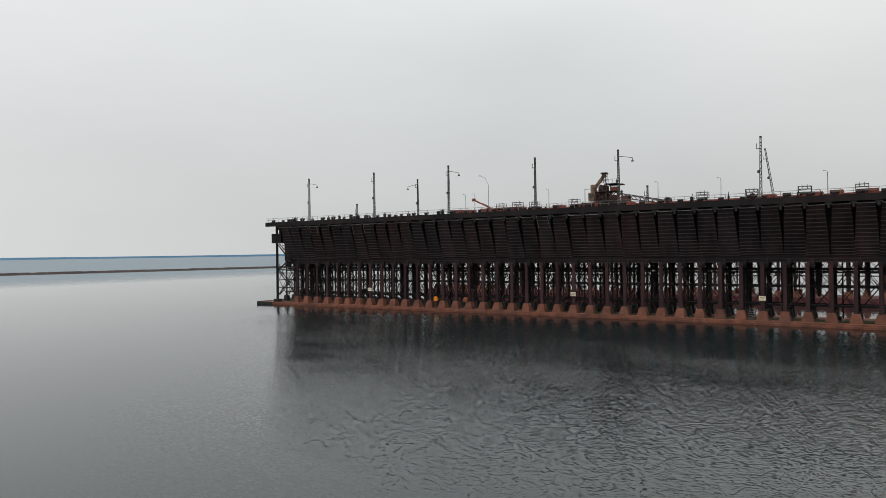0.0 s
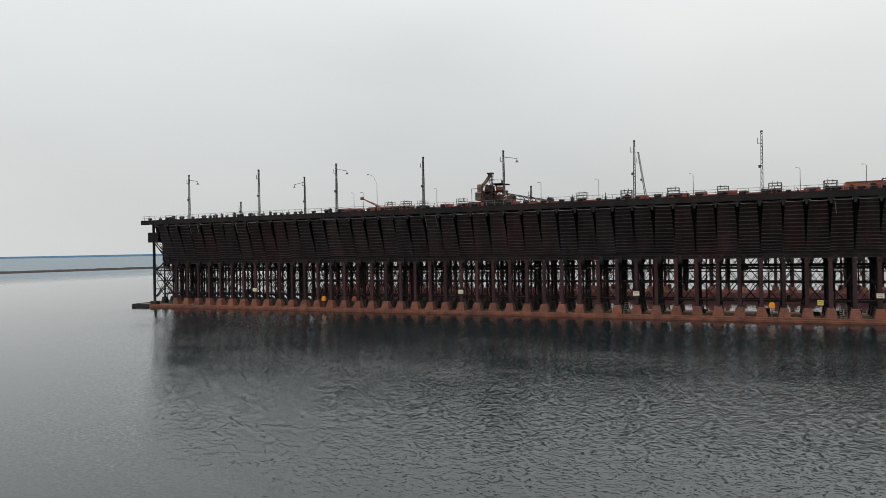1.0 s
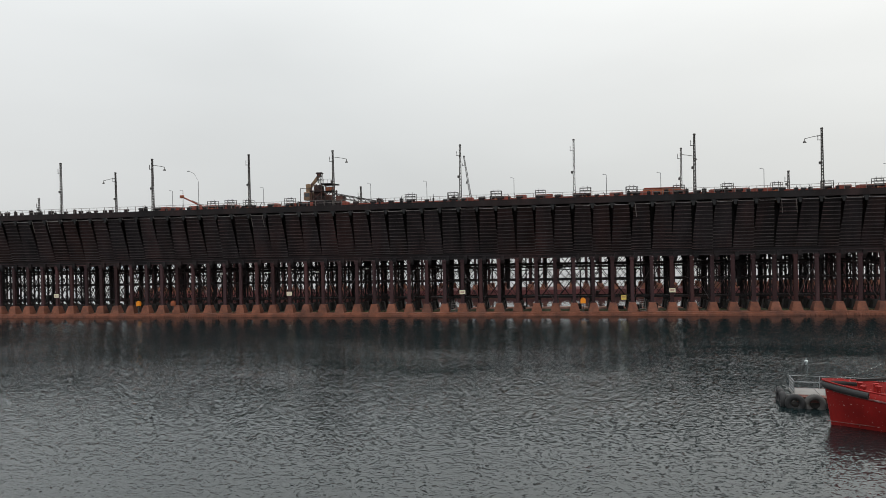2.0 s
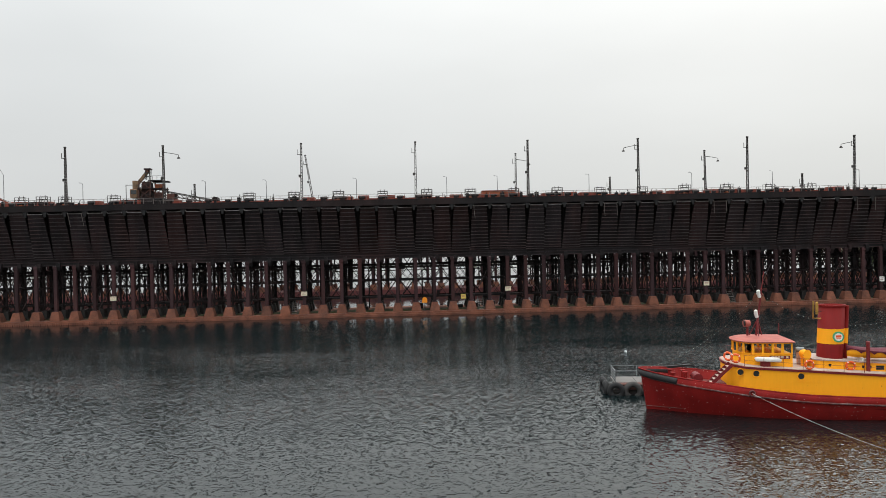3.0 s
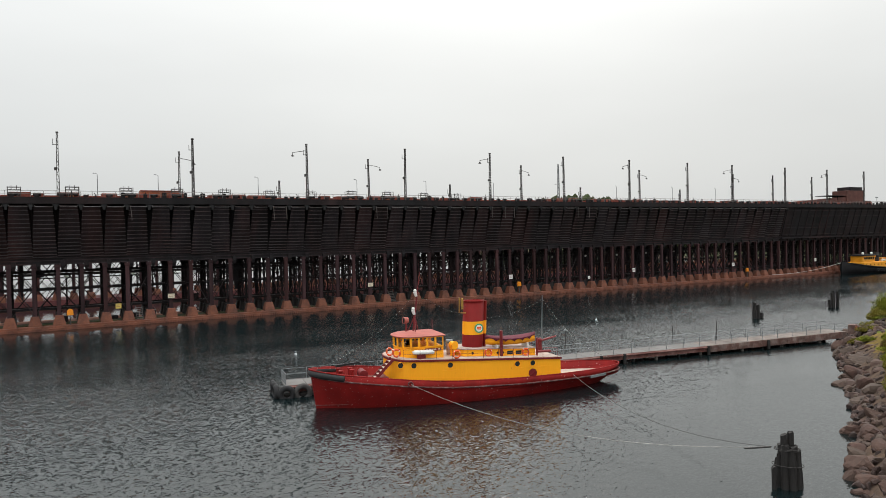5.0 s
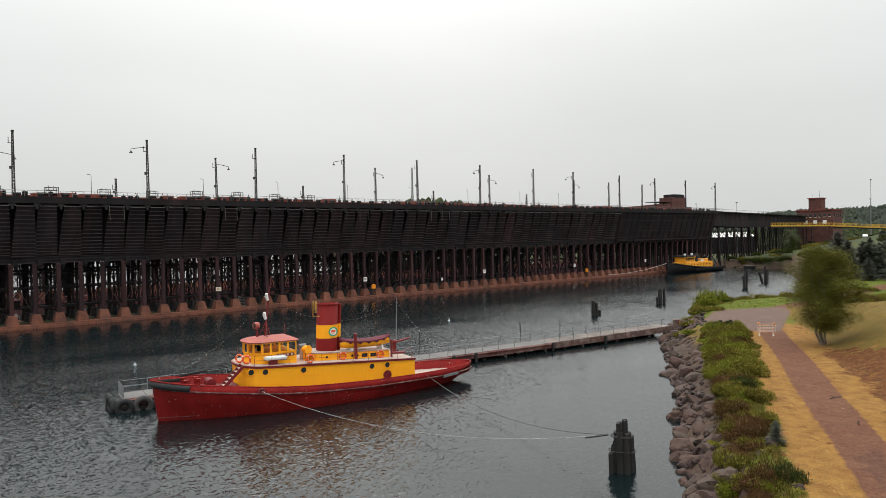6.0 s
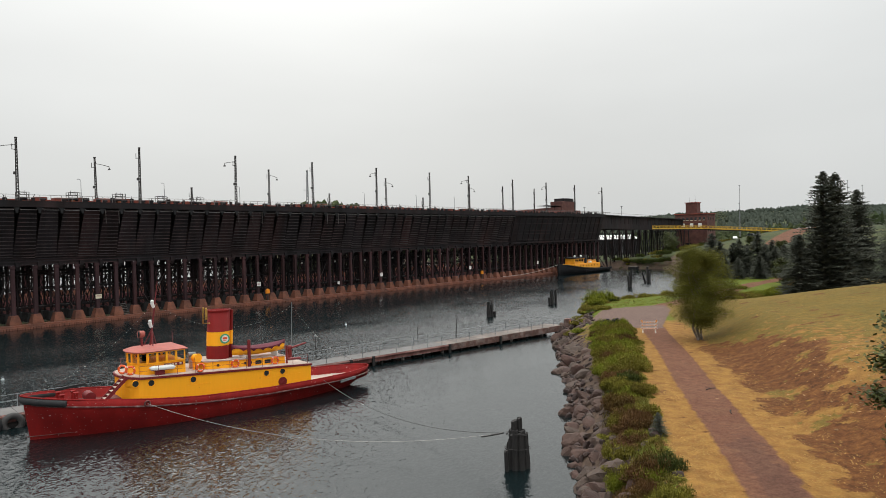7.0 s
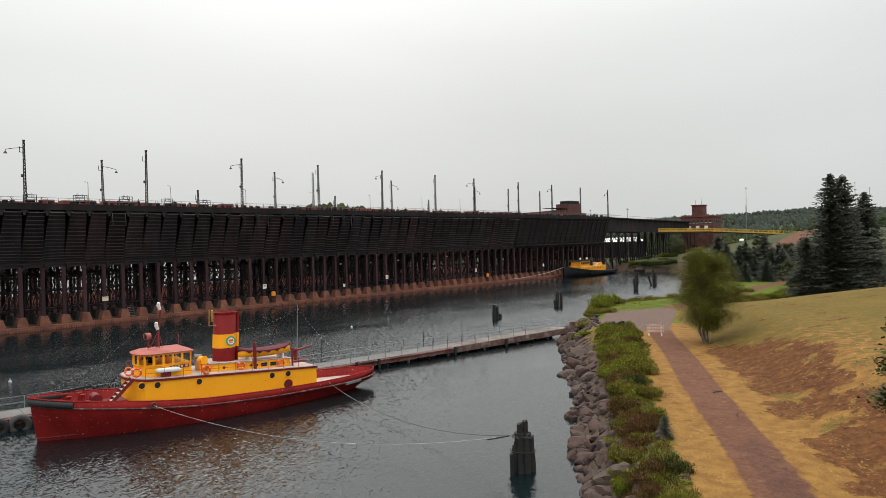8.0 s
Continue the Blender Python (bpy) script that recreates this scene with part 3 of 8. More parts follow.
def build_land():
    xs = axis_steps(-420, 4900, 38, 232, 0.9, 1.2)
    ys = axis_steps(-2600, 4900, -150, -62, 0.9, 1.2)
    g = Geo()
    nx = len(xs)
    zones = {k: [] for k in ("path", "dry", "dirt", "green", "soil", "woods", "damp", "lot")}
    for y in ys:
        for x in xs:
            h = land_height(x, y)
            g.v.append((x, y, h))
            d = shore_distance(x, y)
            u, v = path_uv(x, y)
            c = v - path_centre(u)
            on = smooth(0.6, -0.6, abs(c) - 1.38) * (1 - smooth(57, 60, u)) * smooth(-80, -70, u)
            lot = smooth(-0.7, 0.7, v - LOT_L(u)) * smooth(0.7, -0.7, v - LOT_R(u)) * smooth(55, 57, u) * (1 - smooth(84, 86, u))
            back = smooth(0.8, -0.8, abs(v - ROAD_V(u)) - 2.1) * smooth(82, 84, u) * (1 - smooth(170, 180, u))
            on = max(on, lot)
            zones["lot"].append(lot)
            road = smooth(2, -2, abs((y + 60) - 0.10 * (x - 365)) - 4.5) * smooth(285, 300, x) * (1 - smooth(430, 450, x))
            zones["path"].append(max(on, back, road))
            near = 1 - smooth(58, 70, u)
            zones["dry"].append(max(smooth(0.9, -0.4, abs(c - 0.15) - 3.8), 0.60 * smooth(6, -6, abs(c - 10) - 7) * smooth(60, 20, u), 0.9 * smooth(1.6, -0.6, abs(u - 12.6 - 0.8 * (v - 4)) - 1.0) * smooth(3, 5, v) * (1 - smooth(14, 22, v))) * near)
            d1 = smooth(12.5, 15, u) * (1 - smooth(40, 46, u)) * smooth(2.7, 4.0, v) * (1 - smooth(-1.6, 1.6, v - DIRT_V(u))) * (1 - 0.6 * smooth(1.6, 0.6, abs(u - 19.5 + 0.6 * (v - 5))) * smooth(7.5, 5.5, v))
            d2 = (1 - smooth(9.0, 11.5, u - 0.8 * (v - 4))) * smooth(-25, -15, u) * smooth(2.9, 4.4, v + 0.06 * u) * (1 - smooth(15, 22, v))
            zones["dirt"].append(0.92 * max(d1, d2))
            zones["green"].append((1 - smooth(195, 235, x)) * max(smooth(-8.5, -6.5, c) * (1 - smooth(-4.4, -3.4, c)) * near, smooth(58, 64, u) * smooth(0, 3, d) * (1 - smooth(-1, 2, v - ROAD_V(max(u, 84)) + 1)), smooth(84, 92, u) * (1 - smooth(5, 9, abs(v - ROAD_V(u))))))
            zones["damp"].append(0.95 * smooth(1.3, 0.5, abs(c - 0.45 + 0.04 * u)) * smooth(13, 4, u) + 0.45 * smooth(0.8, 0.2, abs(u - 22)) * smooth(1.2, 0.3, abs(c - 0.6)))
            zones["soil"].append(smooth(4.5, 2.0, d))
            zones["woods"].append(smooth(160, 205, math.hypot(x - EYE[0], y - EYE[1])) * (1.0 + 0.45 * noise.noise((x * 0.02, y * 0.02, 1))))
    for j in range(len(ys) - 1):
        for i in range(nx - 1):
            q = (j * nx + i, j * nx + i + 1, (j + 1) * nx + i + 1, (j + 1) * nx + i)
            if max(g.v[k][2] for k in q) > -3.5:
                g.f.append(q)
                g.s.append(True)
    me = g.mesh("ground", M["ground"])
    for k, vals in zones.items():
        at = me.attributes.new(k, "FLOAT", "POINT")
        at.data.foreach_set("value", vals)
    single("ground", me, None, "dry grassy shore with a reddish gravel path and mown mound", "ground", kind="structure")


build_land()
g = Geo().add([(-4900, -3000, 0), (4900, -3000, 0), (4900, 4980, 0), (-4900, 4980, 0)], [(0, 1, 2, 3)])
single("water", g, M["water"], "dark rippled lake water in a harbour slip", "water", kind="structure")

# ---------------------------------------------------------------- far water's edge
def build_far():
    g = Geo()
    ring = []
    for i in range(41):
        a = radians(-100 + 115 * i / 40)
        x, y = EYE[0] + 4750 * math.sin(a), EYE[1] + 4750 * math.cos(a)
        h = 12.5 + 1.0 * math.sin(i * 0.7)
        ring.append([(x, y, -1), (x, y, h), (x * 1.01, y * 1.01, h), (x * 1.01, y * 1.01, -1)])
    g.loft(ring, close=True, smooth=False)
    # distance haze over the shore is put into this flat blue
    M["haze_blue"] = material("haze_blue_shore", (0.16, 0.29, 0.43), 1.0, 0, 0.05, 0.002, 0.01, 0.0, spec=0.0)
    single("backdrop", g, M["haze_blue"], "thin distant shore across the lake, haze in its blue", "far shore", kind="structure")
    # rubble breakwater
    rnd = random.Random(4)
    g = Geo()
    a, b2 = Vector((-640, -110, 0)), Vector((-430, 560, 0))
    n = 220
    d = (b2 - a) / n
    side = Vector((-d.y, d.x, 0)).normalized()
    rings = []
    for i in range(n + 1):
        p = a + d * i
        hh = 1.7 + 0.35 * rnd.random()
        rings.append([p - side * 4, p - side * (1.5 + 0.5 * rnd.random()) + Vector((0, 0, hh)), p + side * 1.5 + Vector((0, 0, hh)), p + side * 4])
    g.loft(rings, close=False, smooth=False)
    single("breakwater", g, M["rock_far"], "low reddish rubble breakwater across the harbour mouth", "breakwater", kind="structure")
    g = Geo().tube((-570, 112, 0.8), (-570, 112, 4.2), 0.7, 0.5, 8)
    g.ball((-570, 112, 4.4), 0.6, n=8, k=5)
    single("beacon", g, M["mast_steel"], "small dark beacon standing on the breakwater", "beacon")


M["rock_far"] = material("breakwater_rubble", (0.035, 0.024, 0.022), 0.95, 0, 0.4, 0.05, 0.5, 0.0)
build_far()

# ---------------------------------------------------------------- the ore dock
B = 3.658            # bent spacing
K0, K1 = -33, 60     # bents that carry long spouts
KE = 78              # shore end of the pockets


def xplate(p00, p10, p11, p01, w=0.14, th=0.10):
    """A flat X brace between four corners, as one solid."""
    c4 = [Vector(p) for p in (p00, p10, p11, p01)]
    mid = sum(c4, Vector()) / 4
    nrm = (c4[1] - c4[0]).cross(c4[3] - c4[0]).normalized() * th / 2
    out = []
    for i in range(4):
        d = (c4[i] - mid).normalized()
        s = nrm.normalized().cross(d) * w / 2
        out += [c4[i] - s, c4[i] + s]
        e = (c4[(i + 1) % 4] - mid).normalized()
        bis = (d + e).normalized()
        half = max(0.2, math.sin(d.angle(e) / 2))
        out.append(mid + bis * (w / 2 / half))
    n = len(out)
    vs = [p - nrm for p in out] + [p + nrm for p in out]
    fs = [tuple(range(n - 1, -1, -1)), tuple(range(n, 2 * n))] + [(i, (i + 1) % n, n + (i + 1) % n, n + i) for i in range(n)]
    return Geo().add(vs, fs)


def spout_meshes(n=14, y1=-3.0):
    """A loading spout folded up against the pockets: a tapering plate and the ribs that clasp it."""
    y0, z0, z1 = -0.12, 12.55, 21.35

    def width(t):
        return float(np.interp(t, [0.0, 0.22, 0.58, 1.0], [1.80, 1.75, 1.58, 1.35]))

    def at(t, w, out):
        return (w, y0 + (y1 - y0) * t - out * 0.95, z0 + (z1 - z0) * t - out * 0.3)
    plate = Geo().loft([[at(t, -width(t), -0.02), at(t, -width(t), 0.06), at(t, width(t), 0.06), at(t, width(t), -0.02)] for t in (0, 0.22, 0.58, 1)], smooth=False, caps=True)
    ribs = Geo()
    for i in range(n):
        t = 0.02 + 0.965 * (i / (n - 1)) ** 1.15
        w = width(t) + 0.05
        ribs.loft([[at(t, -w, 0.065), at(t, -w + 0.06, 0.25), at(t, w - 0.06, 0.25), at(t, w, 0.065)], [at(t + 0.013, -w, 0.065), at(t + 0.013, -w + 0.06, 0.25), at(t + 0.013, w - 0.06, 0.25), at(t + 0.013, w, 0.065)]], smooth=False, caps=True)
    return plate.mesh("spout", M["spout_steel"]), ribs.mesh("rib_set", M["rib_steel"])


def build_dock(name, label, x_from, y0, k_from, near):
    """A pocket dock: sill, pedestals, columns, bracing, ore pockets, spouts and deck."""
    dock = thing(name, label, "ore dock", at=shift(0, y0, 0))
    x0, x1 = (k_from - 0.35) * B, KE * B
    part("sill", Geo().box(x_from, 290, -2.0, 11.2, -3, 0.40), M["ore_concrete"], dock, "ore-stained concrete sill at the water")
    part("sill_cap", Geo().box(x_from + 1.0, 290, -1.75, 10.9, 0.40, 0.72 if near else 2.0), M["ore_concrete"] if near else M["maroon_sill"], dock)
    xa = (k_from + 1) * B - 1.6
    for s in (0, 1):
        def y(q, s=s):
            return q if s == 0 else 9.0 - q
        prof = [(0.35, 11.2), (0.0, 11.2), (0.0, 12.5), (0.3, 12.6), (-0.9, 21.7), (0.35, 21.7)]
        ra, rb = [(xa + (0.9 if b2 < 15 else 0), y(a), b2) for a, b2 in prof], [(x1, y(a), b2) for a, b2 in prof]
        part("pocket_wall", Geo().loft([rb, ra] if s == 0 else [ra, rb], smooth=False, caps=True), M["dock_steel"], dock)
        yy = -0.14 if s == 0 else 9.02
        for zz in (11.25, 11.85, 12.3):
            part("waler", Geo().box(xa + 1, x1, yy, yy + 0.12, zz, zz + 0.16), M["spout_steel"], dock)
    part("end_wall", Geo().box(xa, xa + 0.3, 0.36, 8.64, 12.0, 21.7), M["dock_steel"], dock)
    part("end_wall", Geo().box(x1 - 0.3, x1, 0.36, 8.64, 11.2, 21.7), M["dock_steel"], dock)
    part("hopper_floor", Geo().box(xa + 0.31, x1 - 0.31, 0.36, 8.64, 11.4, 11.7), M["dock_steel"], dock)
    part("deck", Geo().box(x0, x1 + 0.5, -3.5, 12.5, 22.35, 22.7), M["dock_steel"], dock)
    part("edge_beam", Geo().box(x0, x1, -3.54, -3.2, 21.55, 22.345), M["dock_steel"], dock)
    part("edge_beam", Geo().box(x0, x1, 12.2, 12.54, 21.72, 22.345), M["spout_steel"], dock)
    part("deck_stringer", Geo().box(x0, x1, -0.89, 9.89, 21.705, 22.1), M["dock_steel"], dock)
    col = Geo()
    prof = [(-0.32, -0.26), (0.32, -0.26), (0.32, -0.18), (0.2, -0.18), (0.2, 0.18), (0.32, 0.18), (0.32, 0.26), (-0.32, 0.26), (-0.32, 0.18), (-0.2, 0.18), (-0.2, -0.18), (-0.32, -0.18)]
    col.loft([[(a * f, b2 * f, z) for a, b2 in prof] for z, f in ((0, 1.4), (0.12, 1.4), (0.121, 1.0), (8.1, 1.0), (8.3, 1.3), (8.76, 1.3))], smooth=False, caps=True)
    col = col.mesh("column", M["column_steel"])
    # inner and rear columns take the darker dock steel
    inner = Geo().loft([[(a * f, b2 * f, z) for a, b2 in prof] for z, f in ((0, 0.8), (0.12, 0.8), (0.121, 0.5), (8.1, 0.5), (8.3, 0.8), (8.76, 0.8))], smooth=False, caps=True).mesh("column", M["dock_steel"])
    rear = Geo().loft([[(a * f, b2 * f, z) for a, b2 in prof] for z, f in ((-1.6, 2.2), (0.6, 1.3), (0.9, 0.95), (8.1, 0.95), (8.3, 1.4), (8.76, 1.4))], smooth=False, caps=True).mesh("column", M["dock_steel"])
    ped = Geo().loft([[(-hx, -hy, z), (hx, -hy, z), (hx, hy, z), (-hx, hy, z)] for z, hx, hy in ((0, 1.0, 0.95), (0.14, 1.0, 0.95), (1.62, 0.62, 0.6), (1.70, 0.55, 0.53))], smooth=False, caps=True).mesh("pedestal", M["ore_concrete"])
    # near dock's inner footings go near-black: their backlit shade is put into the colour
    inner_ped = Geo().loft([[(-hx, -hx, z), (hx, -hx, z), (hx, hx, z), (-hx, hx, z)] for z, hx in ((0, 0.75), (1.62, 0.5), (1.70, 0.45))], smooth=False, caps=True).mesh("pedestal", M["wood_dark"] if near else M["ore_concrete"])
    rows = (0.0, 3.0, 6.0, 9.0)
    for k in range(k_from, KE + 1):
        for y in rows:
            if near and y == 0 and k < k_from + 2:
                continue  # open end bay behind the corner column
            if not near and y in (3.0, 6.0) and k < 13:
                continue
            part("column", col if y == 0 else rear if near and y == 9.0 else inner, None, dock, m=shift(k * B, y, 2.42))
            part("pedestal", ped if y == 0 else inner_ped, None, dock, m=shift(k * B, y, 0.72 if near else 1.7))
    xa1 = xplate((0, 0.2, 2.7), (0, 2.8, 2.7), (0, 2.8, 6.6), (0, 0.2, 6.6), 0.12).mesh("sway_brace", M["dock_steel"])
    xa2 = xplate((0, 0.2, 6.9), (0, 2.8, 6.9), (0, 2.8, 11.1), (0, 0.2, 11.1), 0.12).mesh("sway_brace", M["dock_steel"])
    wide = xplate((0, 0.2, 2.7), (0, 8.8, 2.7), (0, 8.8, 11.1), (0, 0.2, 11.1), 0.2).mesh("sway_brace", M["dock_steel"])
    strut = Geo().box(-0.12, 0.12, 0.3, 8.7, 6.62, 6.86).mesh("strut", M["dock_steel"])
    for k in range(k_from, KE + 1):
        if near:
            for j in range(3):
                part("sway_brace", xa1, None, dock, m=shift(k * B, 3.0 * j, 0))
                part("sway_brace", xa2, None, dock, m=shift(k * B, 3.0 * j, 0))
        else:
            part("sway_brace", wide, None, dock, m=shift(k * B, 0, 0))
            if k >= 13:
                for j in range(2):
                    part("sway_brace", xa2 if j else xa1, None, dock, m=shift(k * B, 3.0, 0))
        part("strut", strut, None, dock, m=shift(k * B, 0, 0))
    l1 = xplate((0.3, 0, 2.6), (B - 0.3, 0, 2.6), (B - 0.3, 0, 6.6), (0.3, 0, 6.6), 0.11).mesh("bay_brace", M["dock_steel"])
    l2 = xplate((0.3, 0, 6.9), (B - 0.3, 0, 6.9), (B - 0.3, 0, 11.1), (0.3, 0, 11.1), 0.11).mesh("bay_brace", M["dock_steel"])
    for k in range(k_from, KE):
        for y, odd in ((3.0, 0), (6.0, 1), (9.0, 0)) if near else ((0.0, 0), (9.0, 0)):
            if (k + odd) % 2 == 0 or k < k_from + 2 or (not near and k < 13) or (near and y == 9.0 and -12 < k < 14):
                part("bay_brace", l1, None, dock, m=shift(k * B, y + 0.3, 0))
                part("bay_brace", l2, None, dock, m=shift(k * B, y + 0.3, 0))
    for y in rows[1:] if near else (9.0,):
        for zz in (3.2, 6.62, 9.2) if near else (6.62,):
            part("long_strut", Geo().box(k_from * B, x1, y - 0.46, y - 0.3, zz, zz + 0.26), M["dock_steel"], dock)
    if near:
        rnd = random.Random(21)
        mid = Geo().box(-0.13, 0.13, -0.13, 0.13, 0.72, 11.3).mesh("middle_post", M["dock_steel"])
        for k in range(k_from + 1, KE):
            if k % 3 == 0:
                part("middle_post", mid, None, dock, m=shift(k * B + rnd.uniform(1.2, 2.2), rnd.choice((3.0, 6.0, 9.0)), 0))
            if rnd.random() < 0.6:
                z0, w, h = rnd.choice((0.73, 0.73, 3.5, 8.9)), rnd.uniform(0.5, 1.4), rnd.uniform(0.5, 1.3)
                x = k * B + rnd.uniform(0.2, 1.4)
                part("machinery_box", Geo().cbox(x, x + w, 4.0, 5.4, z0, z0 + h, 0.06), M["dock_steel"], dock)
        plate = Geo().box(-0.32, 0.32, -0.02, 0.02, -0.22, 0.22).mesh("bay_plate", M["white_paint"])
        brace = Geo().beam((0.35, 0, 2.9), (B - 0.35, 0, 8.4), 0.10).mesh("bay_rod", M["rib_steel"])
        tie = Geo().beam((B - 0.35, 0, 2.9), (0.35, 0, 8.4), 0.10).mesh("bay_rod", M["rib_steel"])
        for k in range(k_from + 2, KE):
            if k % 3 == 0:
                part("bay_plate", plate, None, dock, m=shift(k * B + 1.2, 3.4, 9.3 + rnd.uniform(-0.5, 0.3)))
            if k % 4 < 2:
                part("bay_rod", brace if k % 2 else tie, None, dock, m=shift(k * B, 1.1, 0))
            if rnd.random() < 0.22:
                w = rnd.uniform(0.5, 1.0)
                x = k * B + rnd.uniform(0.5, 2.4)
                part("chute", Geo().loft([[(x + a, 4.3 + b2, 5.0) for a, b2 in ((0.2, 0), (w - 0.2, 0), (w - 0.2, 0.6), (0.2, 0.6))], [(x + a, 4.0 + b2, 8.0) for a, b2 in ((0, 0), (w, 0), (w, 1.2), (0, 1.2))], [(x + a, 4.0 + b2, 11.3) for a, b2 in ((0, 0), (w, 0), (w, 1.2), (0, 1.2))]], smooth=False, caps=True), M["dock_steel"], dock)
        for y in (3.6, 7.2):
            part("pipe_run", Geo().tube((k_from * B, y, 9.9), (x1, y, 9.9), 0.22, n=8), M["dock_steel"], dock)
        part("inner_walk", Geo().box(k_from * B, x1, 4.3, 5.5, 3.3, 3.46), M["dock_steel"], dock)
        part("moss_strip", Geo().box(k_from * B, 280, 0.7, 4.6, 0.72, 0.80), M["moss"], dock, "strip of moss and weeds on the sill")
    return dock


# skylight on the ribs' edges is put into this paler steel
M["rib_steel"] = material("pale_rib_steel", (0.046, 0.038, 0.039), 0.6, 0.0, 0.5, 0.5, 6.0, 0.3, (0.085, 0.036, 0.030), 0.5, 0.3, streak=True, spec=0.25)
M["maroon_sill"] = material("maroon_stained_sill", (0.13, 0.042, 0.042), 0.9, 0.0, 0.35, 0.3, 4.0, 0.4, (0.06, 0.03, 0.03), 0.6, 0.2)
M["moss"] = material("moss_and_weeds", (0.028, 0.040, 0.012), 0.95, 0, 0.5, 0.6, 4.0, 0.4, (0.05, 0.035, 0.02), 0.6, 0.4)
dock = build_dock("ore_dock", "long rust-black steel ore loading dock on concrete footings", -35.65 * B, 0.0, -34, True)
dock2 = build_dock("ore_dock", "second rusty steel ore dock standing across the slip", -29.6 * B, 48.0, -28, False)


def dress_near_dock(dock):
    rnd = random.Random(11)
    sp, rb = spout_meshes()
    for k in range(K0, K1):
        lean = rnd.uniform(-0.10, 0.05) if rnd.random() < 0.3 else 0.0
        ob = part("spout", sp, None, dock, m=shift((k + 0.5) * B, lean, rnd.uniform(-0.24, 0.10)) @ pose(0, 0, 0, 0, rnd.uniform(-0.5, 0.5), 0))
        part("rib_set", rb, None, ob)
    # bright lips and hanging rods on the spouts
    lip = Geo().box(-1.28, 1.28, -3.40, -3.32, 21.06, 21.13)
    for q in (-1, 1):
        lip.beam((q * 1.28, -3.36, 21.095), (q * 1.46, -3.36, 21.42), 0.075)
    lip = lip.mesh("spout_lip", M["lip"])
    rod = Geo().tube((0, -3.25, 21.1), (0.25, -2.8, 18.7), 0.05, n=6).mesh("hanging_rod", M["worn_edge"])
    for k in range(K0, K1):
        part("spout_lip", lip, None, dock, m=shift((k + 0.5) * B, 0, 0))
        if rnd.random() < 0.13:
            part("hanging_rod", rod, None, dock, m=shift((k + 0.5) * B - 1.3, -0.15, 0))
            if rnd.random() < 0.7:
                part("hanging_rod", rod, None, dock, m=shift((k + 0.5) * B + 1.2, -0.15, 0))
    # black tapering blocks at the tops of the gaps between the spouts
    head = Geo().loft([[(a, -3.44, z), (b2, -3.44, z), (b2, -3.15, z), (a, -3.15, z)] for a, b2, z in ((-0.20, 0.16, 20.55), (-0.26, 0.2, 21.0), (-0.52, 0.40, 21.35), (-0.55, 0.43, 21.549))], smooth=False, caps=True).mesh("hanger_block", M["black_rubber"])
    for k in range(K0, K1 + 1):
        part("hanger_block", head, None, dock, m=shift(k * B + rnd.uniform(-0.06, 0.06), 0.0, 0.0))
    # dark hinge brackets under the pockets
    br = Geo().loft([[(-0.35, -0.45, 11.8), (0.35, -0.45, 11.8), (0.35, 0.3, 11.8), (-0.35, 0.3, 11.8)], [(-0.35, -0.5, 11.0), (0.35, -0.5, 11.0), (0.35, 0.3, 11.0), (-0.35, 0.3, 11.0)], [(-0.22, -0.2, 10.3), (0.22, -0.2, 10.3), (0.22, 0.25, 10.3), (-0.22, 0.25, 10.3)]], smooth=False, caps=True).mesh("hinge_bracket", M["dock_steel"])
    for k in range(K0, KE):
        part("hinge_bracket", br, None, dock, m=shift(k * B + 0.75, 0, 0))
    # flat-sided stretch at the shore end
    x0, x1 = K1 * B, KE * B
    part("side_panel", Geo().add([(x0, -3.0, 21.7), (x1, -3.0, 21.7), (x1, -0.5, 12.6), (x0, -0.5, 12.6), (x0, -1.0, 21.7), (x1, -1.0, 21.7), (x1, 0.2, 12.6), (x0, 0.2, 12.6)],
         [(3, 2, 1, 0), (4, 5, 6, 7), (0, 1, 5, 4), (2, 3, 7, 6), (1, 2, 6, 5), (3, 0, 4, 7)]), M["dock_steel"], dock)
    for zz in (13.0, 15.2, 16.2, 18.8, 20.6):
        yy = -0.5 - 2.5 * (zz - 12.6) / 9.1
        part("side_waler", Geo().box(x0, x1, yy - 0.16, yy, zz, zz + 0.2), M["spout_steel"], dock)
    post = Geo().add([(-0.1, -3.0, 21.65), (0.1, -3.0, 21.65), (0.1, -0.5, 12.6), (-0.1, -0.5, 12.6), (-0.1, -3.2, 21.65), (0.1, -3.2, 21.65), (0.1, -0.75, 12.6), (-0.1, -0.75, 12.6)],
                     [(3, 2, 1, 0), (4, 5, 6, 7), (0, 1, 5, 4), (2, 3, 7, 6), (1, 2, 6, 5), (3, 0, 4, 7)]).mesh("side_post", M["spout_steel"])
    for k in range(K1, KE):
        part("side_post", post, None, dock, m=shift(k * B + 0.6, 0, 0))
    part("apron", Geo().box(x0, x1, -1.3, -0.55, 11.9, 12.3), M["spout_steel"], dock)
    # ribbed timber facing of the sill
    g = Geo()
    x = -35.65 * B
    while x < 288:
        w = 0.30 + 0.06 * rnd.random()
        g.box(x, x + w, -2.16 - 0.03 * rnd.random(), -2.001, -1.5, 0.28 + 0.1 * rnd.random())
        x += w + 0.10
    fac = part("timber_facing", g, M["ore_concrete"], dock)
    fac["kind"] = "stuff"
    part("end_fender", Geo().box(-35.65 * B - 0.25, -34.1 * B, -2.42, -2.22, -1.5, 0.78), M["wood_dark"], dock, "dark wet timber fender at the lake end")
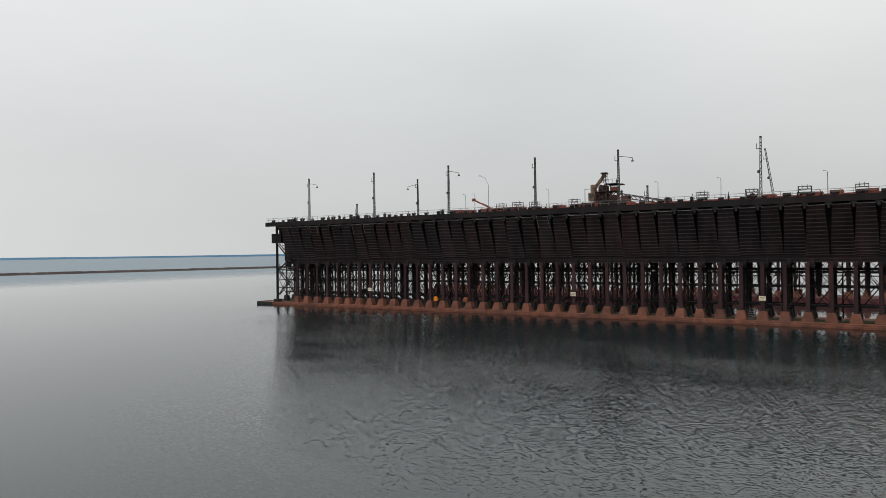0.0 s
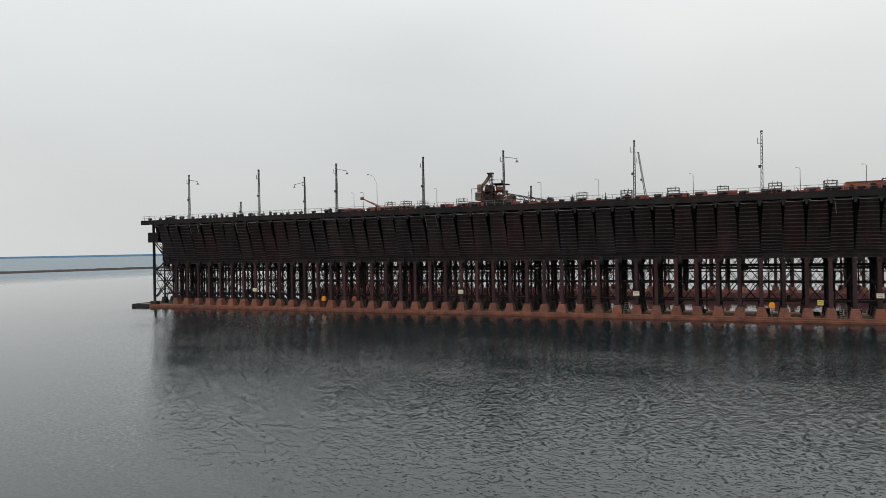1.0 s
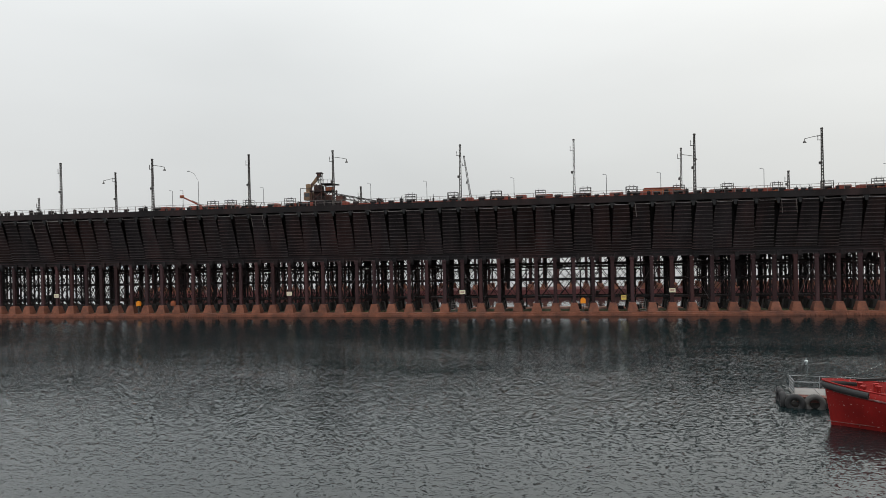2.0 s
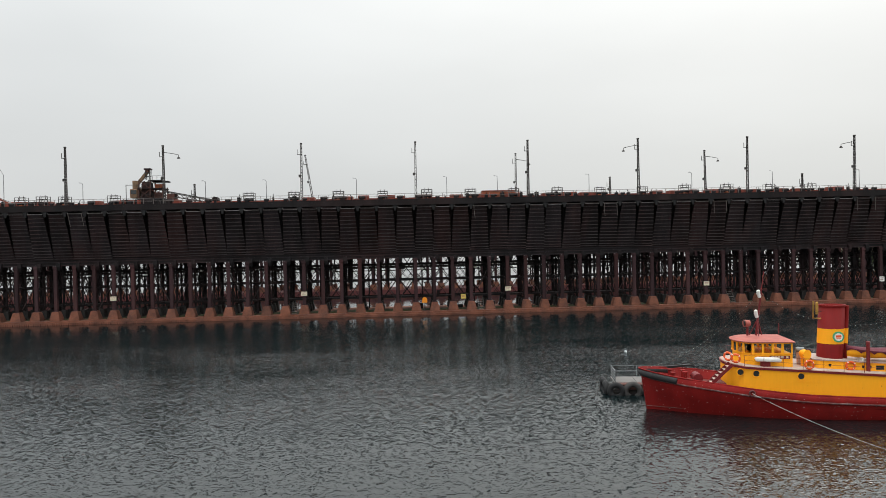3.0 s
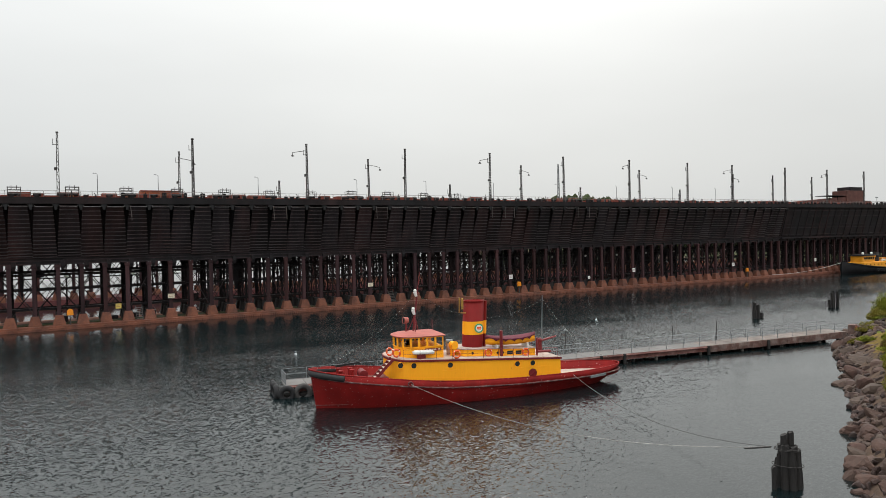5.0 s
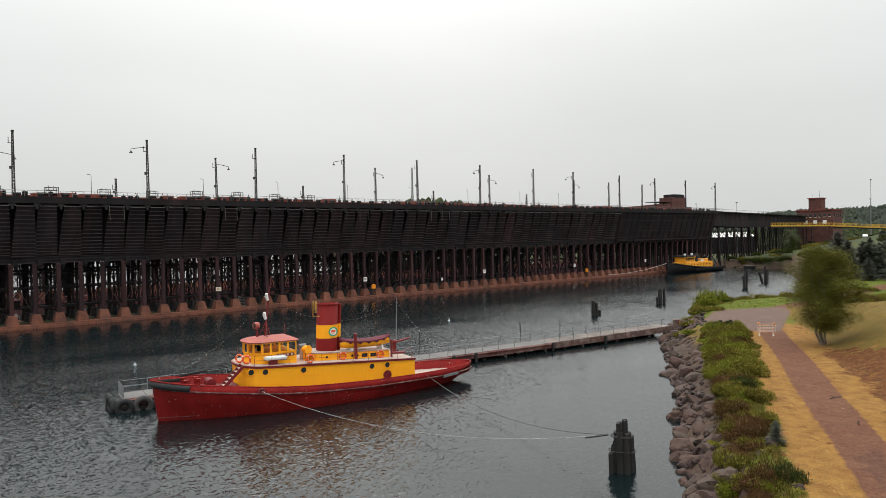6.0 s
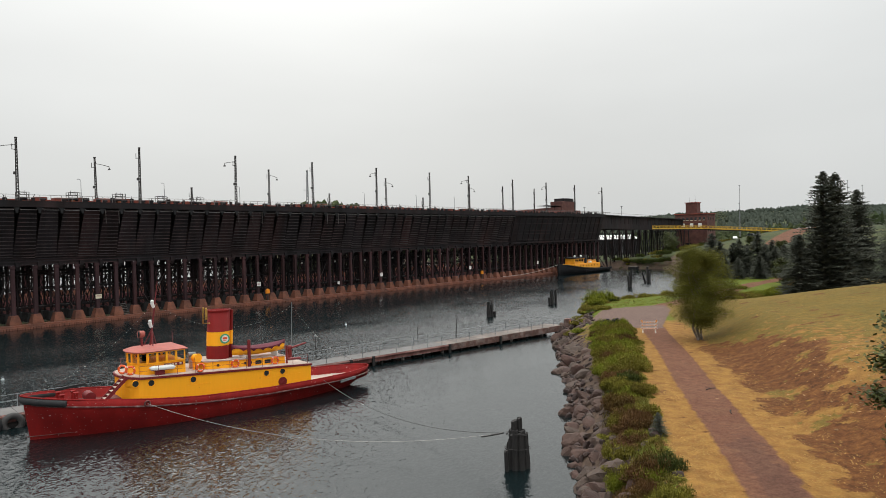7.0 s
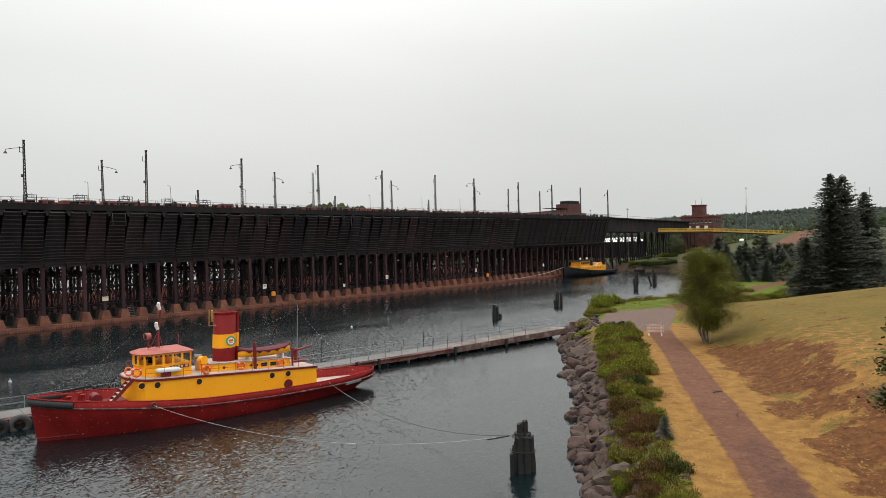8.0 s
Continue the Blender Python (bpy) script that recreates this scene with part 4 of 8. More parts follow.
    part("end_fender", Geo().box(-35.65 * B - 0.25, -35.65 * B - 0.02, -2.2, 11.3, -1.5, 0.78), M["wood_dark"], dock)
    # lake end: tall corner column, box girder and X bracing
    xe = -34 * B
    part("corner_column", Geo().box(xe - 0.3, xe + 0.3, -0.7, -0.3, 0.72, 21.7), M["dock_steel"], dock)
    part("corner_column", Geo().box(xe - 0.3, xe + 0.3, 9.3, 9.7, 0.72, 21.7), M["dock_steel"], dock)
    part("end_box", Geo().box(xe - 1.3, xe + 2.4, -1.3, 10.3, 17.0, 19.6), M["dock_steel"], dock)
    part("end_column", Geo().box(xe - 0.35, xe + 0.6, 0.6, 8.4, 19.7, 21.7), M["dock_steel"], dock)
    for z0, z1 in ((2.6, 9.4), (9.6, 16.9)):
        part("end_brace", xplate((xe + 0.3, -0.5, z0), (xe + 2.0 * B, -0.3, z0), (xe + 2.0 * B, -0.3, z1), (xe + 0.3, -0.5, z1), 0.26, 0.14) if z0 < 5 else Geo().beam((xe + 0.2, -0.5, z0), (xe + 1.6 * B, -0.5, 13.0), 0.24), M["dock_steel"], dock)
        part("end_brace", xplate((xe, 0.3, z0), (xe, 8.7, z0), (xe, 8.7, z1), (xe, 0.3, z1), 0.24, 0.14), M["dock_steel"], dock)
    part("end_brace", Geo().beam((xe + 0.2, -0.5, 16.8), (xe + 1.5 * B, -0.5, 11.5), 0.24), M["dock_steel"], dock)
    for zz in (4.6, 9.5):
        part("end_strut", Geo().box(xe, xe + 2 * B, -0.55, -0.35, zz, zz + 0.22), M["dock_steel"], dock)
    part("corner_footing", Geo().cbox(xe - 0.9, xe + 0.9, -1.3, 0.5, 0.721, 1.5, 0.08), M["wood_dark"], dock)
    # spiral of grating at the end of the pockets
    g = Geo()
    for i in range(9):
        t = i / 8
        g.box(-121.6 + 2.2 * t, -120.9 + 2.2 * t, -1.7 + 1.2 * t, -0.9 + 1.2 * t, 17.0 - 5.6 * t, 17.08 - 5.6 * t)
    g.beam((-122.0, -1.8, 17.2), (-119.6, -0.6, 11.6), 0.08)
    g.beam((-121.2, -1.8, 17.2), (-118.8, -0.6, 11.6), 0.08)
    part("end_stair", g, M["mast_steel"], dock)
    # deck-edge railing
    post = Geo().box(-0.035, 0.035, -3.5, -3.43, 22.7, 23.75).mesh("rail_post", M["worn_edge"])
    for k in range(-68, 2 * KE):
        part("rail_post", post, None, dock, m=shift(k * B / 2, 0, 0))
    for zz in (23.2, 23.7):
        part("top_rail", Geo().box(-34.3 * B, KE * B, -3.50, -3.44, zz, zz + 0.06), M["worn_edge"], dock)
    # spout winches at every bent
    w = Geo().cbox(-0.55, 0.35, -0.4, 0.4, 0, 0.55, 0.08).tube((-0.7, 0, 0.55), (0.7, 0, 0.55), 0.33, n=9)
    w = w.mesh("winch", M["dock_steel"])
    for k in range(-34, KE):
        part("winch", w, None, dock, m=shift(k * B + 0.9, -2.5, 22.7) @ pose(0, 0, 0, 0, 0, rnd.uniform(-15, 15)) @ Matrix.Scale(rnd.uniform(0.55, 0.95), 4))
    # hatch gear and junction boxes strewn along the deck edge
    for k in range(-34, KE):
        if rnd.random() < 0.7:
            x, w, h = k * B + rnd.uniform(1.6, 3.0), rnd.uniform(0.25, 0.9), rnd.uniform(0.35, 1.0)
            part("deck_gear", Geo().cbox(x, x + w, -2.9, -2.3, 22.7, 22.7 + h, 0.05).tube((x + w * 0.5, -2.6, 22.7 + h), (x + w * 0.5 + rnd.uniform(-0.3, 0.3), -2.6, 22.7 + h + rnd.uniform(0.2, 0.7)), 0.06, n=6), M["dock_steel"], dock)
    # red coamings along the tracks
    for k in range(-18, 74):
        if rnd.random() < 0.62:
            ln = rnd.uniform(1.6, 3.4)
            x = k * B + rnd.uniform(-0.3, 0.4)
            part("coaming", Geo().cbox(x, x + ln, -1.2, 0.9, 22.7, 23.58 + rnd.uniform(-0.12, 0.12), 0.05), M["red_oxide"], dock)
    part("track_curb", Geo().box(-16 * B, 74 * B, 1.0, 1.3, 22.7, 23.25), M["red_oxide"], dock)


M["worn_edge"] = material("worn_steel_edge", (0.17, 0.15, 0.14), 0.6, 0.2, 0.3, 0.6, 6.0, 0.1)
M["lip"] = material("worn_lip", (0.21, 0.20, 0.195), 0.5, 0.0, 0.5, 0.3, 5.0, 0.1, (0.05, 0.036, 0.032), 0.9, 0.25)
M["rust"] = material("rust_orange_steel", (0.26, 0.075, 0.03), 0.85, 0, 0.35, 0.6, 7.0, 0.2, (0.14, 0.05, 0.03), 0.6, 0.5)
dress_near_dock(dock)


# ---------------------------------------------------------------- things on the dock
def lattice_mast(h, arm, wires=True):
    """A slim latticed mast with step irons, and a lamp arm (-1 left, 1 right, 0 none)."""
    t = thing("mast", "dark latticed steel lighting mast on the dock deck", "light mast", "masts along the dock edge")
    leg = 0.04
    w0, w1 = 0.20, 0.11
    for sx in (-1, 1):
        for sy in (-1, 1):
            part("leg", Geo().beam((sx * w0, sy * w0, 0), (sx * w1, sy * w1, h), 2 * leg), M["mast_steel"], t)
    g = Geo()
    n = int(h / 0.55)
    for i in range(n):
        za, zb = h * i / n, h * (i + 1) / n
        wa, wb = w0 + (w1 - w0) * i / n, w0 + (w1 - w0) * (i + 1) / n
        s = 1 if i % 2 else -1
        for yy in (-1, 1):
            g.beam((-s * wa, yy * wa, za), (s * wb, yy * wb, zb), 0.06)
            g.beam((yy * wa, -s * wa, za), (yy * wb, s * wb, zb), 0.06)
    lace = part("lacing", g, M["mast_steel"], t)
    lace["kind"] = "stuff"
    part("cap", Geo().cbox(-0.2, 0.2, -0.2, 0.2, h, h + 0.25, 0.03), M["mast_steel"], t)
    part("bracket", Geo().box(-0.75, 0.0, -0.05, 0.05, h - 2.0, h - 1.9), M["mast_steel"], t)
    part("bracket", Geo().box(-0.7, -0.62, -0.05, 0.05, h - 2.0, h - 1.0), M["mast_steel"], t)
    part("junction_box", Geo().cbox(-0.55, -0.2, -0.2, 0.2, h * 0.42, h * 0.42 + 0.5, 0.04), M["mast_steel"], t)
    if arm:
        a = part("lamp_arm", Geo().path([(0, 0, h - 1.1), (arm * 1.6, 0, h - 1.35), (arm * 2.9, 0, h - 1.65)], 0.06), M["mast_steel"], t)
        part("lamp_stem", Geo().tube((arm * 2.9, 0, h - 1.62), (arm * 2.9, 0, h - 2.0), 0.05, n=6), M["mast_steel"], a)
        part("lamp_shade", Geo().tube((arm * 2.9, 0, h - 2.35), (arm * 2.9, 0, h - 2.0), 0.34, 0.12, 10), M["mast_steel"], a)
    return t


mast_kinds = {a: lattice_mast(10.9, a) for a in (-1, 0, 1)}
mast_kinds[1].matrix_basis = pose(-30 * B, -3.3 + 0.6, 22.7, 0, 0, 0)
mast_kinds[-1].matrix_basis = pose(18.1 * B, -2.7, 22.7)
mast_kinds[0].matrix_basis = pose(-24 * B, -2.7, 22.7)
for k, a in ((-18, 1), (-12, 0), (-7, 1), (0.1, 0), (6.1, 0), (12.1, 0), (24.1, 0), (30.1, -1), (36.1, 0), (42.1, -1), (48.1, 0), (53.2, -1), (59.95, 0), (65.9, -1), (71.6, 0), (77.8, -1)):
    copy_thing(mast_kinds[a], pose(k * B, -2.7, 22.7, random.uniform(-0.6, 0.6), random.uniform(-0.6, 0.6), random.uniform(-12, 12)))
for x, a in ((-84.7, -1), (44.1, 1), (86, 1), (129.6, 1), (172.4, 1), (213.7, 1), (233.9, 0), (255.5, 0)):
    copy_thing(mast_kinds[a], pose(x, 11.8, 22.0, 0, random.uniform(-0.8, 0.8), random.uniform(-10, 10)))
# short posts along the rear edge
stub = lattice_mast(4.7, 0)
tagged(stub, "short dark latticed post on the rear of the dock", "post", "short posts along the dock")
stub.matrix_basis = pose(-105.4, 11.6, 22.7)
for x in (-24.2, 64.7, 107.7, 149.6, 189.0):
    copy_thing(stub, pose(x, 11.6, 22.7))
# a mast that leans
lean = copy_thing(mast_kinds[0], pose(1.9, 2.0, 22.7, 0, -8.5, 0) @ Matrix.Scale(0.86, 4))
tagged(lean, "dark latticed mast leaning over on the dock deck")


def gooseneck(h, tall=False):
    t = thing("street_lamp", "thin grey gooseneck lamp post on the far dock", "street lamp", "lamp posts on the far dock")
    part("pole", Geo().tube((0, 0, 0), (0, 0, h), 0.11, 0.06, 8), M["galv_dull"], t)
    arm = part("arm", Geo().path([(0, 0, h), (-0.15, 0, h + 0.2), (-0.6, 0, h + 0.3)] if not tall else [(0, 0, h), (-1.2, 0, h + 2.2), (-2.8, 0, h + 3.0)], 0.05), M["galv_dull"], t)
    part("lamp_head", Geo().cbox(-0.95, -0.55, -0.12, 0.12, h + 0.22, h + 0.36, 0.04) if not tall else Geo().cbox(-3.4, -2.7, -0.15, 0.15, h + 2.9, h + 3.1, 0.04), M["galv_dull"], arm)
    return t


M["galv_dull"] = material("dull_grey_steel", (0.16, 0.165, 0.17), 0.6, 0.2, 0.2, 1.0, 6.0, 0.1)
gn = gooseneck(8.8)
gn.matrix_basis = pose(-63.8, 48, 22.7)
for x in (-136, -88.7, -32.3, -16.5, 7.2, 31.2, 44.8, 69.7, 98, 120.5, 145, 171, 197.7, 226, 250):
    copy_thing(gn, pose(x if x > -100 else -92, 48, 22.7, 0, 0, random.uniform(-20, 20)))
gt = gooseneck(11.5, True)
gt.matrix_basis = pose(-83.8, 48, 22.7)


def frame_hoist():
    t = thing("hoist_frame", "small open steel hoist frame on the dock deck", "hoist frame", "hoist frames on the dock")
    for x in (-0.95, 0.95):
        for y in (-0.6, 0.6):
            part("post", Geo().beam((x, y, 0), (x, y, 1.75), 0.09), M["mast_steel"], t)
    for y in (-0.6, 0.6):
        for zz in (0.75, 1.25, 1.7):
            part("bar", Geo().beam((-1.0, y, zz), (1.0, y, zz), 0.075), M["mast_steel"], t)
    part("drum", Geo().tube((-0.8, 0, 0.5), (0.8, 0, 0.5), 0.24, n=12), M["dock_steel"], t)
    part("motor", Geo().cbox(-0.4, 0.2, -0.35, 0.35, 0, 0.35, 0.06), M["rust"], t)
    for x in (-0.4, 0.35):
        part("spike", Geo().tube((x, 0, 1.2), (x, 0, 2.05), 0.06, 0.03, 6), M["mast_steel"], t)
    return t


hf = frame_hoist()
ks = [-14.4, -13.3, -12.2, -9.7] + [-2.7 + 2.345 * n for n in range(14)]
hf.matrix_basis = pose(ks[0] * B, -1.6, 22.7)
for k in ks[1:]:
    copy_thing(hf, pose(k * B, -1.6, 22.7, 0, 0, random.uniform(-4, 4)) @ Matrix.Scale(random.uniform(0.92, 1.08), 4))


def notice(k, z, label, mat, w=1.15, h=0.8):
    """A board on a front column, its lettering too small to read."""
    t = thing("notice_board", label, "sign", "notice boards on the dock columns", at=pose(k * B, -0.42, z))
    part("board", Geo().box(-w / 2, w / 2, -0.03, 0.03, -h / 2, h / 2), M[mat], t)
    for i in range(2):
        part("text_bar", Geo().box(-w * 0.36, w * (0.36 - 0.1 * i), -0.045, -0.031, h * (0.16 - 0.3 * i), h * (0.26 - 0.3 * i)), M["bar_red"], t)


M["bar_red"] = material("faded_lettering", (0.28, 0.12, 0.10), 0.7, 0, 0.1, 1, 5, 0)
M["sign_yellow"] = material("sign_yellow", (0.62, 0.45, 0.10), 0.6, 0, 0.1, 1, 5, 0)
M["sign_cream"] = material("sign_cream", (0.66, 0.60, 0.45), 0.6, 0, 0.1, 1, 5, 0)
for k in (-25, -10, 0, 11, 22):
    notice(k, 4.7, "cream notice board with faded red lettering on a column", "sign_cream")
for k in (32, 43, 54, 65):
    notice(k, 4.7, "white notice board fixed to a dock column", "white_paint", 1.0, 1.0)
notice(8.55, 3.4, "yellow square notice board under the dock", "sign_yellow", 0.95, 0.9)
notice(38.7, 3.4, "small white notice board under the dock", "white_paint", 0.7, 0.7)


def ring_box(k, mat, label):
    t = thing("lifebuoy_box", label, "lifebuoy box", at=pose(k * B, -0.7, 2.9))
    g = Geo().loft([[(0.5 * math.cos(a), y, 0.55 * math.sin(a)) for a in [math.pi * i / 10 for i in range(11)]] + [(-0.5, y, -0.55), (0.5, y, -0.55)] for y in (-0.2, 0.2)], smooth=False, caps=True)
    part("shell", g, M[mat], t)
    part("door", Geo().box(-0.34, 0.34, -0.23, -0.205, -0.45, 0.25), M[mat], t)
    part("bracket", Geo().box(-0.1, 0.1, -0.1, 0.1, -2.2, -0.55), M["mast_steel"], t)


for k, mat in ((-19.45, "gold"), (-17.2, "rust"), (6.45, "gold"), (32.6, "gold"), (55.6, "gold")):
    ring_box(k, mat, "bright orange rounded lifebuoy box under the dock" if mat == "gold" else "rusty rounded equipment box under the dock")


def access_stair(k):
    t = thing("access_stair", "narrow steel stair beside a dock footing", "stair", at=pose(k * B, -0.2, 0.72))
    for x in (-0.55, 0.55):
        part("stringer", Geo().beam((x, -0.9, 0), (x, 1.2, 2.4), 0.1, 0.2), M["mast_steel"], t)
    for i in range(7):
        part("tread", Geo().box(-0.5, 0.5, -0.85 + 0.29 * i, -0.6 + 0.29 * i, 0.2 + 0.31 * i, 0.25 + 0.31 * i), M["worn_edge"], t)


for k in (-0.5, 9.5, 23.4):
    access_stair(k)


def loader_machine():
    """The shuttle loader on the deck with its inclined conveyor boom."""
    t = thing("ore_loader", "rusty ore loading machine with an inclined conveyor boom", "loading machine", at=pose(0, 2.0, 22.7))
    part("bogie", Geo().cbox(-34.5, -24.5, -2.2, 2.2, 0, 1.1, 0.1), M["dock_steel"], t)
    for x in (-31.6, -29.4, -27.0):
        for y in (-1.6, 1.6):
            h = 5.0 if x < -28 else 3.6
            part("tower_post", Geo().beam((x, y, 1.1), (x * 0.98 - 0.6, y * 0.8, h), 0.22), M["loader_red"], t)
    for x0, x1, z0, z1 in ((-31.6, -29.4, 1.3, 3.1), (-29.4, -27.0, 1.3, 3.2), (-31.5, -29.4, 3.2, 4.9)):
        for y in (-1.6, 1.5):
            part("tower_brace", xplate((x0, y, z0), (x1, y, z0), (x1, y * 0.9, z1), (x0, y * 0.9, z1), 0.13, 0.08), M["loader_red"], t)
    for z, x0, x1 in ((1.15, -31.9, -26.7), (3.15, -31.8, -26.9), (4.7, -29.7, -27.0)):
        part("platform", Geo().box(x0, x1, -1.75, 1.75, z, z + 0.14), M["dock_steel"], t)
        part("platform_rail", Geo().box(x0, x1, -1.75, -1.70, z + 0.95, z + 1.0), M["mast_steel"], t)
        for x in np.arange(x0, x1, 0.85):
            part("platform_post", Geo().box(x, x + 0.05, -1.75, -1.70, z + 0.14, z + 0.95), M["mast_steel"], t)
    part("hopper", Geo().loft([[(-31.4 + a, b2, 0.9) for a, b2 in ((0, -1.2), (2.0, -1.2), (2.0, 1.2), (0, 1.2))], [(-31.4 + a, b2, 3.2) for a, b2 in ((0.2, -1.1), (1.8, -1.1), (1.8, 1.1), (0.2, 1.1))], [(-31.4 + a, b2, 4.6) for a, b2 in ((0.25, -1.0), (1.65, -1.0), (1.65, 1.0), (0.25, 1.0))]], smooth=False, caps=True), M["dock_steel"], t)
    part("motor_box", Geo().cbox(-28.8, -27.4, -1.3, 0.6, 1.3, 2.5, 0.08), M["loader_red"], t)
    part("motor_box", Geo().cbox(-28.6, -27.2, -1.1, 0.8, 3.3, 4.1, 0.08), M["rust"], t)
    cab = part("cab", Geo().cbox(-33.4, -31.9, -1.3, 1.3, 1.5, 3.2, 0.1), M["rust_tan"], t)
    part("window", Geo().box(-33.2, -32.1, -1.34, -1.305, 2.2, 3.0), M["glass"], cab)
    part("silo", Geo().tube((-32.7, 0, 3.3), (-32.7, 0, 4.9), 0.6, n=14), M["rust_tan"], t)
    for x in (-34.0, -31.6):
        part("platform_post", Geo().beam((x, -1.5, 1.1), (x, -1.5, 4.0), 0.1), M["mast_steel"], t)
    part("platform_rail", Geo().box(-34.0, -31.6, -1.55, -1.45, 3.9, 4.0), M["mast_steel"], t)
    for x in (-30.7, -29.9):
        for y in (-0.4, 0.4):
            part("lift_leg", Geo().beam((x, y, 5.1), (x + 0.1, y, 7.3), 0.12), M["mast_steel"], t)
    for z in (5.7, 6.4):
        part("lift_bar", Geo().box(-30.8, -29.8, -0.5, 0.5, z, z + 0.1), M["mast_steel"], t)
    part("lift_head", Geo().cbox(-30.9, -29.6, -0.6, 0.6, 7.0, 7.3, 0.06), M["dock_steel"], t)
    part("lift_drum", Geo().tube((-30.3, -0.5, 6.8), (-30.3, 0.5, 6.8), 0.32, n=12), M["loader_red"], t)
    part("chute", Geo().beam((-30.4, 0, 6.6), (-32.2, 0, 4.4), 0.55), M["rust_tan"], t)
    part("gallery", Geo().cbox(-29.0, -26.2, -0.8, 0.8, 4.5, 4.75, 0.05), M["dock_steel"], t)
    part("drive_house", Geo().cbox(-26.4, -25.0, -1.2, 1.2, 1.1, 2.2, 0.08), M["loader_red"], t)
    boom = thing("boom", "", "")
    boom.parent = t
    for k2 in ("label", "category"):
        if k2 in boom:
            del boom[k2]
    for y in (-0.7, 0.7):
        part("chord", Geo().beam((-27.5, y, 2.9), (-17.0, y, 0.75), 0.18), M["mast_steel"], boom)
        part("chord", Geo().beam((-27.5, y, 2.0), (-17.0, y, -0.0 + 0.1), 0.18), M["mast_steel"], boom)
    for i in range(12):
        x = -27.4 + i * 0.86
        z = 2.9 - (x + 27.5) * 0.205
        part("lacing_bar", Geo().beam((x, -0.7, z), (x + 0.86, -0.7, z - 1.05), 0.1), M["mast_steel"], boom)
    part("belt", Geo().beam((-27.5, 0, 2.7), (-17.2, 0, 0.6), 1.1, 0.12), M["black_rubber"], boom)
    part("tail_drum", Geo().tube((-17.2, -0.9, 0.9), (-17.2, 0.9, 0.9), 0.55, n=12), M["dock_steel"], boom)
    part("tail_frame", Geo().cbox(-18.3, -16.6, -0.9, 0.9, 0.0, 0.5, 0.05), M["dock_steel"], boom)
    for x in (-25.2, -22.6, -20.2):
        part("boom_trestle", Geo().beam((x, -0.7, 0), (x, -0.7, 2.2 - (x + 26) * 0.2), 0.14).beam((x + 0.9, -0.7, 0), (x, -0.7, 2.0 - (x + 26) * 0.2), 0.1), M["loader_red"], t)


M["loader_red"] = material("rust_brown_steel", (0.060, 0.028, 0.022), 0.8, 0, 0.4, 0.6, 7.0, 0.2, (0.12, 0.04, 0.026), 0.6, 0.5)
M["rust_tan"] = material("tan_rusted_steel", (0.20, 0.13, 0.078), 0.8, 0, 0.3, 0.8, 7.0, 0.2, (0.16, 0.08, 0.05), 0.5, 0.5)
loader_machine()

t = thing("jib_crane", "small rusty jib crane lying low on the deck", "crane", at=pose(-57.0, 1.0, 22.7))
part("turntable", Geo().cbox(-1.0, 1.8, -0.8, 0.8, 0, 0.9, 0.08), M["rust"], t)
part("jib", Geo().beam((0.5, 0, 0.9), (-4.2, 0, 3.1), 0.28), M["red_oxide"], t)
part("jib_head", Geo().cbox(-4.7, -3.9, -0.3, 0.3, 2.85, 3.5, 0.08), M["rust"], t)
part("stay", Geo().beam((1.2, 0, 0.9), (-2.0, 0, 2.3), 0.08), M["mast_steel"], t)

t = thing("ore_car", "rusty orange steel ore car body on the deck", "ore car", at=pose(35.6, 2.0, 22.7))
part("body", Geo().loft([[(0.3, -1.3, 0.3), (6.3, -1.3, 0.3), (6.3, 1.3, 0.3), (0.3, 1.3, 0.3)], [(0, -1.5, 0.6), (6.6, -1.5, 0.6), (6.6, 1.5, 0.6), (0, 1.5, 0.6)], [(0, -1.5, 1.6), (6.6, -1.5, 1.6), (6.6, 1.5, 1.6), (0, 1.5, 1.6)]], smooth=False, caps=True), M["rust"], t)
part("top_rim", Geo().box(-0.1, 6.7, -1.62, -1.51, 1.45, 1.62), M["red_oxide"], t)
for x in (1.2, 2.6, 4.0, 5.4):
    part("stake", Geo().box(x - 0.06, x + 0.06, -1.6, -1.51, 0.6, 1.44), M["rust"], t)
for x in (1.2, 5.4):
    part("wheel", Geo().tube((x, -1.3, 0.3), (x, -1.15, 0.3), 0.3, n=12), M["dock_steel"], t)

t = thing("control_house", "dull red metal control house with a raised tower", "control house", at=pose(236, 4.0, 22.7))
part("low_hall", Geo().loft([[(0, -2.2, z), (24, -2.2, z2), (24, 2.2, z2), (0, 2.2, z)] for z, z2 in ((0, 0), (1.3, 2.9))], smooth=False, caps=True), M["brick"], t)
part("tower", Geo().cbox(23.0, 33.5, -2.6, 2.6, 0, 5.0, 0.1), M["brick"], t)
part("top_cabin", Geo().cbox(25.5, 32.8, -2.3, 2.3, 5.0, 6.3, 0.08), M["dock_steel"], t)
part("annex", Geo().cbox(33.6, 38.0, -2.4, 2.4, 0, 1.6, 0.08), M["brick"], t)
part("canopy", Geo().box(13.0, 23.0, -2.4, 2.4, 3.1, 3.25), M["dock_steel"], t)
for x in (13.3, 18.0):
    part("canopy_post", Geo().box(x, x + 0.15, -2.35, -2.2, 1.7, 3.1), M["dock_steel"], t)
part("handrail", Geo().box(33.8, 60, -4.5, -4.4, 1.0, 1.08), M["worn_edge"], t)
for i in range(14):
    part("handrail_post", Geo().box(34 + i * 2, 34.08 + i * 2, -4.5, -4.42, 0, 1.0), M["worn_edge"], t)


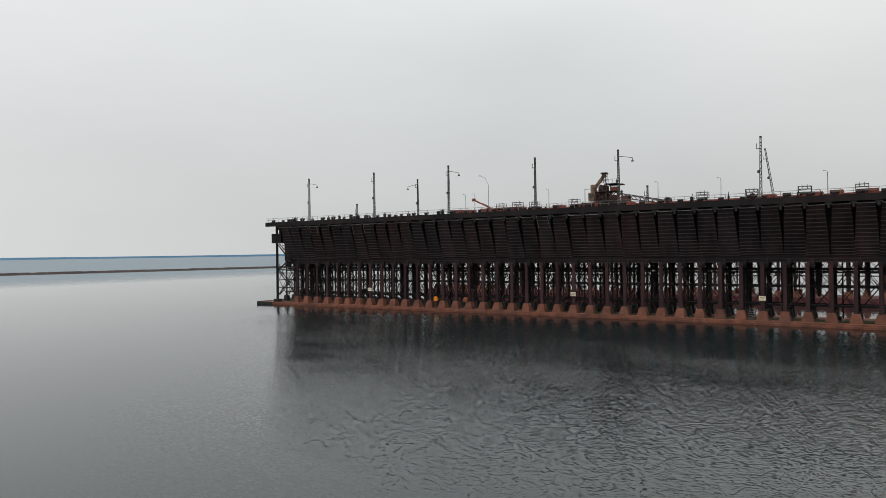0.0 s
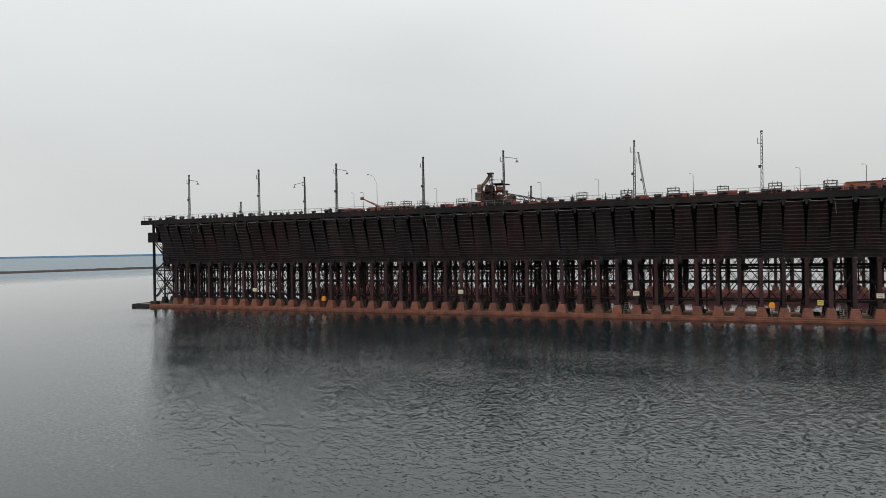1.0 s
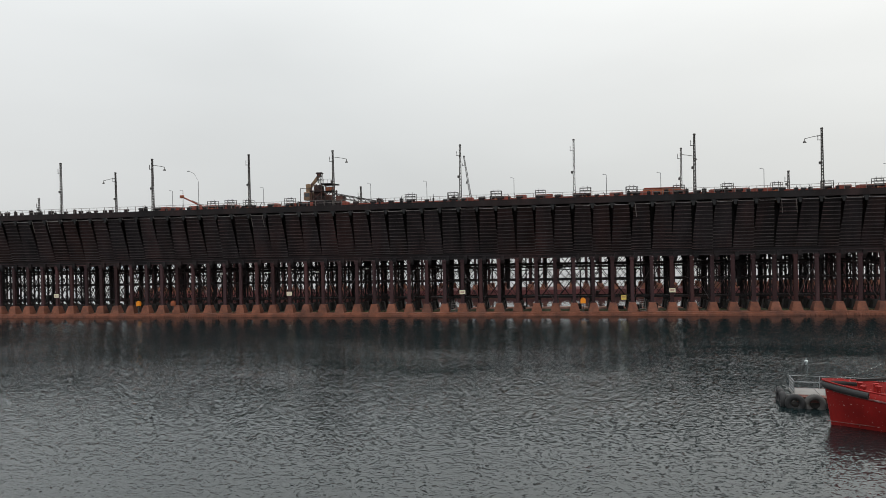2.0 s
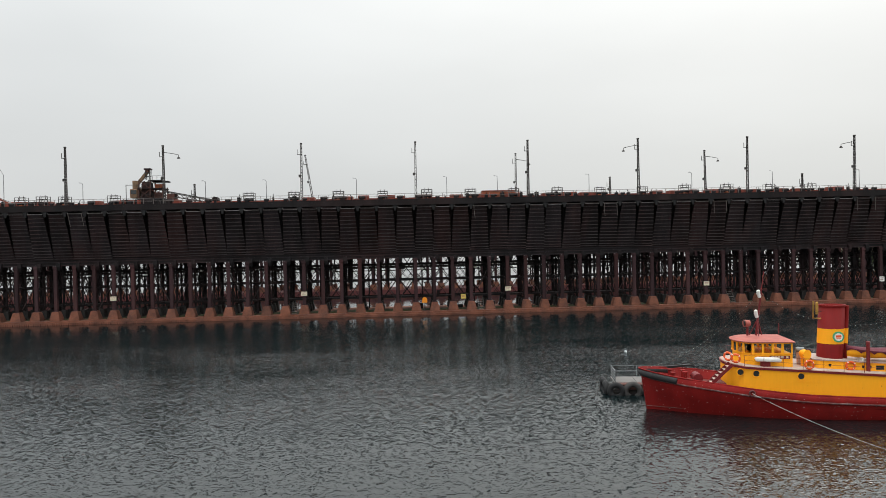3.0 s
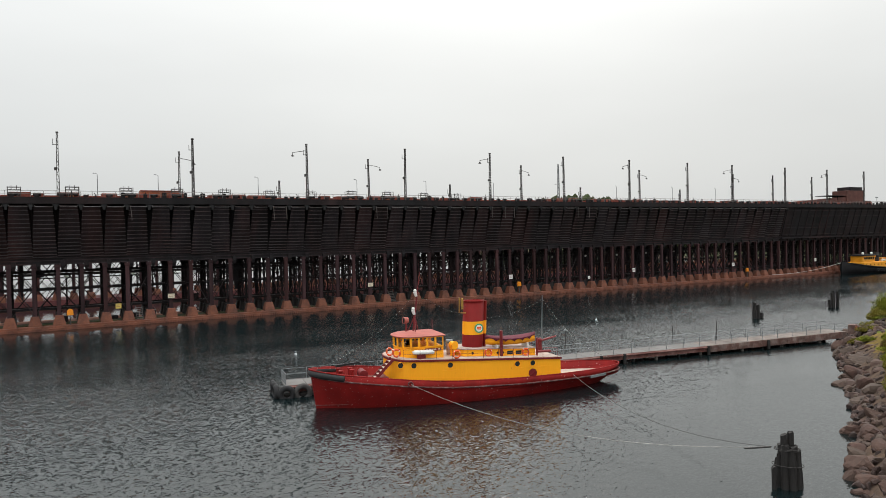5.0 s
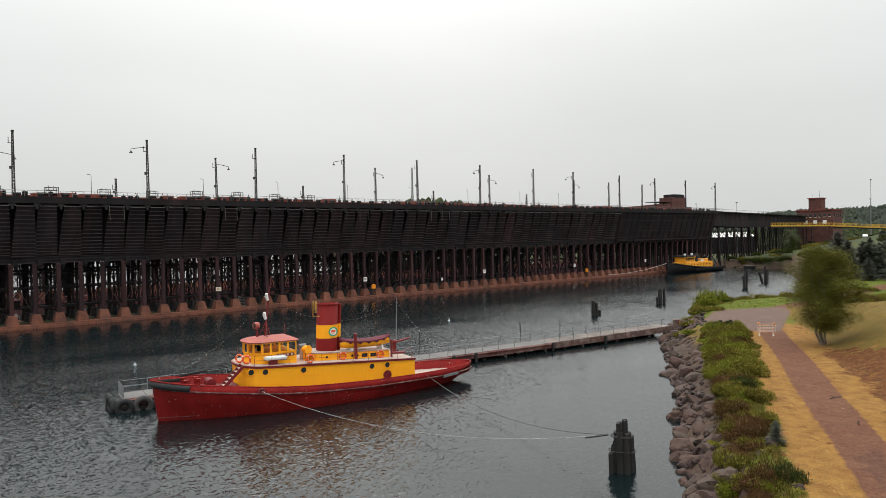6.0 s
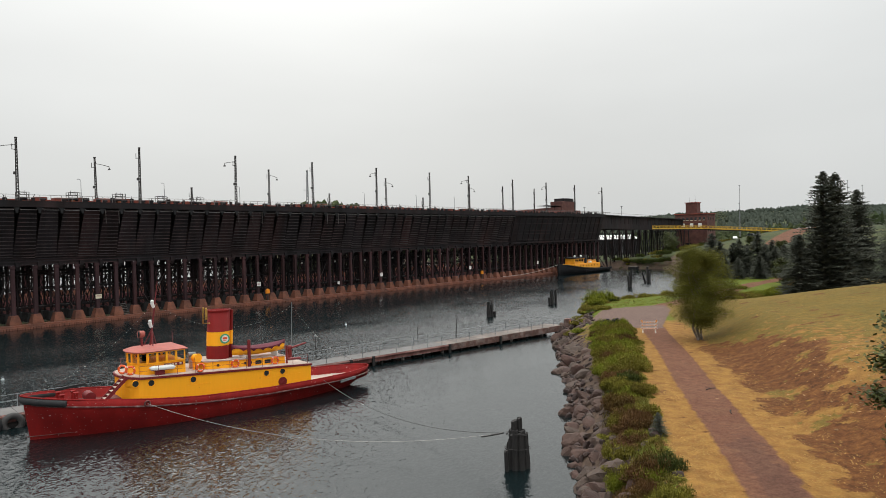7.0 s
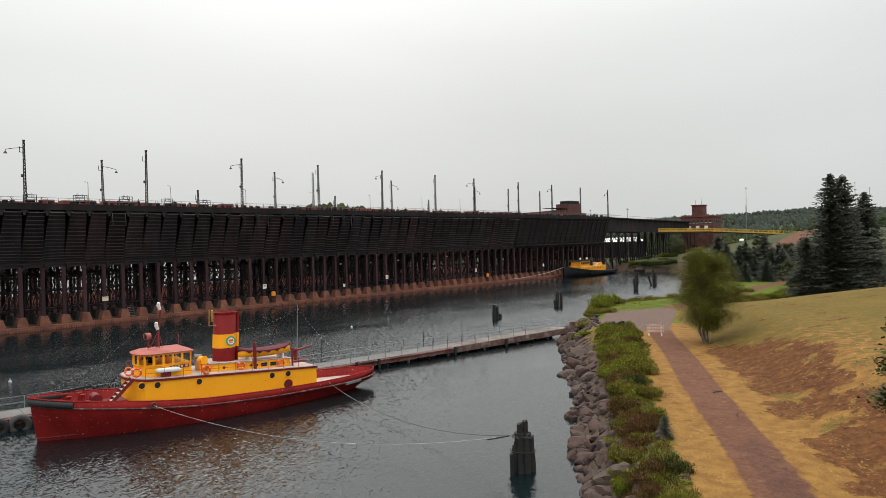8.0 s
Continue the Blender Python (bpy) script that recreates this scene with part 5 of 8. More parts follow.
def viaduct():
    t = thing("approach_viaduct", "dark steel rail viaduct leading to the ore dock", "viaduct")
    xa, xb = KE * B + 0.6, 377.0

    def zt(x):
        return 22.3 - 1.4 * (x - xa) / (xb - xa)
    for y in (-0.8, 9.4):
        part("girder", Geo().loft([[(x, y - 0.3, zt(x) - d), (x, y + 0.3, zt(x) - d), (x, y + 0.3, zt(x)), (x, y - 0.3, zt(x))] for x, d in ((xa, 5.6), (xa + 52, 5.6), (xa + 52.1, 3.6), (xb, 3.2))], smooth=False, caps=True), M["dock_steel"], t)
        for x in np.arange(xa + 2, xb - 2, 4.1):
            part("stiffener", Geo().box(x - 0.09, x + 0.09, y - 0.42, y - 0.3, zt(x) - 3.1, zt(x) - 0.1), M["spout_steel"], t)
    part("deck", Geo().loft([[(x, -2.2, zt(x)), (x, 10.8, zt(x)), (x, 10.8, zt(x) + 0.35), (x, -2.2, zt(x) + 0.35)] for x in (xa, xb)], smooth=False, caps=True), M["dock_steel"], t)
    part("rail", Geo().loft([[(x, -2.1, zt(x) + 1.2), (x, -2.0, zt(x) + 1.2), (x, -2.0, zt(x) + 1.28), (x, -2.1, zt(x) + 1.28)] for x in (xa, xb)], smooth=False, caps=True), M["worn_edge"], t)
    x = xa + 4
    while x < xb - 3:
        base = max(land_height(x, 4), 0.3) - 0.5
        top = zt(x) - (5.5 if x < xa + 52 else 3.3)
        for y in (-0.8, 2.6, 6.0, 9.4):
            part("leg", Geo().beam((x, y + (-1 if y < 0 else 1 if y > 9 else 0), base), (x, y, top), 0.42), M["dock_steel"], t)
        part("tower_brace", xplate((x, -0.8, base + 0.6), (x, 9.4, base + 0.6), (x, 9.4, top - 0.2), (x, -0.8, top - 0.2), 0.25), M["dock_steel"], t)
        if x + 8 < xb:
            for y in (-1.0, 9.6):
                part("tower_brace", xplate((x, y, base + 0.6), (x + 5.2, y, base + 0.6), (x + 5.2, y, top - 0.2), (x, y, top - 0.2), 0.25), M["dock_steel"], t)
        x += 7.0
    part("ore_pocket_cap", Geo().box(KE * B + 0.5, KE * B + 8, -1.2, 10, 17.6, 22.2), M["dock_steel"], t)


viaduct()
# ---------------------------------------------------------------- the red and yellow tug
TUG = pose(39.4, -81.4, 0, 0, 0, -10.8)


def lut(pairs):
    xs, ys = [p[0] for p in pairs], [p[1] for p in pairs]
    return lambda x: float(np.interp(x, xs, ys))


rail_z = lut([(0, 3.32), (2.7, 2.95), (5, 2.7), (7.3, 2.4), (9.7, 2.12), (12, 1.92), (14.6, 1.80), (18, 1.70), (22, 1.66), (26, 1.62), (30, 1.66)])
beam_r = lut([(0, 0.10), (0.25, 0.55), (0.8, 1.15), (1.5, 1.65), (3, 2.4), (5, 3.05), (8, 3.45), (12, 3.55), (18, 3.52), (22, 3.25), (25, 2.75), (27, 2.2), (28.5, 1.6), (29.4, 1.0), (29.85, 0.5), (30.0, 0.10)])
beam_w = lut([(0, 0.05), (1, 0.35), (3, 1.15), (6, 2.05), (10, 2.85), (14, 3.1), (18, 2.9), (22, 2.2), (25, 1.4), (27, 0.85), (29, 0.35), (30, 0.05)])
keel_z = lut([(0, -1.2), (25, -1.2), (27, -0.3), (29, 0.55), (30, 0.95)])


def house_ring(x0, x1, half, z, nose=1.6, inset=0.0, n=9):
    """A plan outline with a rounded front; z may vary along x."""
    front = [(x0 + inset + nose * (1 - math.cos(math.pi / 2 * i / (n - 1))), (half - inset) * math.sin(math.pi / 2 * i / (n - 1))) for i in range(n)]
    ring = [(x, -y) for x, y in reversed(front)] + front[1:] + [(x1 - inset, half - inset), (x1 - inset, -(half - inset))]
    return [(x, y, z(x) if callable(z) else z) for x, y in ring]


def build_tug():
    t = thing("tugboat", "old steam tugboat with red hull and yellow deckhouse", "tugboat", at=TUG)
    xs = [0, 0.12, 0.3, 0.6, 1, 1.6, 2.4, 3.5, 5, 6.5, 8, 10, 12, 14, 16, 18, 20, 22, 23.5, 25, 26, 27, 28, 28.7, 29.3, 29.6, 29.85, 30.0]
    rings = []
    for x in xs:
        b2, w, zr, zk = beam_r(x), min(beam_w(x), beam_r(x)), rail_z(x), keel_z(x)
        zw = max(0.0, zk + 0.25)
        q = min(0.14, b2 * 0.5)
        half = [(0.02, zk), (w * 0.75, zk + 0.3 * (zw - zk)), (w, zw), (w + 0.55 * (b2 - w), zw + 0.42 * (zr - zw)), (b2 * 0.985, zw + 0.74 * (zr - zw)), (b2, zr), (b2 - q, zr), (max(b2 - q - 0.03, 0.01), zr - 0.85)]
        rake = 0.62 * max(0.0, 1 - x / 6.0)
        rings.append([(x + 0.12 * max(0.0, 1 - x / 6.0) + rake * (1 - (z - zk) / (zr - zk)), -a, z) for a, z in half] + [(x + 0.12 * max(0.0, 1 - x / 6.0) + rake * (1 - (z - zk) / (zr - zk)), a, z) for a, z in reversed(half)])
    hull = part("hull", Geo().loft(rings, smooth=True, caps=True), M["hull_red"], t, "dark red painted riveted hull")
    # decks
    def deck(x0, x1, name, mat, lift=0.0):
        n = 14
        left, right = [], []
        for i in range(n):
            x = x0 + (x1 - x0) * i / (n - 1)
            bb = max(beam_r(x) - 0.2, 0.02)
            left.append((x, -bb, rail_z(x) - 0.72 + lift))
            right.append((x, bb, rail_z(x) - 0.72 + lift))
        g = Geo().loft([left, right, [(x, y, z - 0.1) for x, y, z in right], [(x, y, z - 0.1) for x, y, z in left]], close=False, smooth=False)
        part(name, g, M[mat], t)
    deck(0.6, 22.3, "foredeck", "deck_red")
    deck(22.3, 29.4, "afterdeck", "deck_pink", 0.02)
    # cap rail and rubbing strake on both sides
    for s in (-1, 1):
        pts = [(x, s * (beam_r(x) - 0.06), rail_z(x) + 0.03) for x in xs]
        part("cap_rail", Geo().path(pts, 0.06, 7), M["hull_red"], t)
        pts = [(x, s * (beam_r(x) + 0.02), rail_z(x) - 0.50) for x in xs[3:]]
        part("rubbing_strake", Geo().path(pts, 0.07, 6), M["scuffed"], t, "scuffed grey and red rubbing strake")
    pts = [(x, -(beam_w(x) * 0.6 + beam_r(x) * 0.22), 0.33) for x in (0.3, 0.8, 1.6, 3, 5, 7)]
    part("boot_line", Geo().path(pts, 0.03, 5), M["scuffed"], t)
    # black bow fender
    pts = [(x, s * (beam_r(x) + 0.03), rail_z(x) - 0.28) for s, x in [(-1, 2.6), (-1, 1.8), (-1, 1.1), (-1, 0.5), (-1, 0.15), (1, 0.15), (1, 0.5), (1, 1.1), (1, 1.8), (1, 2.6)]]
    part("bow_fender", Geo().path([(p[0] + 0.03, p[1], p[2]) for p in pts], 0.25, 9), M["black_rubber"], t, "worn black rubber bow fender")
    # deckhouse
    def top(x):
        return 4.02 - (x - 6.6) * 0.056

    def bot(x):
        return rail_z(x) - 0.75
    house = part("deckhouse", Geo().loft([house_ring(6.6, 22.3, 2.68, bot), house_ring(6.6, 22.3, 2.68, lambda x: top(x) - 0.18)], smooth=False, caps=True), M["house_yellow"], t, "yellow painted riveted steel deckhouse")
    part("roof_edge", Geo().loft([house_ring(6.5, 22.4, 2.78, lambda x: top(x) - 0.178), house_ring(6.5, 22.4, 2.78, lambda x: top(x) - 0.02)], smooth=False, caps=True), M["trim_red"], house, "dark red roof edge")
    part("roof", Geo().loft([house_ring(6.6, 22.3, 2.68, lambda x: top(x) - 0.019), house_ring(6.6, 22.3, 2.66, lambda x: top(x) + 0.02)], smooth=False, caps=True), M["deck_pink"], house)
    for s in (-1, 1):
        for x, z in ((7.35, 3.48), (8.45, 3.42), (11.7, 3.22), (18.0, 2.84), (19.5, 2.80)):
            yy = s * 2.69 if x > 8.2 else s * 2.45
            ph = part("porthole", Geo().tube((x, yy - s * 0.1, z), (x, yy + s * 0.035, z), 0.25, n=16), M["glass"], house)
            part("rim", Geo().torus((x, yy + s * 0.03, z), (0, 1, 0), 0.26, 0.035, 16, 5), M["house_yellow"], ph)
        hh = part("hatch", Geo().tube((19.5, s * 2.6, 1.9), (19.5, s * 2.74, 1.9), 0.40, n=16), M["trim_red"], house)
        part("dog", Geo().beam((19.2, s * 2.76, 1.7), (19.8, s * 2.76, 2.1), 0.06), M["trim_red"], hh)
        for x0, x1, z in ((11.0, 13.3, 2.75), (17.3, 21.3, 2.42)):
            part("seam", Geo().box(x0, x1, s * 2.69 - 0.012, s * 2.69 + 0.012, z, z + 0.03), M["house_yellow"], house)
        part("vent_grille", Geo().box(9.2, 9.8, s * 2.69 - 0.03, s * 2.69 + 0.03, 1.75, 2.1), M["deck_red"], house)
    # pilothouse
    ph = part("pilothouse", Geo().loft([house_ring(7.5, 11.4, 1.85, lambda x: top(x) + 0.021, 1.3), house_ring(7.5, 11.4, 1.85, 4.80, 1.3)], smooth=False, caps=True), M["house_yellow"], t, "yellow pilothouse with a row of windows")
    part("window_header", Geo().loft([house_ring(7.5, 11.4, 1.85, 5.60, 1.3), house_ring(7.5, 11.4, 1.85, 5.659, 1.3)], smooth=False, caps=True), M["house_yellow"], ph)
    part("wheel_stand", Geo().cbox(8.6, 9.0, -0.25, 0.25, 4.8, 5.25, 0.04).torus((8.5, 0, 5.25), (1, 0, 0), 0.3, 0.03, 16, 5), M["wood_dark"], ph)
    part("pilothouse_roof", Geo().loft([house_ring(7.28, 11.55, 2.02, 5.66, 1.4), house_ring(7.25, 11.58, 2.05, 5.74, 1.4), house_ring(7.6, 11.4, 1.65, 5.86, 1.2), house_ring(8.3, 10.6, 0.9, 5.91, 0.8)], smooth=False, caps=True), M["roof_red"], ph, "faded red cambered roof")
    ring = [Vector(p) for p in house_ring(7.5, 11.4, 1.87, 5.22, 1.3, n=13)]
    ring = [ring[-1]] + ring[:-1] + [ring[-2]]
    # windows spaced along the outline
    line, acc = [], 0.0
    for a, b2 in zip(ring, ring[1:-1]):
        line.append((acc, a, b2))
        acc += (b2 - a).length

    def along(s):
        for st, a, b2 in line:
            ln = (b2 - a).length
            if st <= s <= st + ln:
                return a + (b2 - a) * ((s - st) / ln), (b2 - a).normalized()
        return line[-1][2], (line[-1][2] - line[-1][1]).normalized()
    total = acc
    n = 14
    step = total / n
    for i in range(n):
        p, d = along(min(total - 0.02, step * (i + 0.5)))
        nrm = Vector((d.y, -d.x, 0))
        if nrm.dot(p - Vector((9.6, 0, p.z))) < 0:
            nrm = -nrm
        w, h = step * 0.39, 0.40
        c = p
        vs = [c + d * a * w + Vector((0, 0, b2 * h)) + nrm * o for o in (-0.02, 0.0) for a, b2 in ((-1, -1), (1, -1), (1, 1), (-1, 1))]
        win = part("window", Geo().add(vs, [(3, 2, 1, 0), (4, 5, 6, 7), (0, 1, 5, 4), (1, 2, 6, 5), (2, 3, 7, 6), (3, 0, 4, 7)]), M["cabin_glass"], ph)
        g = Geo()
        for sgn in (-1, 1):
            g.beam(c + d * sgn * (step * 0.44) + Vector((0, 0, -h - 0.02)) - nrm * 0.01, c + d * sgn * (step * 0.44) + Vector((0, 0, h)) - nrm * 0.01, step * 0.12, 0.08)
        g.beam(c - d * w + Vector((0, 0, h)) + nrm * 0.03, c + d * w + Vector((0, 0, h)) + nrm * 0.03, 0.07)
        g.beam(c - d * w - Vector((0, 0, h)) + nrm * 0.03, c + d * w - Vector((0, 0, h)) + nrm * 0.03, 0.07)
        part("window_frame", g, M["house_yellow"], win)
    for s in (-1, 1):
        nb = part("name_board", Geo().cbox(9.7, 11.2, s * 1.88 - 0.03, s * 1.88 + 0.03, 4.42, 4.66, 0.02), M["trim_red"], ph, "dark red name board with pale letters")
        for i, (a, w) in enumerate(((9.82, 0.17), (10.06, 0.17), (10.30, 0.17), (10.54, 0.17), (10.9, 0.17))):
            part("text_bar", Geo().box(a, a + w, s * 1.92 - 0.008, s * 1.92 + 0.008, 4.47, 4.61), M["sign_cream"], nb)
    nb = part("name_board", Geo().cbox(7.62, 7.68, -1.1, -0.4, 4.42, 4.64, 0.01), M["trim_red"], ph)
    # white box on the side deck
    part("deck_locker", Geo().loft([[(8.6, -2.5, 4.3), (10.3, -2.5, 4.25), (10.3, -2.05, 4.25), (8.6, -2.05, 4.3)], [(8.5, -2.55, 4.5), (10.4, -2.55, 4.45), (10.4, -2.0, 4.45), (8.5, -2.0, 4.5)], [(8.7, -2.45, 4.62), (10.2, -2.45, 4.57), (10.2, -2.1, 4.57), (8.7, -2.1, 4.62)]], smooth=True, caps=True), M["white_paint"], t, "small white covered float on the rail")
    part("locker_stand", Geo().box(8.9, 9.6, -2.4, -2.1, 3.9, 4.27), M["trim_red"], t)
    # house-top railing
    for s in (-1, 1):
        for i in range(11):
            x = 7.6 + i * 1.44
            part("stanchion", Geo().tube((x, s * 2.66, top(x)), (x, s * 2.66, top(x) + 0.85), 0.018, n=5), M["trim_red"], t)
        for dz in (0.45, 0.84):
            part("rail_wire", Geo().path([(x, s * 2.66, top(x) + dz) for x in (7.6, 12, 17, 22)], 0.012, 4), M["trim_red"], t)
    # bow ladder
    lad = part("ladder_side", Geo().beam((4.9, -2.35, 2.2), (6.8, -2.35, 4.05), 0.07, 0.24), M["trim_red"], t)
    part("ladder_side", Geo().beam((4.9, -1.45, 2.2), (6.8, -1.45, 4.05), 0.07, 0.24), M["trim_red"], t)
    for i in range(7):
        f = (i + 0.6) / 7.5
        part("tread", Geo().box(4.78 + 1.9 * f, 5.02 + 1.9 * f, -2.3, -1.5, 2.18 + 1.85 * f, 2.23 + 1.85 * f), M["deck_pink"], t)
    # foredeck fittings
    for x, y in ((2.6, -0.7), (2.6, 0.7), (3.6, -0.5), (3.6, 0.5)):
        part("bitt", Geo().tube((x, y, 2.1), (x, y, 3.05), 0.16, n=10).tube((x, y, 3.05), (x, y, 3.13), 0.22, n=10), M["hull_red"], t)
    part("winch", Geo().tube((4.6, -0.6, 2.6), (4.6, 0.6, 2.6), 0.38, n=12), M["trim_red"], t)
    part("winch_base", Geo().cbox(4.2, 5.0, -0.8, 0.8, 1.9, 2.35, 0.05), M["trim_red"], t)
    part("deck_chest", Geo().cbox(5.4, 6.4, -2.2, -0.6, 1.9, 2.55, 0.05), M["trim_red"], t)
    part("deck_beam", Geo().beam((2.6, 1.8, 3.1), (4.8, 2.2, 3.2), 0.18), M["black_rubber"], t)
    # upper house on the deckhouse roof
    def utop(x):
        return 4.28 - (x - 13) * 0.05
    up = part("upper_house", Geo().loft([house_ring(12.9, 20.3, 1.6, lambda x: top(x) + 0.021, 0.5), house_ring(12.9, 20.3, 1.6, utop, 0.5)], smooth=False, caps=True), M["house_yellow"], t)
    part("upper_roof", Geo().loft([house_ring(12.8, 20.4, 1.7, lambda x: utop(x) + 0.001, 0.5), house_ring(12.8, 20.4, 1.7, lambda x: utop(x) + 0.07, 0.5)], smooth=False, caps=True), M["deck_pink"], up)
    for s in (-1, 1):
        for x in (14.2, 16.6, 17.1):
            part("porthole", Geo().tube((x, s * 1.55, utop(x) - 0.33), (x, s * 1.63, utop(x) - 0.33), 0.11, n=12), M["glass"], up)
        for x in (17.8, 18.65):
            w = part("window", Geo().box(x - 0.28, x + 0.28, s * 1.6 - 0.02, s * 1.6 + 0.02, utop(x) - 0.5, utop(x) - 0.18), M["glass"], up)
            part("window_frame", Geo().box(x - 0.33, x + 0.33, s * 1.61 - 0.02, s * 1.61 + 0.02, utop(x) - 0.17, utop(x) - 0.12), M["house_yellow"], w)
    # funnel
    def ring(z, r=0.95, n=22):
        x = 14.8 + (z - 4.1) * 0.05
        return [(x + r * math.cos(2 * math.pi * i / n), r * 0.98 * math.sin(2 * math.pi * i / n), z) for i in range(n)]
    fn = part("funnel", Geo().loft([ring(4.1), ring(8.42), ring(8.42, 0.88), ring(7.4, 0.88)], smooth=True), M["trim_red2"], t, "tall red funnel with a yellow band")
    part("yellow_band", Geo().loft([ring(5.40, 0.965), ring(6.58, 0.965)], smooth=True), M["house_yellow"], fn)
    part("top_rim", Geo().loft([ring(8.32, 1.0), ring(8.44, 1.0), ring(8.44, 0.9)], smooth=False), M["trim_red2"], fn)
    # black disc closing the funnel a little below its rim
    part("soot_cap", Geo().add(ring(8.0, 0.87), [tuple(range(22))]), M["black_rubber"], fn)
    em = part("emblem", Geo().tube((15.1, -0.93, 5.98), (15.1, -1.0, 5.98), 0.42, n=24), M["emblem_green"], fn, "round green, white and red company emblem")
    part("emblem_ring", Geo().tube((15.1, -1.001, 5.98), (15.1, -1.012, 5.98), 0.30, n=24), M["white_paint"], em)
    part("emblem_bar", Geo().box(14.9, 15.3, -1.025, -1.013, 5.94, 6.12), M["life_orange"], em)
    part("emblem_bar", Geo().box(14.94, 15.26, -1.025, -1.013, 5.82, 5.88), M["life_orange"], em)
    part("steam_pipe", Geo().tube((15.85, -0.25, 4.1), (16.06, -0.25, 8.37), 0.14, n=10), M["trim_red2"], fn)
    part("pipe_band", Geo().tube((15.914, -0.25, 5.40), (15.972, -0.25, 6.58), 0.155, n=10), M["house_yellow"], fn)
    wh = part("whistle", Geo().tube((13.8, -0.3, 7.7), (13.8, -0.3, 8.55), 0.12, n=10).ball((13.8, -0.3, 8.6), 0.1, n=8, k=5), M["brass"], fn, "tall brass steam whistle")
    part("whistle_pipe", Geo().path([(13.55, -0.3, 8.75), (13.5, -0.3, 7.4), (14.1, -0.3, 7.35)], 0.07, 7), M["brass"], wh)
    # lifeboat with scalloped cover
    lb = thing("lifeboat", "", "", at=None)
    lb.parent = t
    for k2 in ("label", "category"):
        if k2 in lb:
            del lb[k2]
    rings = []
    for i in range(13):
        u = i / 12
        x = 15.75 + 4.9 * u
        hw = 0.80 * (1 - abs(2 * u - 1) ** 2.6) + 0.04
        sh = 0.22 * (2 * u - 1) ** 2
        rings.append([(x, -0.85 - hw, 4.91 + sh), (x, -0.85 - hw * 0.82, 4.58 + sh * 0.8), (x, -0.85 - hw * 0.3, 4.33 + sh * 0.6), (x, -0.85 + hw * 0.3, 4.33 + sh * 0.6), (x, -0.85 + hw * 0.82, 4.58 + sh * 0.8), (x, -0.85 + hw, 4.91 + sh)])
    part("boat_hull", Geo().loft(rings, smooth=True, caps=True), M["house_yellow"], lb)
    rings = []
    for i in range(37):
        u = i / 36
        x = 15.7 + 5.0 * u
        hw = 0.84 * (1 - abs(2 * u - 1) ** 2.6) + 0.05
        sh = 0.22 * (2 * u - 1) ** 2
        drop = (0.24, 0.12, 0.05, 0.04, 0.05, 0.12)[i % 6]
        rings.append([(x, -0.85 - hw, 4.91 + sh - drop), (x, -0.85 - hw, 4.95 + sh), (x, -0.85 - hw * 0.5, 5.06 + sh), (x, -0.85, 5.12 + sh), (x, -0.85 + hw * 0.5, 5.06 + sh), (x, -0.85 + hw, 4.95 + sh), (x, -0.85 + hw, 4.91 + sh - drop)])
    part("boat_cover", Geo().loft(rings, close=False, smooth=False), M["cover_maroon"], lb, "maroon canvas boat cover")
    for x in (16.6, 19.6):
        part("chock", Geo().box(x, x + 0.12, -1.5, -0.2, 4.0, 4.42), M["white_paint"], lb)
    part("davit", Geo().cbox(16.75, 16.98, -1.95, -1.72, top(16.8), 5.78, 0.03), M["trim_red"], t)
    part("davit", Geo().cbox(20.3, 20.46, -1.9, -1.74, top(20.3), 4.9, 0.03), M["trim_red"], t)
    part("monitor_base", Geo().tube((21.6, 0, top(21.6)), (21.6, 0, 4.25), 0.20, 0.17, 12).tube((21.6, 0, 4.25), (21.6, 0, 4.32), 0.24, n=12), M["trim_red"], t)
    part("monitor_barrel", Geo().tube((21.3, 0, 4.22), (23.3, 0, 4.62), 0.12, 0.065, 10).ball((21.6, 0, 4.35), 0.24, n=10, k=6), M["trim_red"], t, "dark red fire monitor")
    part("hose_pipe", Geo().tube((20.4, -1.9, 3.65), (21.7, -1.9, 3.6), 0.12, n=8), M["trim_red"], t)
    part("ventilator", Geo().tube((12.55, -0.9, top(12.5)), (12.55, -0.9, 4.5), 0.24, n=12).ball((12.55, -0.95, 4.65), 0.38, 0.38, 0.36), M["house_yellow"], t)
    part("vent_mouth", Geo().tube((12.6, -1.25, 4.65), (12.65, -1.36, 4.65), 0.36, 0.4, 14), M["house_yellow"], t)
    part("water_drum", Geo().tube((12.2, -0.2, 4.88), (12.8, -0.2, 4.88), 0.19, n=12), M["galv"], t)
    part("drum_stand", Geo().box(12.3, 12.9, -0.4, 0.0, top(12.5), 4.7), M["deck_pink"], t)
    # masts and lights
    fm = part("foremast", Geo().tube((9.25, 0, 6.0), (9.75, 0, 9.8), 0.09, 0.07, 8).tube((9.75, 0, 9.8), (9.95, 0, 11.2), 0.045, 0.02, 6), M["trim_red"], t)
    for a in (0.5, 2.6, 4.7):
        part("mast_leg", Geo().tube((9.3 + 0.55 * math.cos(a), 0.55 * math.sin(a), 6.0), (9.4, 0, 7.3), 0.05, n=6), M["trim_red"], fm)
    for x, z in ((9.36, 7.75), (9.58, 9.35)):
        part("mast_lamp", Geo().tube((x - 0.02, -0.12, z - 0.3), (x - 0.14, -0.12, z + 0.1), 0.12, 0.16, 8).ball((x - 0.12, -0.12, z + 0.2), 0.15, n=8, k=5), M["white_paint"], fm)
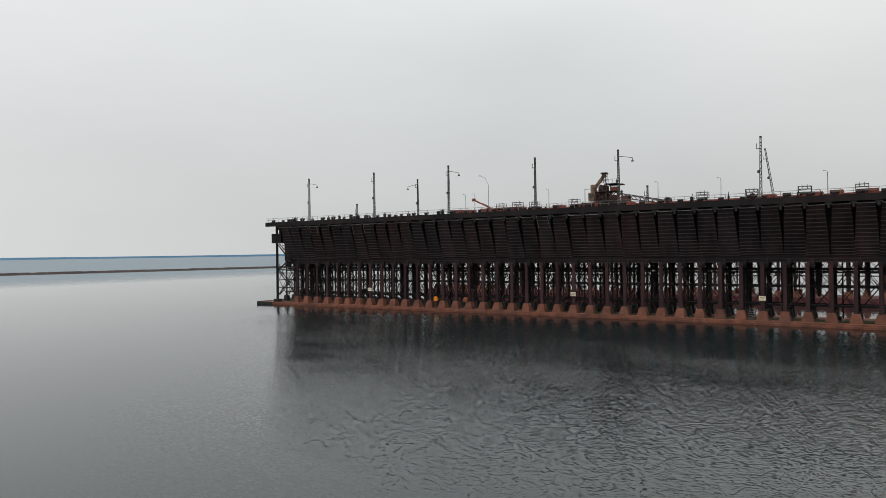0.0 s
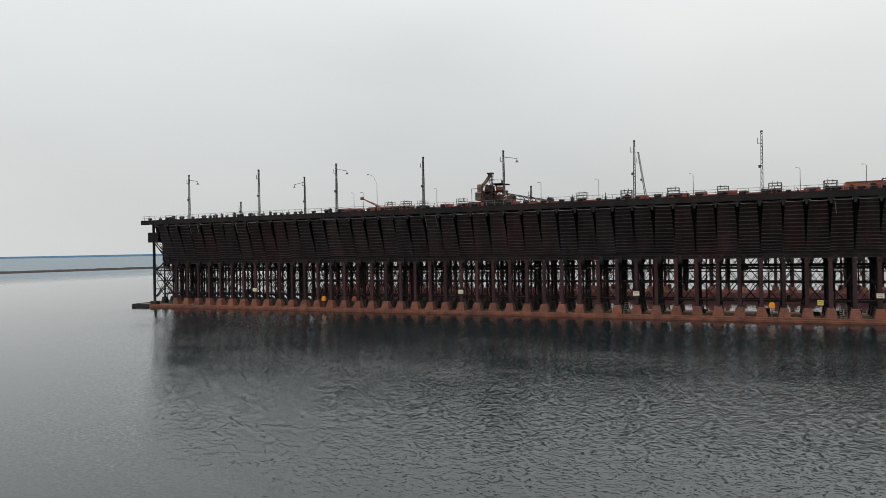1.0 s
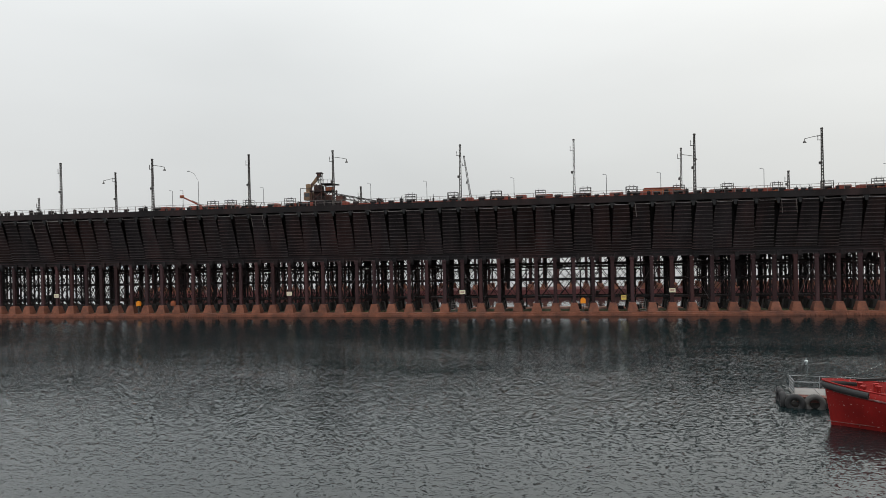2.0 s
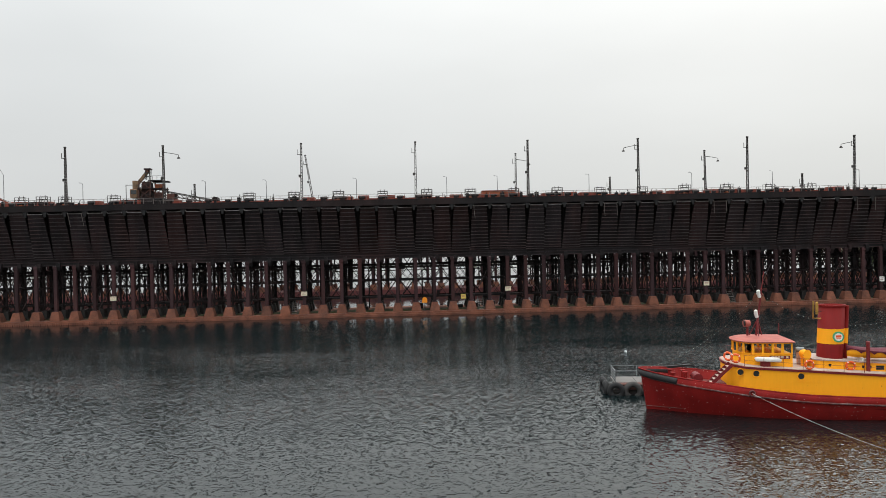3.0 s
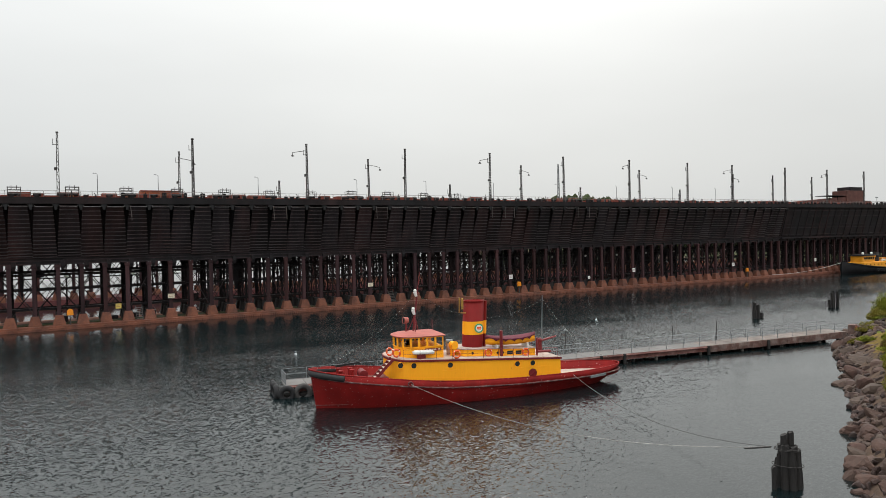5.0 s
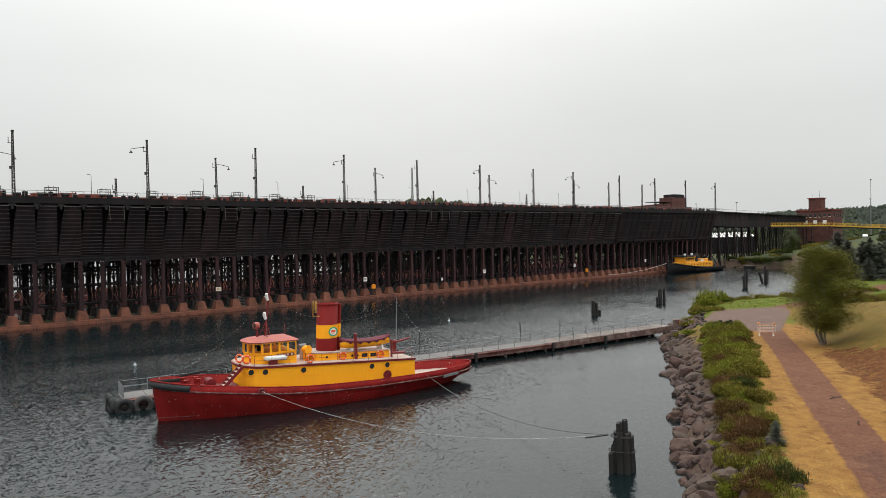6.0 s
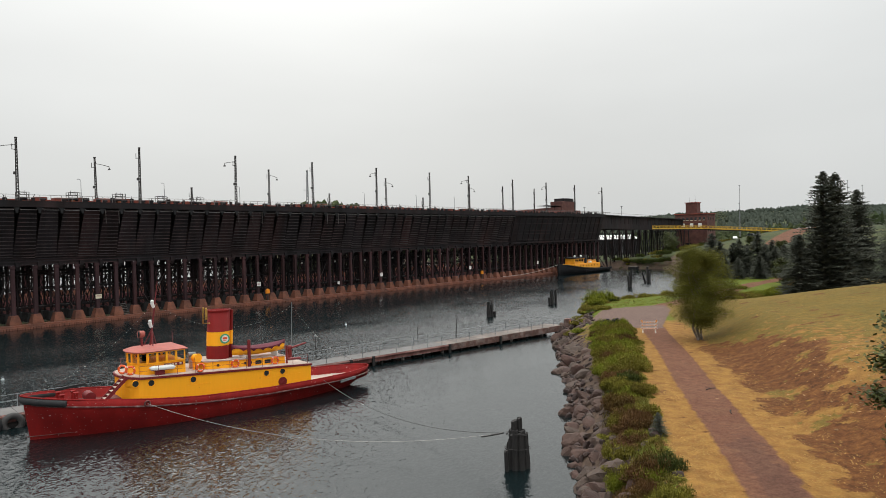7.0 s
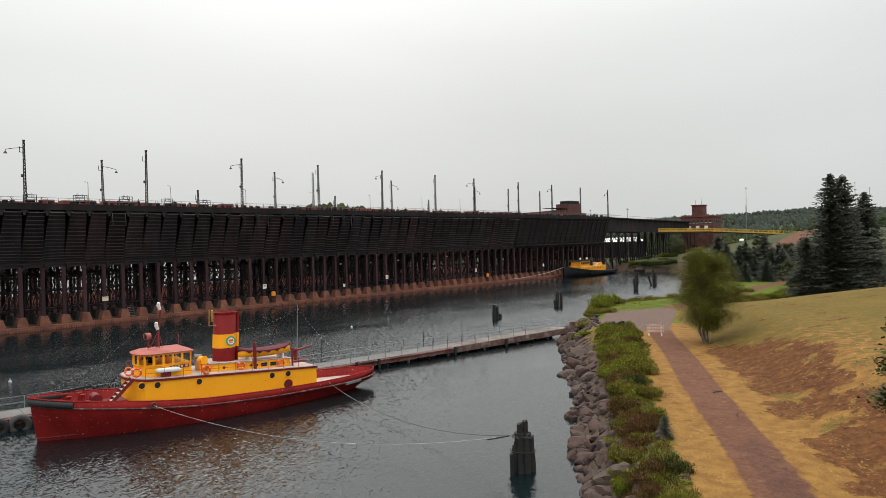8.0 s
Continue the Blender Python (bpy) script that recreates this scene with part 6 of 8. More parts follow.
    sl = part("searchlight", Geo().tube((8.75, 0, 6.98), (8.35, -0.1, 6.98), 0.26, 0.30, 14), M["roof_red"], t, "red drum searchlight")
    part("lens", Geo().tube((8.35, -0.1, 6.98), (8.32, -0.1, 6.98), 0.26, n=14), M["glass"], sl)
    part("yoke", Geo().tube((8.6, 0, 6.0), (8.6, 0, 6.7), 0.1, n=8), M["trim_red"], sl)
    part("antenna_post", Geo().tube((11.2, 0.6, 5.95), (11.2, 0.6, 6.9), 0.03, n=5), M["trim_red"], t)
    am = part("aftmast", Geo().tube((22.0, 0.5, top(22)), (22.2, 0.5, 8.5), 0.06, 0.035, 8), M["galv_dull"], t)
    for x0, y0, z0, x1, y1, z1, sag in ((9.58, 0, 9.4, 0.6, 0, 3.4, 1.0), (9.58, 0, 9.4, 22.2, 0.5, 8.2, 2.0), (22.2, 0.5, 8.2, 29.4, 0.4, 2.1, 1.1)):
        g, bulbs = Geo(), Geo()
        pts = []
        for i in range(65):
            u = i / 64
            pts.append((x0 + (x1 - x0) * u, y0 + (y1 - y0) * u, z0 + (z1 - z0) * u - 4 * sag * u * (1 - u)))
        g.path(pts[::4], 0.010, 4)
        st = part("light_string", g, M["black_rubber"], t)
        for p in pts[1:-1:2]:
            bulbs.ball((p[0], p[1], p[2] - 0.03), 0.024, n=5, k=3)
        bl = part("bulbs", bulbs, M["bulb"], st)
        bl["kind"] = "stuff"
    part("stay_wire", Geo().path([(9.7, 0, 7.0), (14.2, -0.6, 8.0)], 0.012, 4), M["black_rubber"], t)
    part("stay_wire", Geo().path([(11.2, 0.6, 6.3), (14.2, 0.6, 7.4)], 0.012, 4), M["black_rubber"], t)
    for x, y, z, tilt in ((15.65, -1.72, 3.86, 0), (19.3, -1.72, 3.64, 0), (12.3, -2.72, 4.1, 0), (7.1, -2.15, 4.5, 0.5), (6.7, -1.45, 4.55, 0.9)):
        lbuoy = part("lifebuoy", Geo().torus((x, y, z), (tilt, 1, 0), 0.30, 0.085, 18, 8), M["life_orange"], t, "orange lifebuoy ring with white bands")
        for a in (0.6, 2.2, 3.8, 5.4):
            s = Vector((1, -tilt, 0)).normalized()
            p = Vector((x, y, z)) + (s * math.cos(a) + Vector((0, 0, 1)) * math.sin(a)) * 0.30
            part("band", Geo().ball(p, 0.090, n=8, k=5), M["white_paint"], lbuoy)
    part("stern_pad", Geo().beam((25.3, -2.78, 1.05), (27.2, -2.25, 1.1), 0.16, 0.22), M["galv"], t)
    part("hawse_port", Geo().torus((7.9, -3.50, 2.05), (0, 1, 0), 0.2, 0.06, 12, 6), M["scuffed"], t)


M["bulb"] = material("pale_bulb", (0.55, 0.53, 0.48), 0.3, 0, 0.1, 2, 9, 0)
M["deck_red"] = material("red_deck_paint", (0.13, 0.025, 0.02), 0.7, 0, 0.3, 0.8, 8, 0.2)
M["deck_pink"] = material("weathered_pale_deck", (0.42, 0.33, 0.28), 0.85, 0, 0.25, 0.8, 9, 0.3)
M["scuffed"] = material("scuffed_red_and_grey", (0.10, 0.026, 0.024), 0.75, 0, 0.5, 1.5, 6, 0.3, (0.30, 0.26, 0.24), 0.5, 1.6)
M["trim_red2"] = material("funnel_red_paint", (0.20, 0.012, 0.011), 0.6, 0, 0.18, 0.7, 8, 0.08, (0.16, 0.012, 0.012), 0.5, 0.6, streak=True, spec=0.15)
M["emblem_green"] = material("emblem_green", (0.06, 0.33, 0.16), 0.5, 0, 0.1, 2, 9, 0)
M["brass"] = material("brass", (0.48, 0.30, 0.08), 0.4, 0.7, 0.2, 2, 9, 0.05)
M["cover_maroon"] = material("maroon_canvas", (0.10, 0.010, 0.022), 0.8, 0, 0.2, 1, 10, 0.2)
build_tug()

# ---------------------------------------------------------------- the walkway pier
PIER = pose(39.0, -75.8, 0, 0, 0, -8.6)


M["wood_old"] = material("peeling_timber", (0.10, 0.050, 0.040), 0.85, 0, 0.4, 0.8, 7, 0.4, (0.30, 0.26, 0.23), 0.5, 0.9)


def build_pier():
    t = thing("walkway_pier", "long low floating walkway with galvanised railings", "pier", at=PIER)
    L1, L2 = 48.0, 70.0
    M["pier_deck"] = material("pale_pier_deck", (0.135, 0.128, 0.122), 0.8, 0, 0.2, 0.4, 6, 0.2)
    M["pier_red"] = material("rusty_red_beam", (0.13, 0.045, 0.036), 0.75, 0, 0.4, 0.5, 6, 0.3, (0.22, 0.16, 0.14), 0.5, 0.5)
    def up(x):
        return 0.18 * max(0.0, x - L1) / (L2 - L1)
    x = 0.0
    while x < L2 - 0.1:
        x2 = min(x + 2.0, L2)
        part("deck_panel", Geo().cbox(0.015, 1.985, 0.0, 2.8, 0.92, 1.05, 0.02), M["pier_deck"] if x < L1 else M["wood_grey"], t, m=shift(x, 0, up(x)) @ pose(0, 0, 0, 0, -math.degrees(math.atan2(up(x2) - up(x), 2.0)), 0))
        x = x2
    for y in (0.02, 2.58):
        part("side_beam", Geo().box(0.3, L1, y - 0.16 if y < 1 else y + 0.23, y - 0.03 if y < 1 else y + 0.36, 0.42, 1.03), M["pier_red"], t, "rust red steel side beam")
        part("side_beam", Geo().loft([[(x, y - 0.16 if y < 1 else y + 0.23, 0.30 + 0.7 * up(x)), (x, y - 0.03 if y < 1 else y + 0.36, 0.30 + 0.7 * up(x)), (x, y - 0.03 if y < 1 else y + 0.36, 1.03 + up(x)), (x, y - 0.16 if y < 1 else y + 0.23, 1.03 + up(x))] for x in (L1 + 0.02, L2)], smooth=False, caps=True), M["wood_old"], t, "peeling weathered timber side beam")
        part("pipe", Geo().tube((0.3, y - 0.28 if y < 1 else y + 0.5, 0.9), (L1, y - 0.28 if y < 1 else y + 0.5, 0.9), 0.10, n=8), M["pier_red"], t)
    for i, x in enumerate(np.arange(4, L2, 3.1)):
        for y in (0.35, 2.4):
            part("support_post", Geo().tube((x, y, -3), (x, y, 0.9), 0.17, n=9), M["wood_dark"] if i % 2 else M["wood_grey"], t)
    for x in (21, 33.5, 36.5, 48, 57):
        part("bracket", Geo().box(x - 0.15, x + 0.15, -0.46, -0.26, 0.05, 1.1), M["wood_dark"], t)
    for y in (0.08, 2.72):
        for x in np.arange(0.1, L2, 2.35):
            part("rail_post", Geo().box(x - 0.025, x + 0.025, y - 0.025, y + 0.025, 1.05 + up(x), 2.12 + up(x)), M["galv"], t)
        for zz in (1.55, 2.1):
            part("rail", Geo().path([(0.1, y, zz), (L1, y, zz), (L2, y, zz + 0.18)], 0.019, 6), M["galv"], t)
    for zz in (1.3, 1.55, 1.82, 2.1):
        part("end_rail", Geo().tube((0.1, 0.08, zz), (0.1, 2.72, zz), 0.03, n=6), M["galv"], t)
    for i in range(8):
        part("end_picket", Geo().box(0.08, 0.12, 0.3 + 0.32 * i, 0.33 + 0.32 * i, 1.05, 2.1), M["galv"], t)
    part("end_float", Geo().cbox(-0.5, 3.6, -0.3, 3.1, -0.6, 0.40, 0.15), M["wood_dark"], t)
    for x, h in ((31.0, 2.6), (45.5, 2.2), (52.0, 2.2)):
        lamp = part("lamp_post", Geo().tube((x, 2.75, 1.05 + up(x)), (x, 2.75, 1.05 + h + up(x)), 0.045, n=6), M["mast_steel"], t)
        if x == 31.0:
            part("lamp_globe", Geo().ball((x, 2.75, 1.05 + h + 0.08), 0.14, 0.14, 0.11), M["galv"], lamp)
    for x in (20.5, 27.5):
        part("cleat", Geo().cbox(x, x + 0.5, 2.2, 2.5, 1.05, 1.4, 0.05), M["galv_dull"], t)
    for i, (x, y, ax, r) in enumerate(((1.55, -0.48, (0, 1, 0), 0.62), (-0.72, 0.5, (1, 0, 0), 0.55), (-0.72, 1.7, (1, 0.1, 0), 0.55), (-0.72, 2.8, (1, -0.1, 0), 0.52), (0.1, -0.48, (0.15, 1, 0), 0.55))):
        tagged(single("tyre_fender", Geo().torus((x, y, 0.35), ax, r, 0.25, 22, 10), M["black_rubber"] if i else M["tyre_grey"], "worn tyre fender hung on the pier end", "tyre", "tyre fenders", m=PIER))


M["tyre_grey"] = material("sunbleached_tyre", (0.055, 0.052, 0.05), 0.85, 0, 0.3, 2.0, 10, 0.3)
build_pier()


# ---------------------------------------------------------------- timber pilings in the slip
def piling(name, label, x, y, logs, seed, wire=False):
    rnd = random.Random(seed)
    t = thing(name, label, "piling", at=pose(x, y, 0))
    for dx, dy, h, r, lx, ly in logs:
        g = Geo()
        rings = []
        n = 9
        for j in range(7):
            u = j / 6
            z = -2.5 + (h + 2.5) * u
            rr = r * (1 - 0.12 * u) * (1 + 0.06 * rnd.uniform(-1, 1))
            rings.append([(dx + lx * u + rr * (1 + 0.12 * rnd.uniform(-1, 1)) * math.cos(2 * math.pi * i / n), dy + ly * u + rr * (1 + 0.12 * rnd.uniform(-1, 1)) * math.sin(2 * math.pi * i / n), z + (rnd.uniform(-0.12, 0.05) if j == 6 else 0)) for i in range(n)])
        part("log", g.loft(rings, smooth=False, caps=True), M["wood_dark"], t)
    if wire:
        for zz, rr in ((2.02, 0.66), (2.09, 0.65), (1.2, 0.80)):
            part("wire_wrap", Geo().torus((0, 0, zz), (0.08, 0.04, 1), rr, 0.022, 22, 6), M["wire"], t)
    return t


M["wire"] = material("wire_rope", (0.045, 0.042, 0.04), 0.6, 0.4, 0.2, 3, 20, 0.2)
dolphin_logs = []
rnd = random.Random(3)
for i in range(9):
    a = 2 * math.pi * i / 9
    dolphin_logs.append((0.76 * math.cos(a), 0.76 * math.sin(a), rnd.uniform(1.55, 2.4), rnd.uniform(0.19, 0.24), -0.30 * math.cos(a), -0.30 * math.sin(a)))
dolphin_logs += [(-0.2, 0.1, 2.90, 0.19, 0.0, 0), (0.18, -0.05, 2.98, 0.2, 0.02, 0), (0, 0.3, 2.3, 0.3, 0, 0), (0, -0.3, 2.3, 0.3, 0, 0), (-0.95, 0.1, 1.25, 0.14, -0.12, 0)]
piling("mooring_dolphin", "cluster of black timber piles bound with wire rope", 55.75, -113.95, dolphin_logs, 5, True)
piling("old_piling", "short stub of rotten timber piles in the water", 120.9, -64.2, [(-0.35, 0, 2.7, 0.4, 0, 0), (0.3, 0.2, 2.2, 0.4, 0, 0), (0.5, -0.3, 0.9, 0.4, 0.4, 0), (0, -0.3, 2.3, 0.4, 0, 0)], 6)
piling("old_piling", "ragged cluster of old timber piles in the water", 145.5, -62.5, [(-0.7, 0, 2.9, 0.3, -0.3, 0), (-0.1, 0.2, 3.0, 0.3, 0, 0), (0.5, -0.1, 2.8, 0.3, 0.2, 0), (0.9, 0.2, 2.2, 0.28, 0.4, 0), (-1.0, 0.2, 1.5, 0.3, -0.4, 0)], 7)
piling("old_piling", "leaning broken timber piles standing in shallow water", 194.5, -56.5, [(-0.5, 0, 3.0, 0.4, -0.3, 0), (0, 0, 4.6, 0.36, 1.7, 0.2), (0.5, 0.2, 3.0, 0.3, 0.6, 0), (-0.2, 0.3, 3.9, 0.26, 0.9, 0)], 8)
piling("old_piling", "broken timber pile cluster with a slanting log", 212.5, -53.7, [(0.3, 0, 3.4, 0.45, 0, 0), (0.9, 0.1, 3.7, 0.42, 0.1, 0), (-0.2, 0, 3.0, 0.3, -2.6, 0.5), (0.6, 0.5, 4.6, 0.32, 0.2, 0)], 9)


def rope(p, q, sag, r, mat, label, n=40):
    p, q = Vector(p), Vector(q)
    pts = []
    for i in range(n + 1):
        u = i / n
        z = p.z + (q.z - p.z) * u - 4 * sag * u * (1 - u)
        a = p.lerp(q, u)
        pts.append((a.x, a.y, max(z, 0.04)))
    single("mooring_line", Geo().path(pts, r, 6), M[mat], label, "mooring line", "mooring lines of the tug")


tw = lambda x, y, z: tuple(TUG @ Vector((x, y, z)))
mid1, mid2 = (55.25, -113.3, 2.1), (55.15, -113.4, 2.15)
rope(tw(7.9, -3.55, 2.05), mid1, 1.5, 0.013, "rope", "pale sagging mooring rope from the tug to the dolphin")
rope(tw(23.4, -2.9, 1.5), mid2, 1.3, 0.014, "wire", "thin dark mooring wire from the stern to the dolphin")
sa = tw(23.4, -2.9, 1.5)
rope(sa, tuple(Vector(sa).lerp(Vector(mid2), 0.3) - Vector((0, 0, 1.092))), 0.117 + 0.02, 0.017, "rope", "pale rope tail at the stern of the tug")
g = Geo().path([mid1, (54.7, -112.7, 1.98), (54.3, -112.3, 1.92)], 0.05, 7)
single("rope_splice", g, M["wire"], "dark frayed splice on the mooring rope", "rope splice")
M["buoy_white"] = material("weathered_buoy", (0.42, 0.44, 0.45), 0.6, 0, 0.25, 2, 9, 0.1)
for x, y in ((47.2, -53.0), (99.7, -49.6)):
    t = thing("mooring_buoy", "small white mooring buoy floating in the slip", "buoy", "mooring buoys", at=pose(x, y, 0))
    part("float", Geo().ball((0, 0, 0.06), 0.19, 0.19, 0.16), M["buoy_white"], t)
    part("eye", Geo().torus((0, 0, 0.32), (0, 1, 0), 0.08, 0.03, 10, 5), M["galv_dull"], t)


def build_workboat():
    """The black-hulled yellow tug moored under the far end of the dock."""
    t = thing("workboat", "black-hulled tug with bright orange-yellow deckhouse", "tugboat", at=pose(241.0, -6.9, 0, 0, 0, 0))
    rz = lut([(0, 4.0), (8, 2.6), (18, 1.8), (30, 1.5), (38, 1.6)])
    br = lut([(0, 0.2), (2, 1.8), (6, 3.6), (12, 4.2), (30, 4.1), (36, 3.2), (38, 1.6)])
    rings = []
    for x in (0, 1, 2, 4, 6, 9, 12, 18, 24, 30, 33, 36, 38):
        b2, z = br(x), rz(x)
        h = [(0.1, -1), (b2 * 0.75, 0), (b2, z), (b2 - 0.15, z), (b2 - 0.2 if b2 > 0.4 else 0.1, z - 0.6)]
        rings.append([(x, -a, c) for a, c in h] + [(x, a, c) for a, c in reversed(h)])
    part("hull", Geo().loft(rings, smooth=True, caps=True), M["black_hull"], t)
    part("deck", Geo().box(7, 36, -3.2, 3.2, 0.9, 1.25), M["wood_dark"], t)
    a = part("deckhouse", Geo().cbox(8.0, 27.5, -2.7, 2.7, 1.25, 3.6, 0.15), M["boat_yellow"], t)
    for x in np.arange(9.5, 27, 2.2):
        part("porthole", Geo().tube((x, -2.66, 2.7), (x, -2.74, 2.7), 0.24, n=12), M["glass"], a)
    p = part("pilothouse", Geo().cbox(8.6, 15.5, -2.1, 2.1, 3.6, 5.6, 0.2), M["boat_yellow"], t)
    for i in range(5):
        part("window", Geo().box(9.1 + i * 1.25, 10.0 + i * 1.25, -2.15, -2.08, 4.5, 5.2), M["glass"], p)
    part("pilothouse_roof", Geo().cbox(8.2, 15.9, -2.5, 2.5, 5.6, 5.95, 0.08), M["black_rubber"], p)
    for x in (9.4, 14.2):
        part("deck_light", Geo().ball((x, -1.6, 6.4), 0.45, n=8, k=5).tube((x, -1.6, 5.9), (x, -1.6, 6.4), 0.1, n=6), M["white_paint"], p)
    for x in (16.6, 18.4, 24.0):
        part("ventilator", Geo().tube((x, -1.2, 3.6), (x, -1.2, 5.2), 0.25, n=8).ball((x, -1.3, 5.4), 0.5, n=8, k=5), M["boat_yellow"] if x < 18 else M["black_rubber"], t)
    part("liferaft", Geo().tube((19.6, -2.0, 4.0), (21.4, -2.0, 4.0), 0.42, n=10), M["white_paint"], t)
    part("rail", Geo().path([(8.0, -2.72, 4.35), (27.4, -2.72, 4.35)], 0.05, 5), M["mast_steel"], t)
    part("funnel", Geo().tube((20, 0, 3.6), (20.2, 0, 6.6), 0.9, 0.85, 14), M["mast_steel"], t)
    part("mast", Geo().tube((13.5, 0, 6.2), (13.5, 0, 11.5), 0.1, 0.06, 7), M["mast_steel"], t)
    part("mast", Geo().tube((18.0, 0, 3.6), (18.0, 0, 12.0), 0.1, 0.05, 7), M["mast_steel"], t)
    part("engine_casing", Geo().cbox(22.5, 26.5, -1.5, 1.5, 3.6, 4.6, 0.1), M["boat_yellow"], t)
    part("bulwark_line", Geo().path([(x, -br(x) - 0.05, rz(x) - 0.1) for x in (2, 6, 12, 20, 30, 36)], 0.16, 6), M["wood_dark"], t)
    for x in np.arange(13, 36, 1.7):
        part("tyre", Geo().torus((x, -br(x) - 0.15, 1.05), (0, 1, 0), 0.4, 0.16, 12, 6), M["black_rubber"], t)


M["black_hull"] = material("black_hull_paint", (0.010, 0.010, 0.011), 0.7, 0, 0.3, 1, 6, 0.1, spec=0.1)
M["boat_yellow"] = material("workboat_yellow", (0.78, 0.33, 0.02), 0.5, 0, 0.12, 0.5, 6, 0.05)
build_workboat()
rope((241.5, -7, 3.8), (214, -1.5, 0.9), 0.8, 0.07, "rope", "mooring rope from the workboat to the dock sill")
t = thing("raft", "low dark floating work raft beside the viaduct", "raft", at=pose(288, -14, 0))
part("float", Geo().cbox(0, 12, -2, 2, -0.4, 0.8, 0.1), M["wood_dark"], t)
part("deck", Geo().box(-0.1, 12.1, -2.1, 2.1, 0.81, 0.95), M["wood_grey"], t)
# ---------------------------------------------------------------- shore boulders
def boulder_mesh(seed):
    rnd = random.Random(seed)
    bm = bmesh.new()
    bmesh.ops.create_icosphere(bm, subdivisions=3, radius=1.0)
    planes = []
    for _ in range(13):
        n = Vector((rnd.gauss(0, 1), rnd.gauss(0, 1), rnd.gauss(0, 1))).normalized()
        planes.append((n, rnd.uniform(0.44, 0.76)))
    for v in bm.verts:
        f = 1.0
        for n, d in planes:
            c = v.co.dot(n)
            if c > d:
                f = min(f, d / c)
        v.co *= f
        v.co += 0.018 * Vector((rnd.uniform(-1, 1), rnd.uniform(-1, 1), rnd.uniform(-1, 1)))
    me = bpy.data.meshes.new("boulder")
    bm.to_mesh(me)
    bm.free()
    me.materials.append(M["rock"])
    return me


# small stones coloured dark to carry the shade of gaps between boulders
M["rubble"] = material("gap_shaded_stone", (0.036, 0.022, 0.019), 0.9, 0, 0.35, 0.9, 6, 0.5, (0.11, 0.08, 0.07), 0.6, 0.5, island=0.45)
boulders = [boulder_mesh(i) for i in range(12)]


def build_rocks():
    rnd = random.Random(8)
    line = [Vector(p) for p in ((30, -133.5), (44, -125), (53.4, -119.3), (57.3, -116.7), (63.4, -112.9), (70.5, -108.8), (78, -104.1), (88.2, -97.7), (97, -91.5), (105, -87.5), (109.5, -84.6), (115, -82.4))]
    seg = [(a, b2, (b2 - a).length) for a, b2 in zip(line, line[1:])]
    total = sum(s[2] for s in seg)

    def put(s, d, r, lift=0.0):
        for a, b2, ln in seg:
            if s <= ln:
                break
            s -= ln
        t = (b2 - a).normalized()
        side = Vector((t.y, -t.x))
        p = a + t * s + side * (d + 0.75)
        if path_uv(p.x, p.y)[1] > -5.2:
            return
        z = max(-0.25, 0.15 + 0.50 * d) + lift
        m = shift(p.x, p.y, z) @ Euler((rnd.uniform(-0.5, 0.5), rnd.uniform(-0.5, 0.5), rnd.uniform(0, 6.3))).to_matrix().to_4x4() @ Matrix.Diagonal((r * rnd.uniform(0.9, 1.5), r * rnd.uniform(0.75, 1.15), r * rnd.uniform(0.6, 0.95), 1))
        single("boulder", rnd.choice(boulders), None, rnd.choice(["angular reddish basalt boulder of the shore riprap"]), "boulder", "riprap boulders along the shore", m=m)
    s = 12.0
    while s < total - 0.5:
        for d in (-0.2, 1.0, 2.2, 3.3):
            put(s + rnd.uniform(-0.7, 0.7), d + rnd.uniform(-0.45, 0.45), min(1.3, 0.58 + 0.30 * rnd.expovariate(1.1)) * (1.0 if d < 3 else 0.8) * (1.15 if s < 40 else 0.95))
        s += rnd.uniform(0.95, 1.35)
    # smaller stones between the boulders
    base = [[v.co.copy() for v in me.vertices] for me in boulders]
    faces = [tuple(p.vertices) for p in boulders[0].polygons]
    g = Geo()
    for _ in range(900):
        q, d = rnd.uniform(12, total), rnd.uniform(-0.6, 4.2)
        for a, b2, ln in seg:
            if q <= ln:
                break
            q -= ln
        tt = (b2 - a).normalized()
        p = a + tt * q + Vector((tt.y, -tt.x)) * (d + 0.75)
        r = rnd.uniform(0.18, 0.42)
        m = shift(p.x, p.y, max(-0.1, 0.15 + 0.5 * d) + rnd.uniform(-0.1, 0.3)) @ Euler((rnd.uniform(0, 6), rnd.uniform(0, 6), rnd.uniform(0, 6))).to_matrix().to_4x4() @ Matrix.Diagonal((r * 1.3, r, r * 0.75, 1))
        g.add([m @ v for v in rnd.choice(base)], faces)
    single("rubble", g, M["rubble"], "smaller broken stones filling the shore riprap", "rubble", kind="stuff")


build_rocks()


# ---------------------------------------------------------------- plants
def leaf_quads(g, c, size, rnd, droop=0.3):
    """One small folded leaf or spray."""
    a = rnd.uniform(0, 6.283)
    d = Vector((math.cos(a), math.sin(a), rnd.uniform(-droop, droop))).normalized()
    s = d.cross(Vector((rnd.uniform(-0.6, 0.6), rnd.uniform(-0.6, 0.6), 1))).normalized()
    u, w = d * size, s * size * rnd.uniform(0.35, 0.55)
    c = Vector(c)
    g.add([c - u * 0.5, c + w, c + u * 0.6, c - w], [(0, 1, 2, 3)])


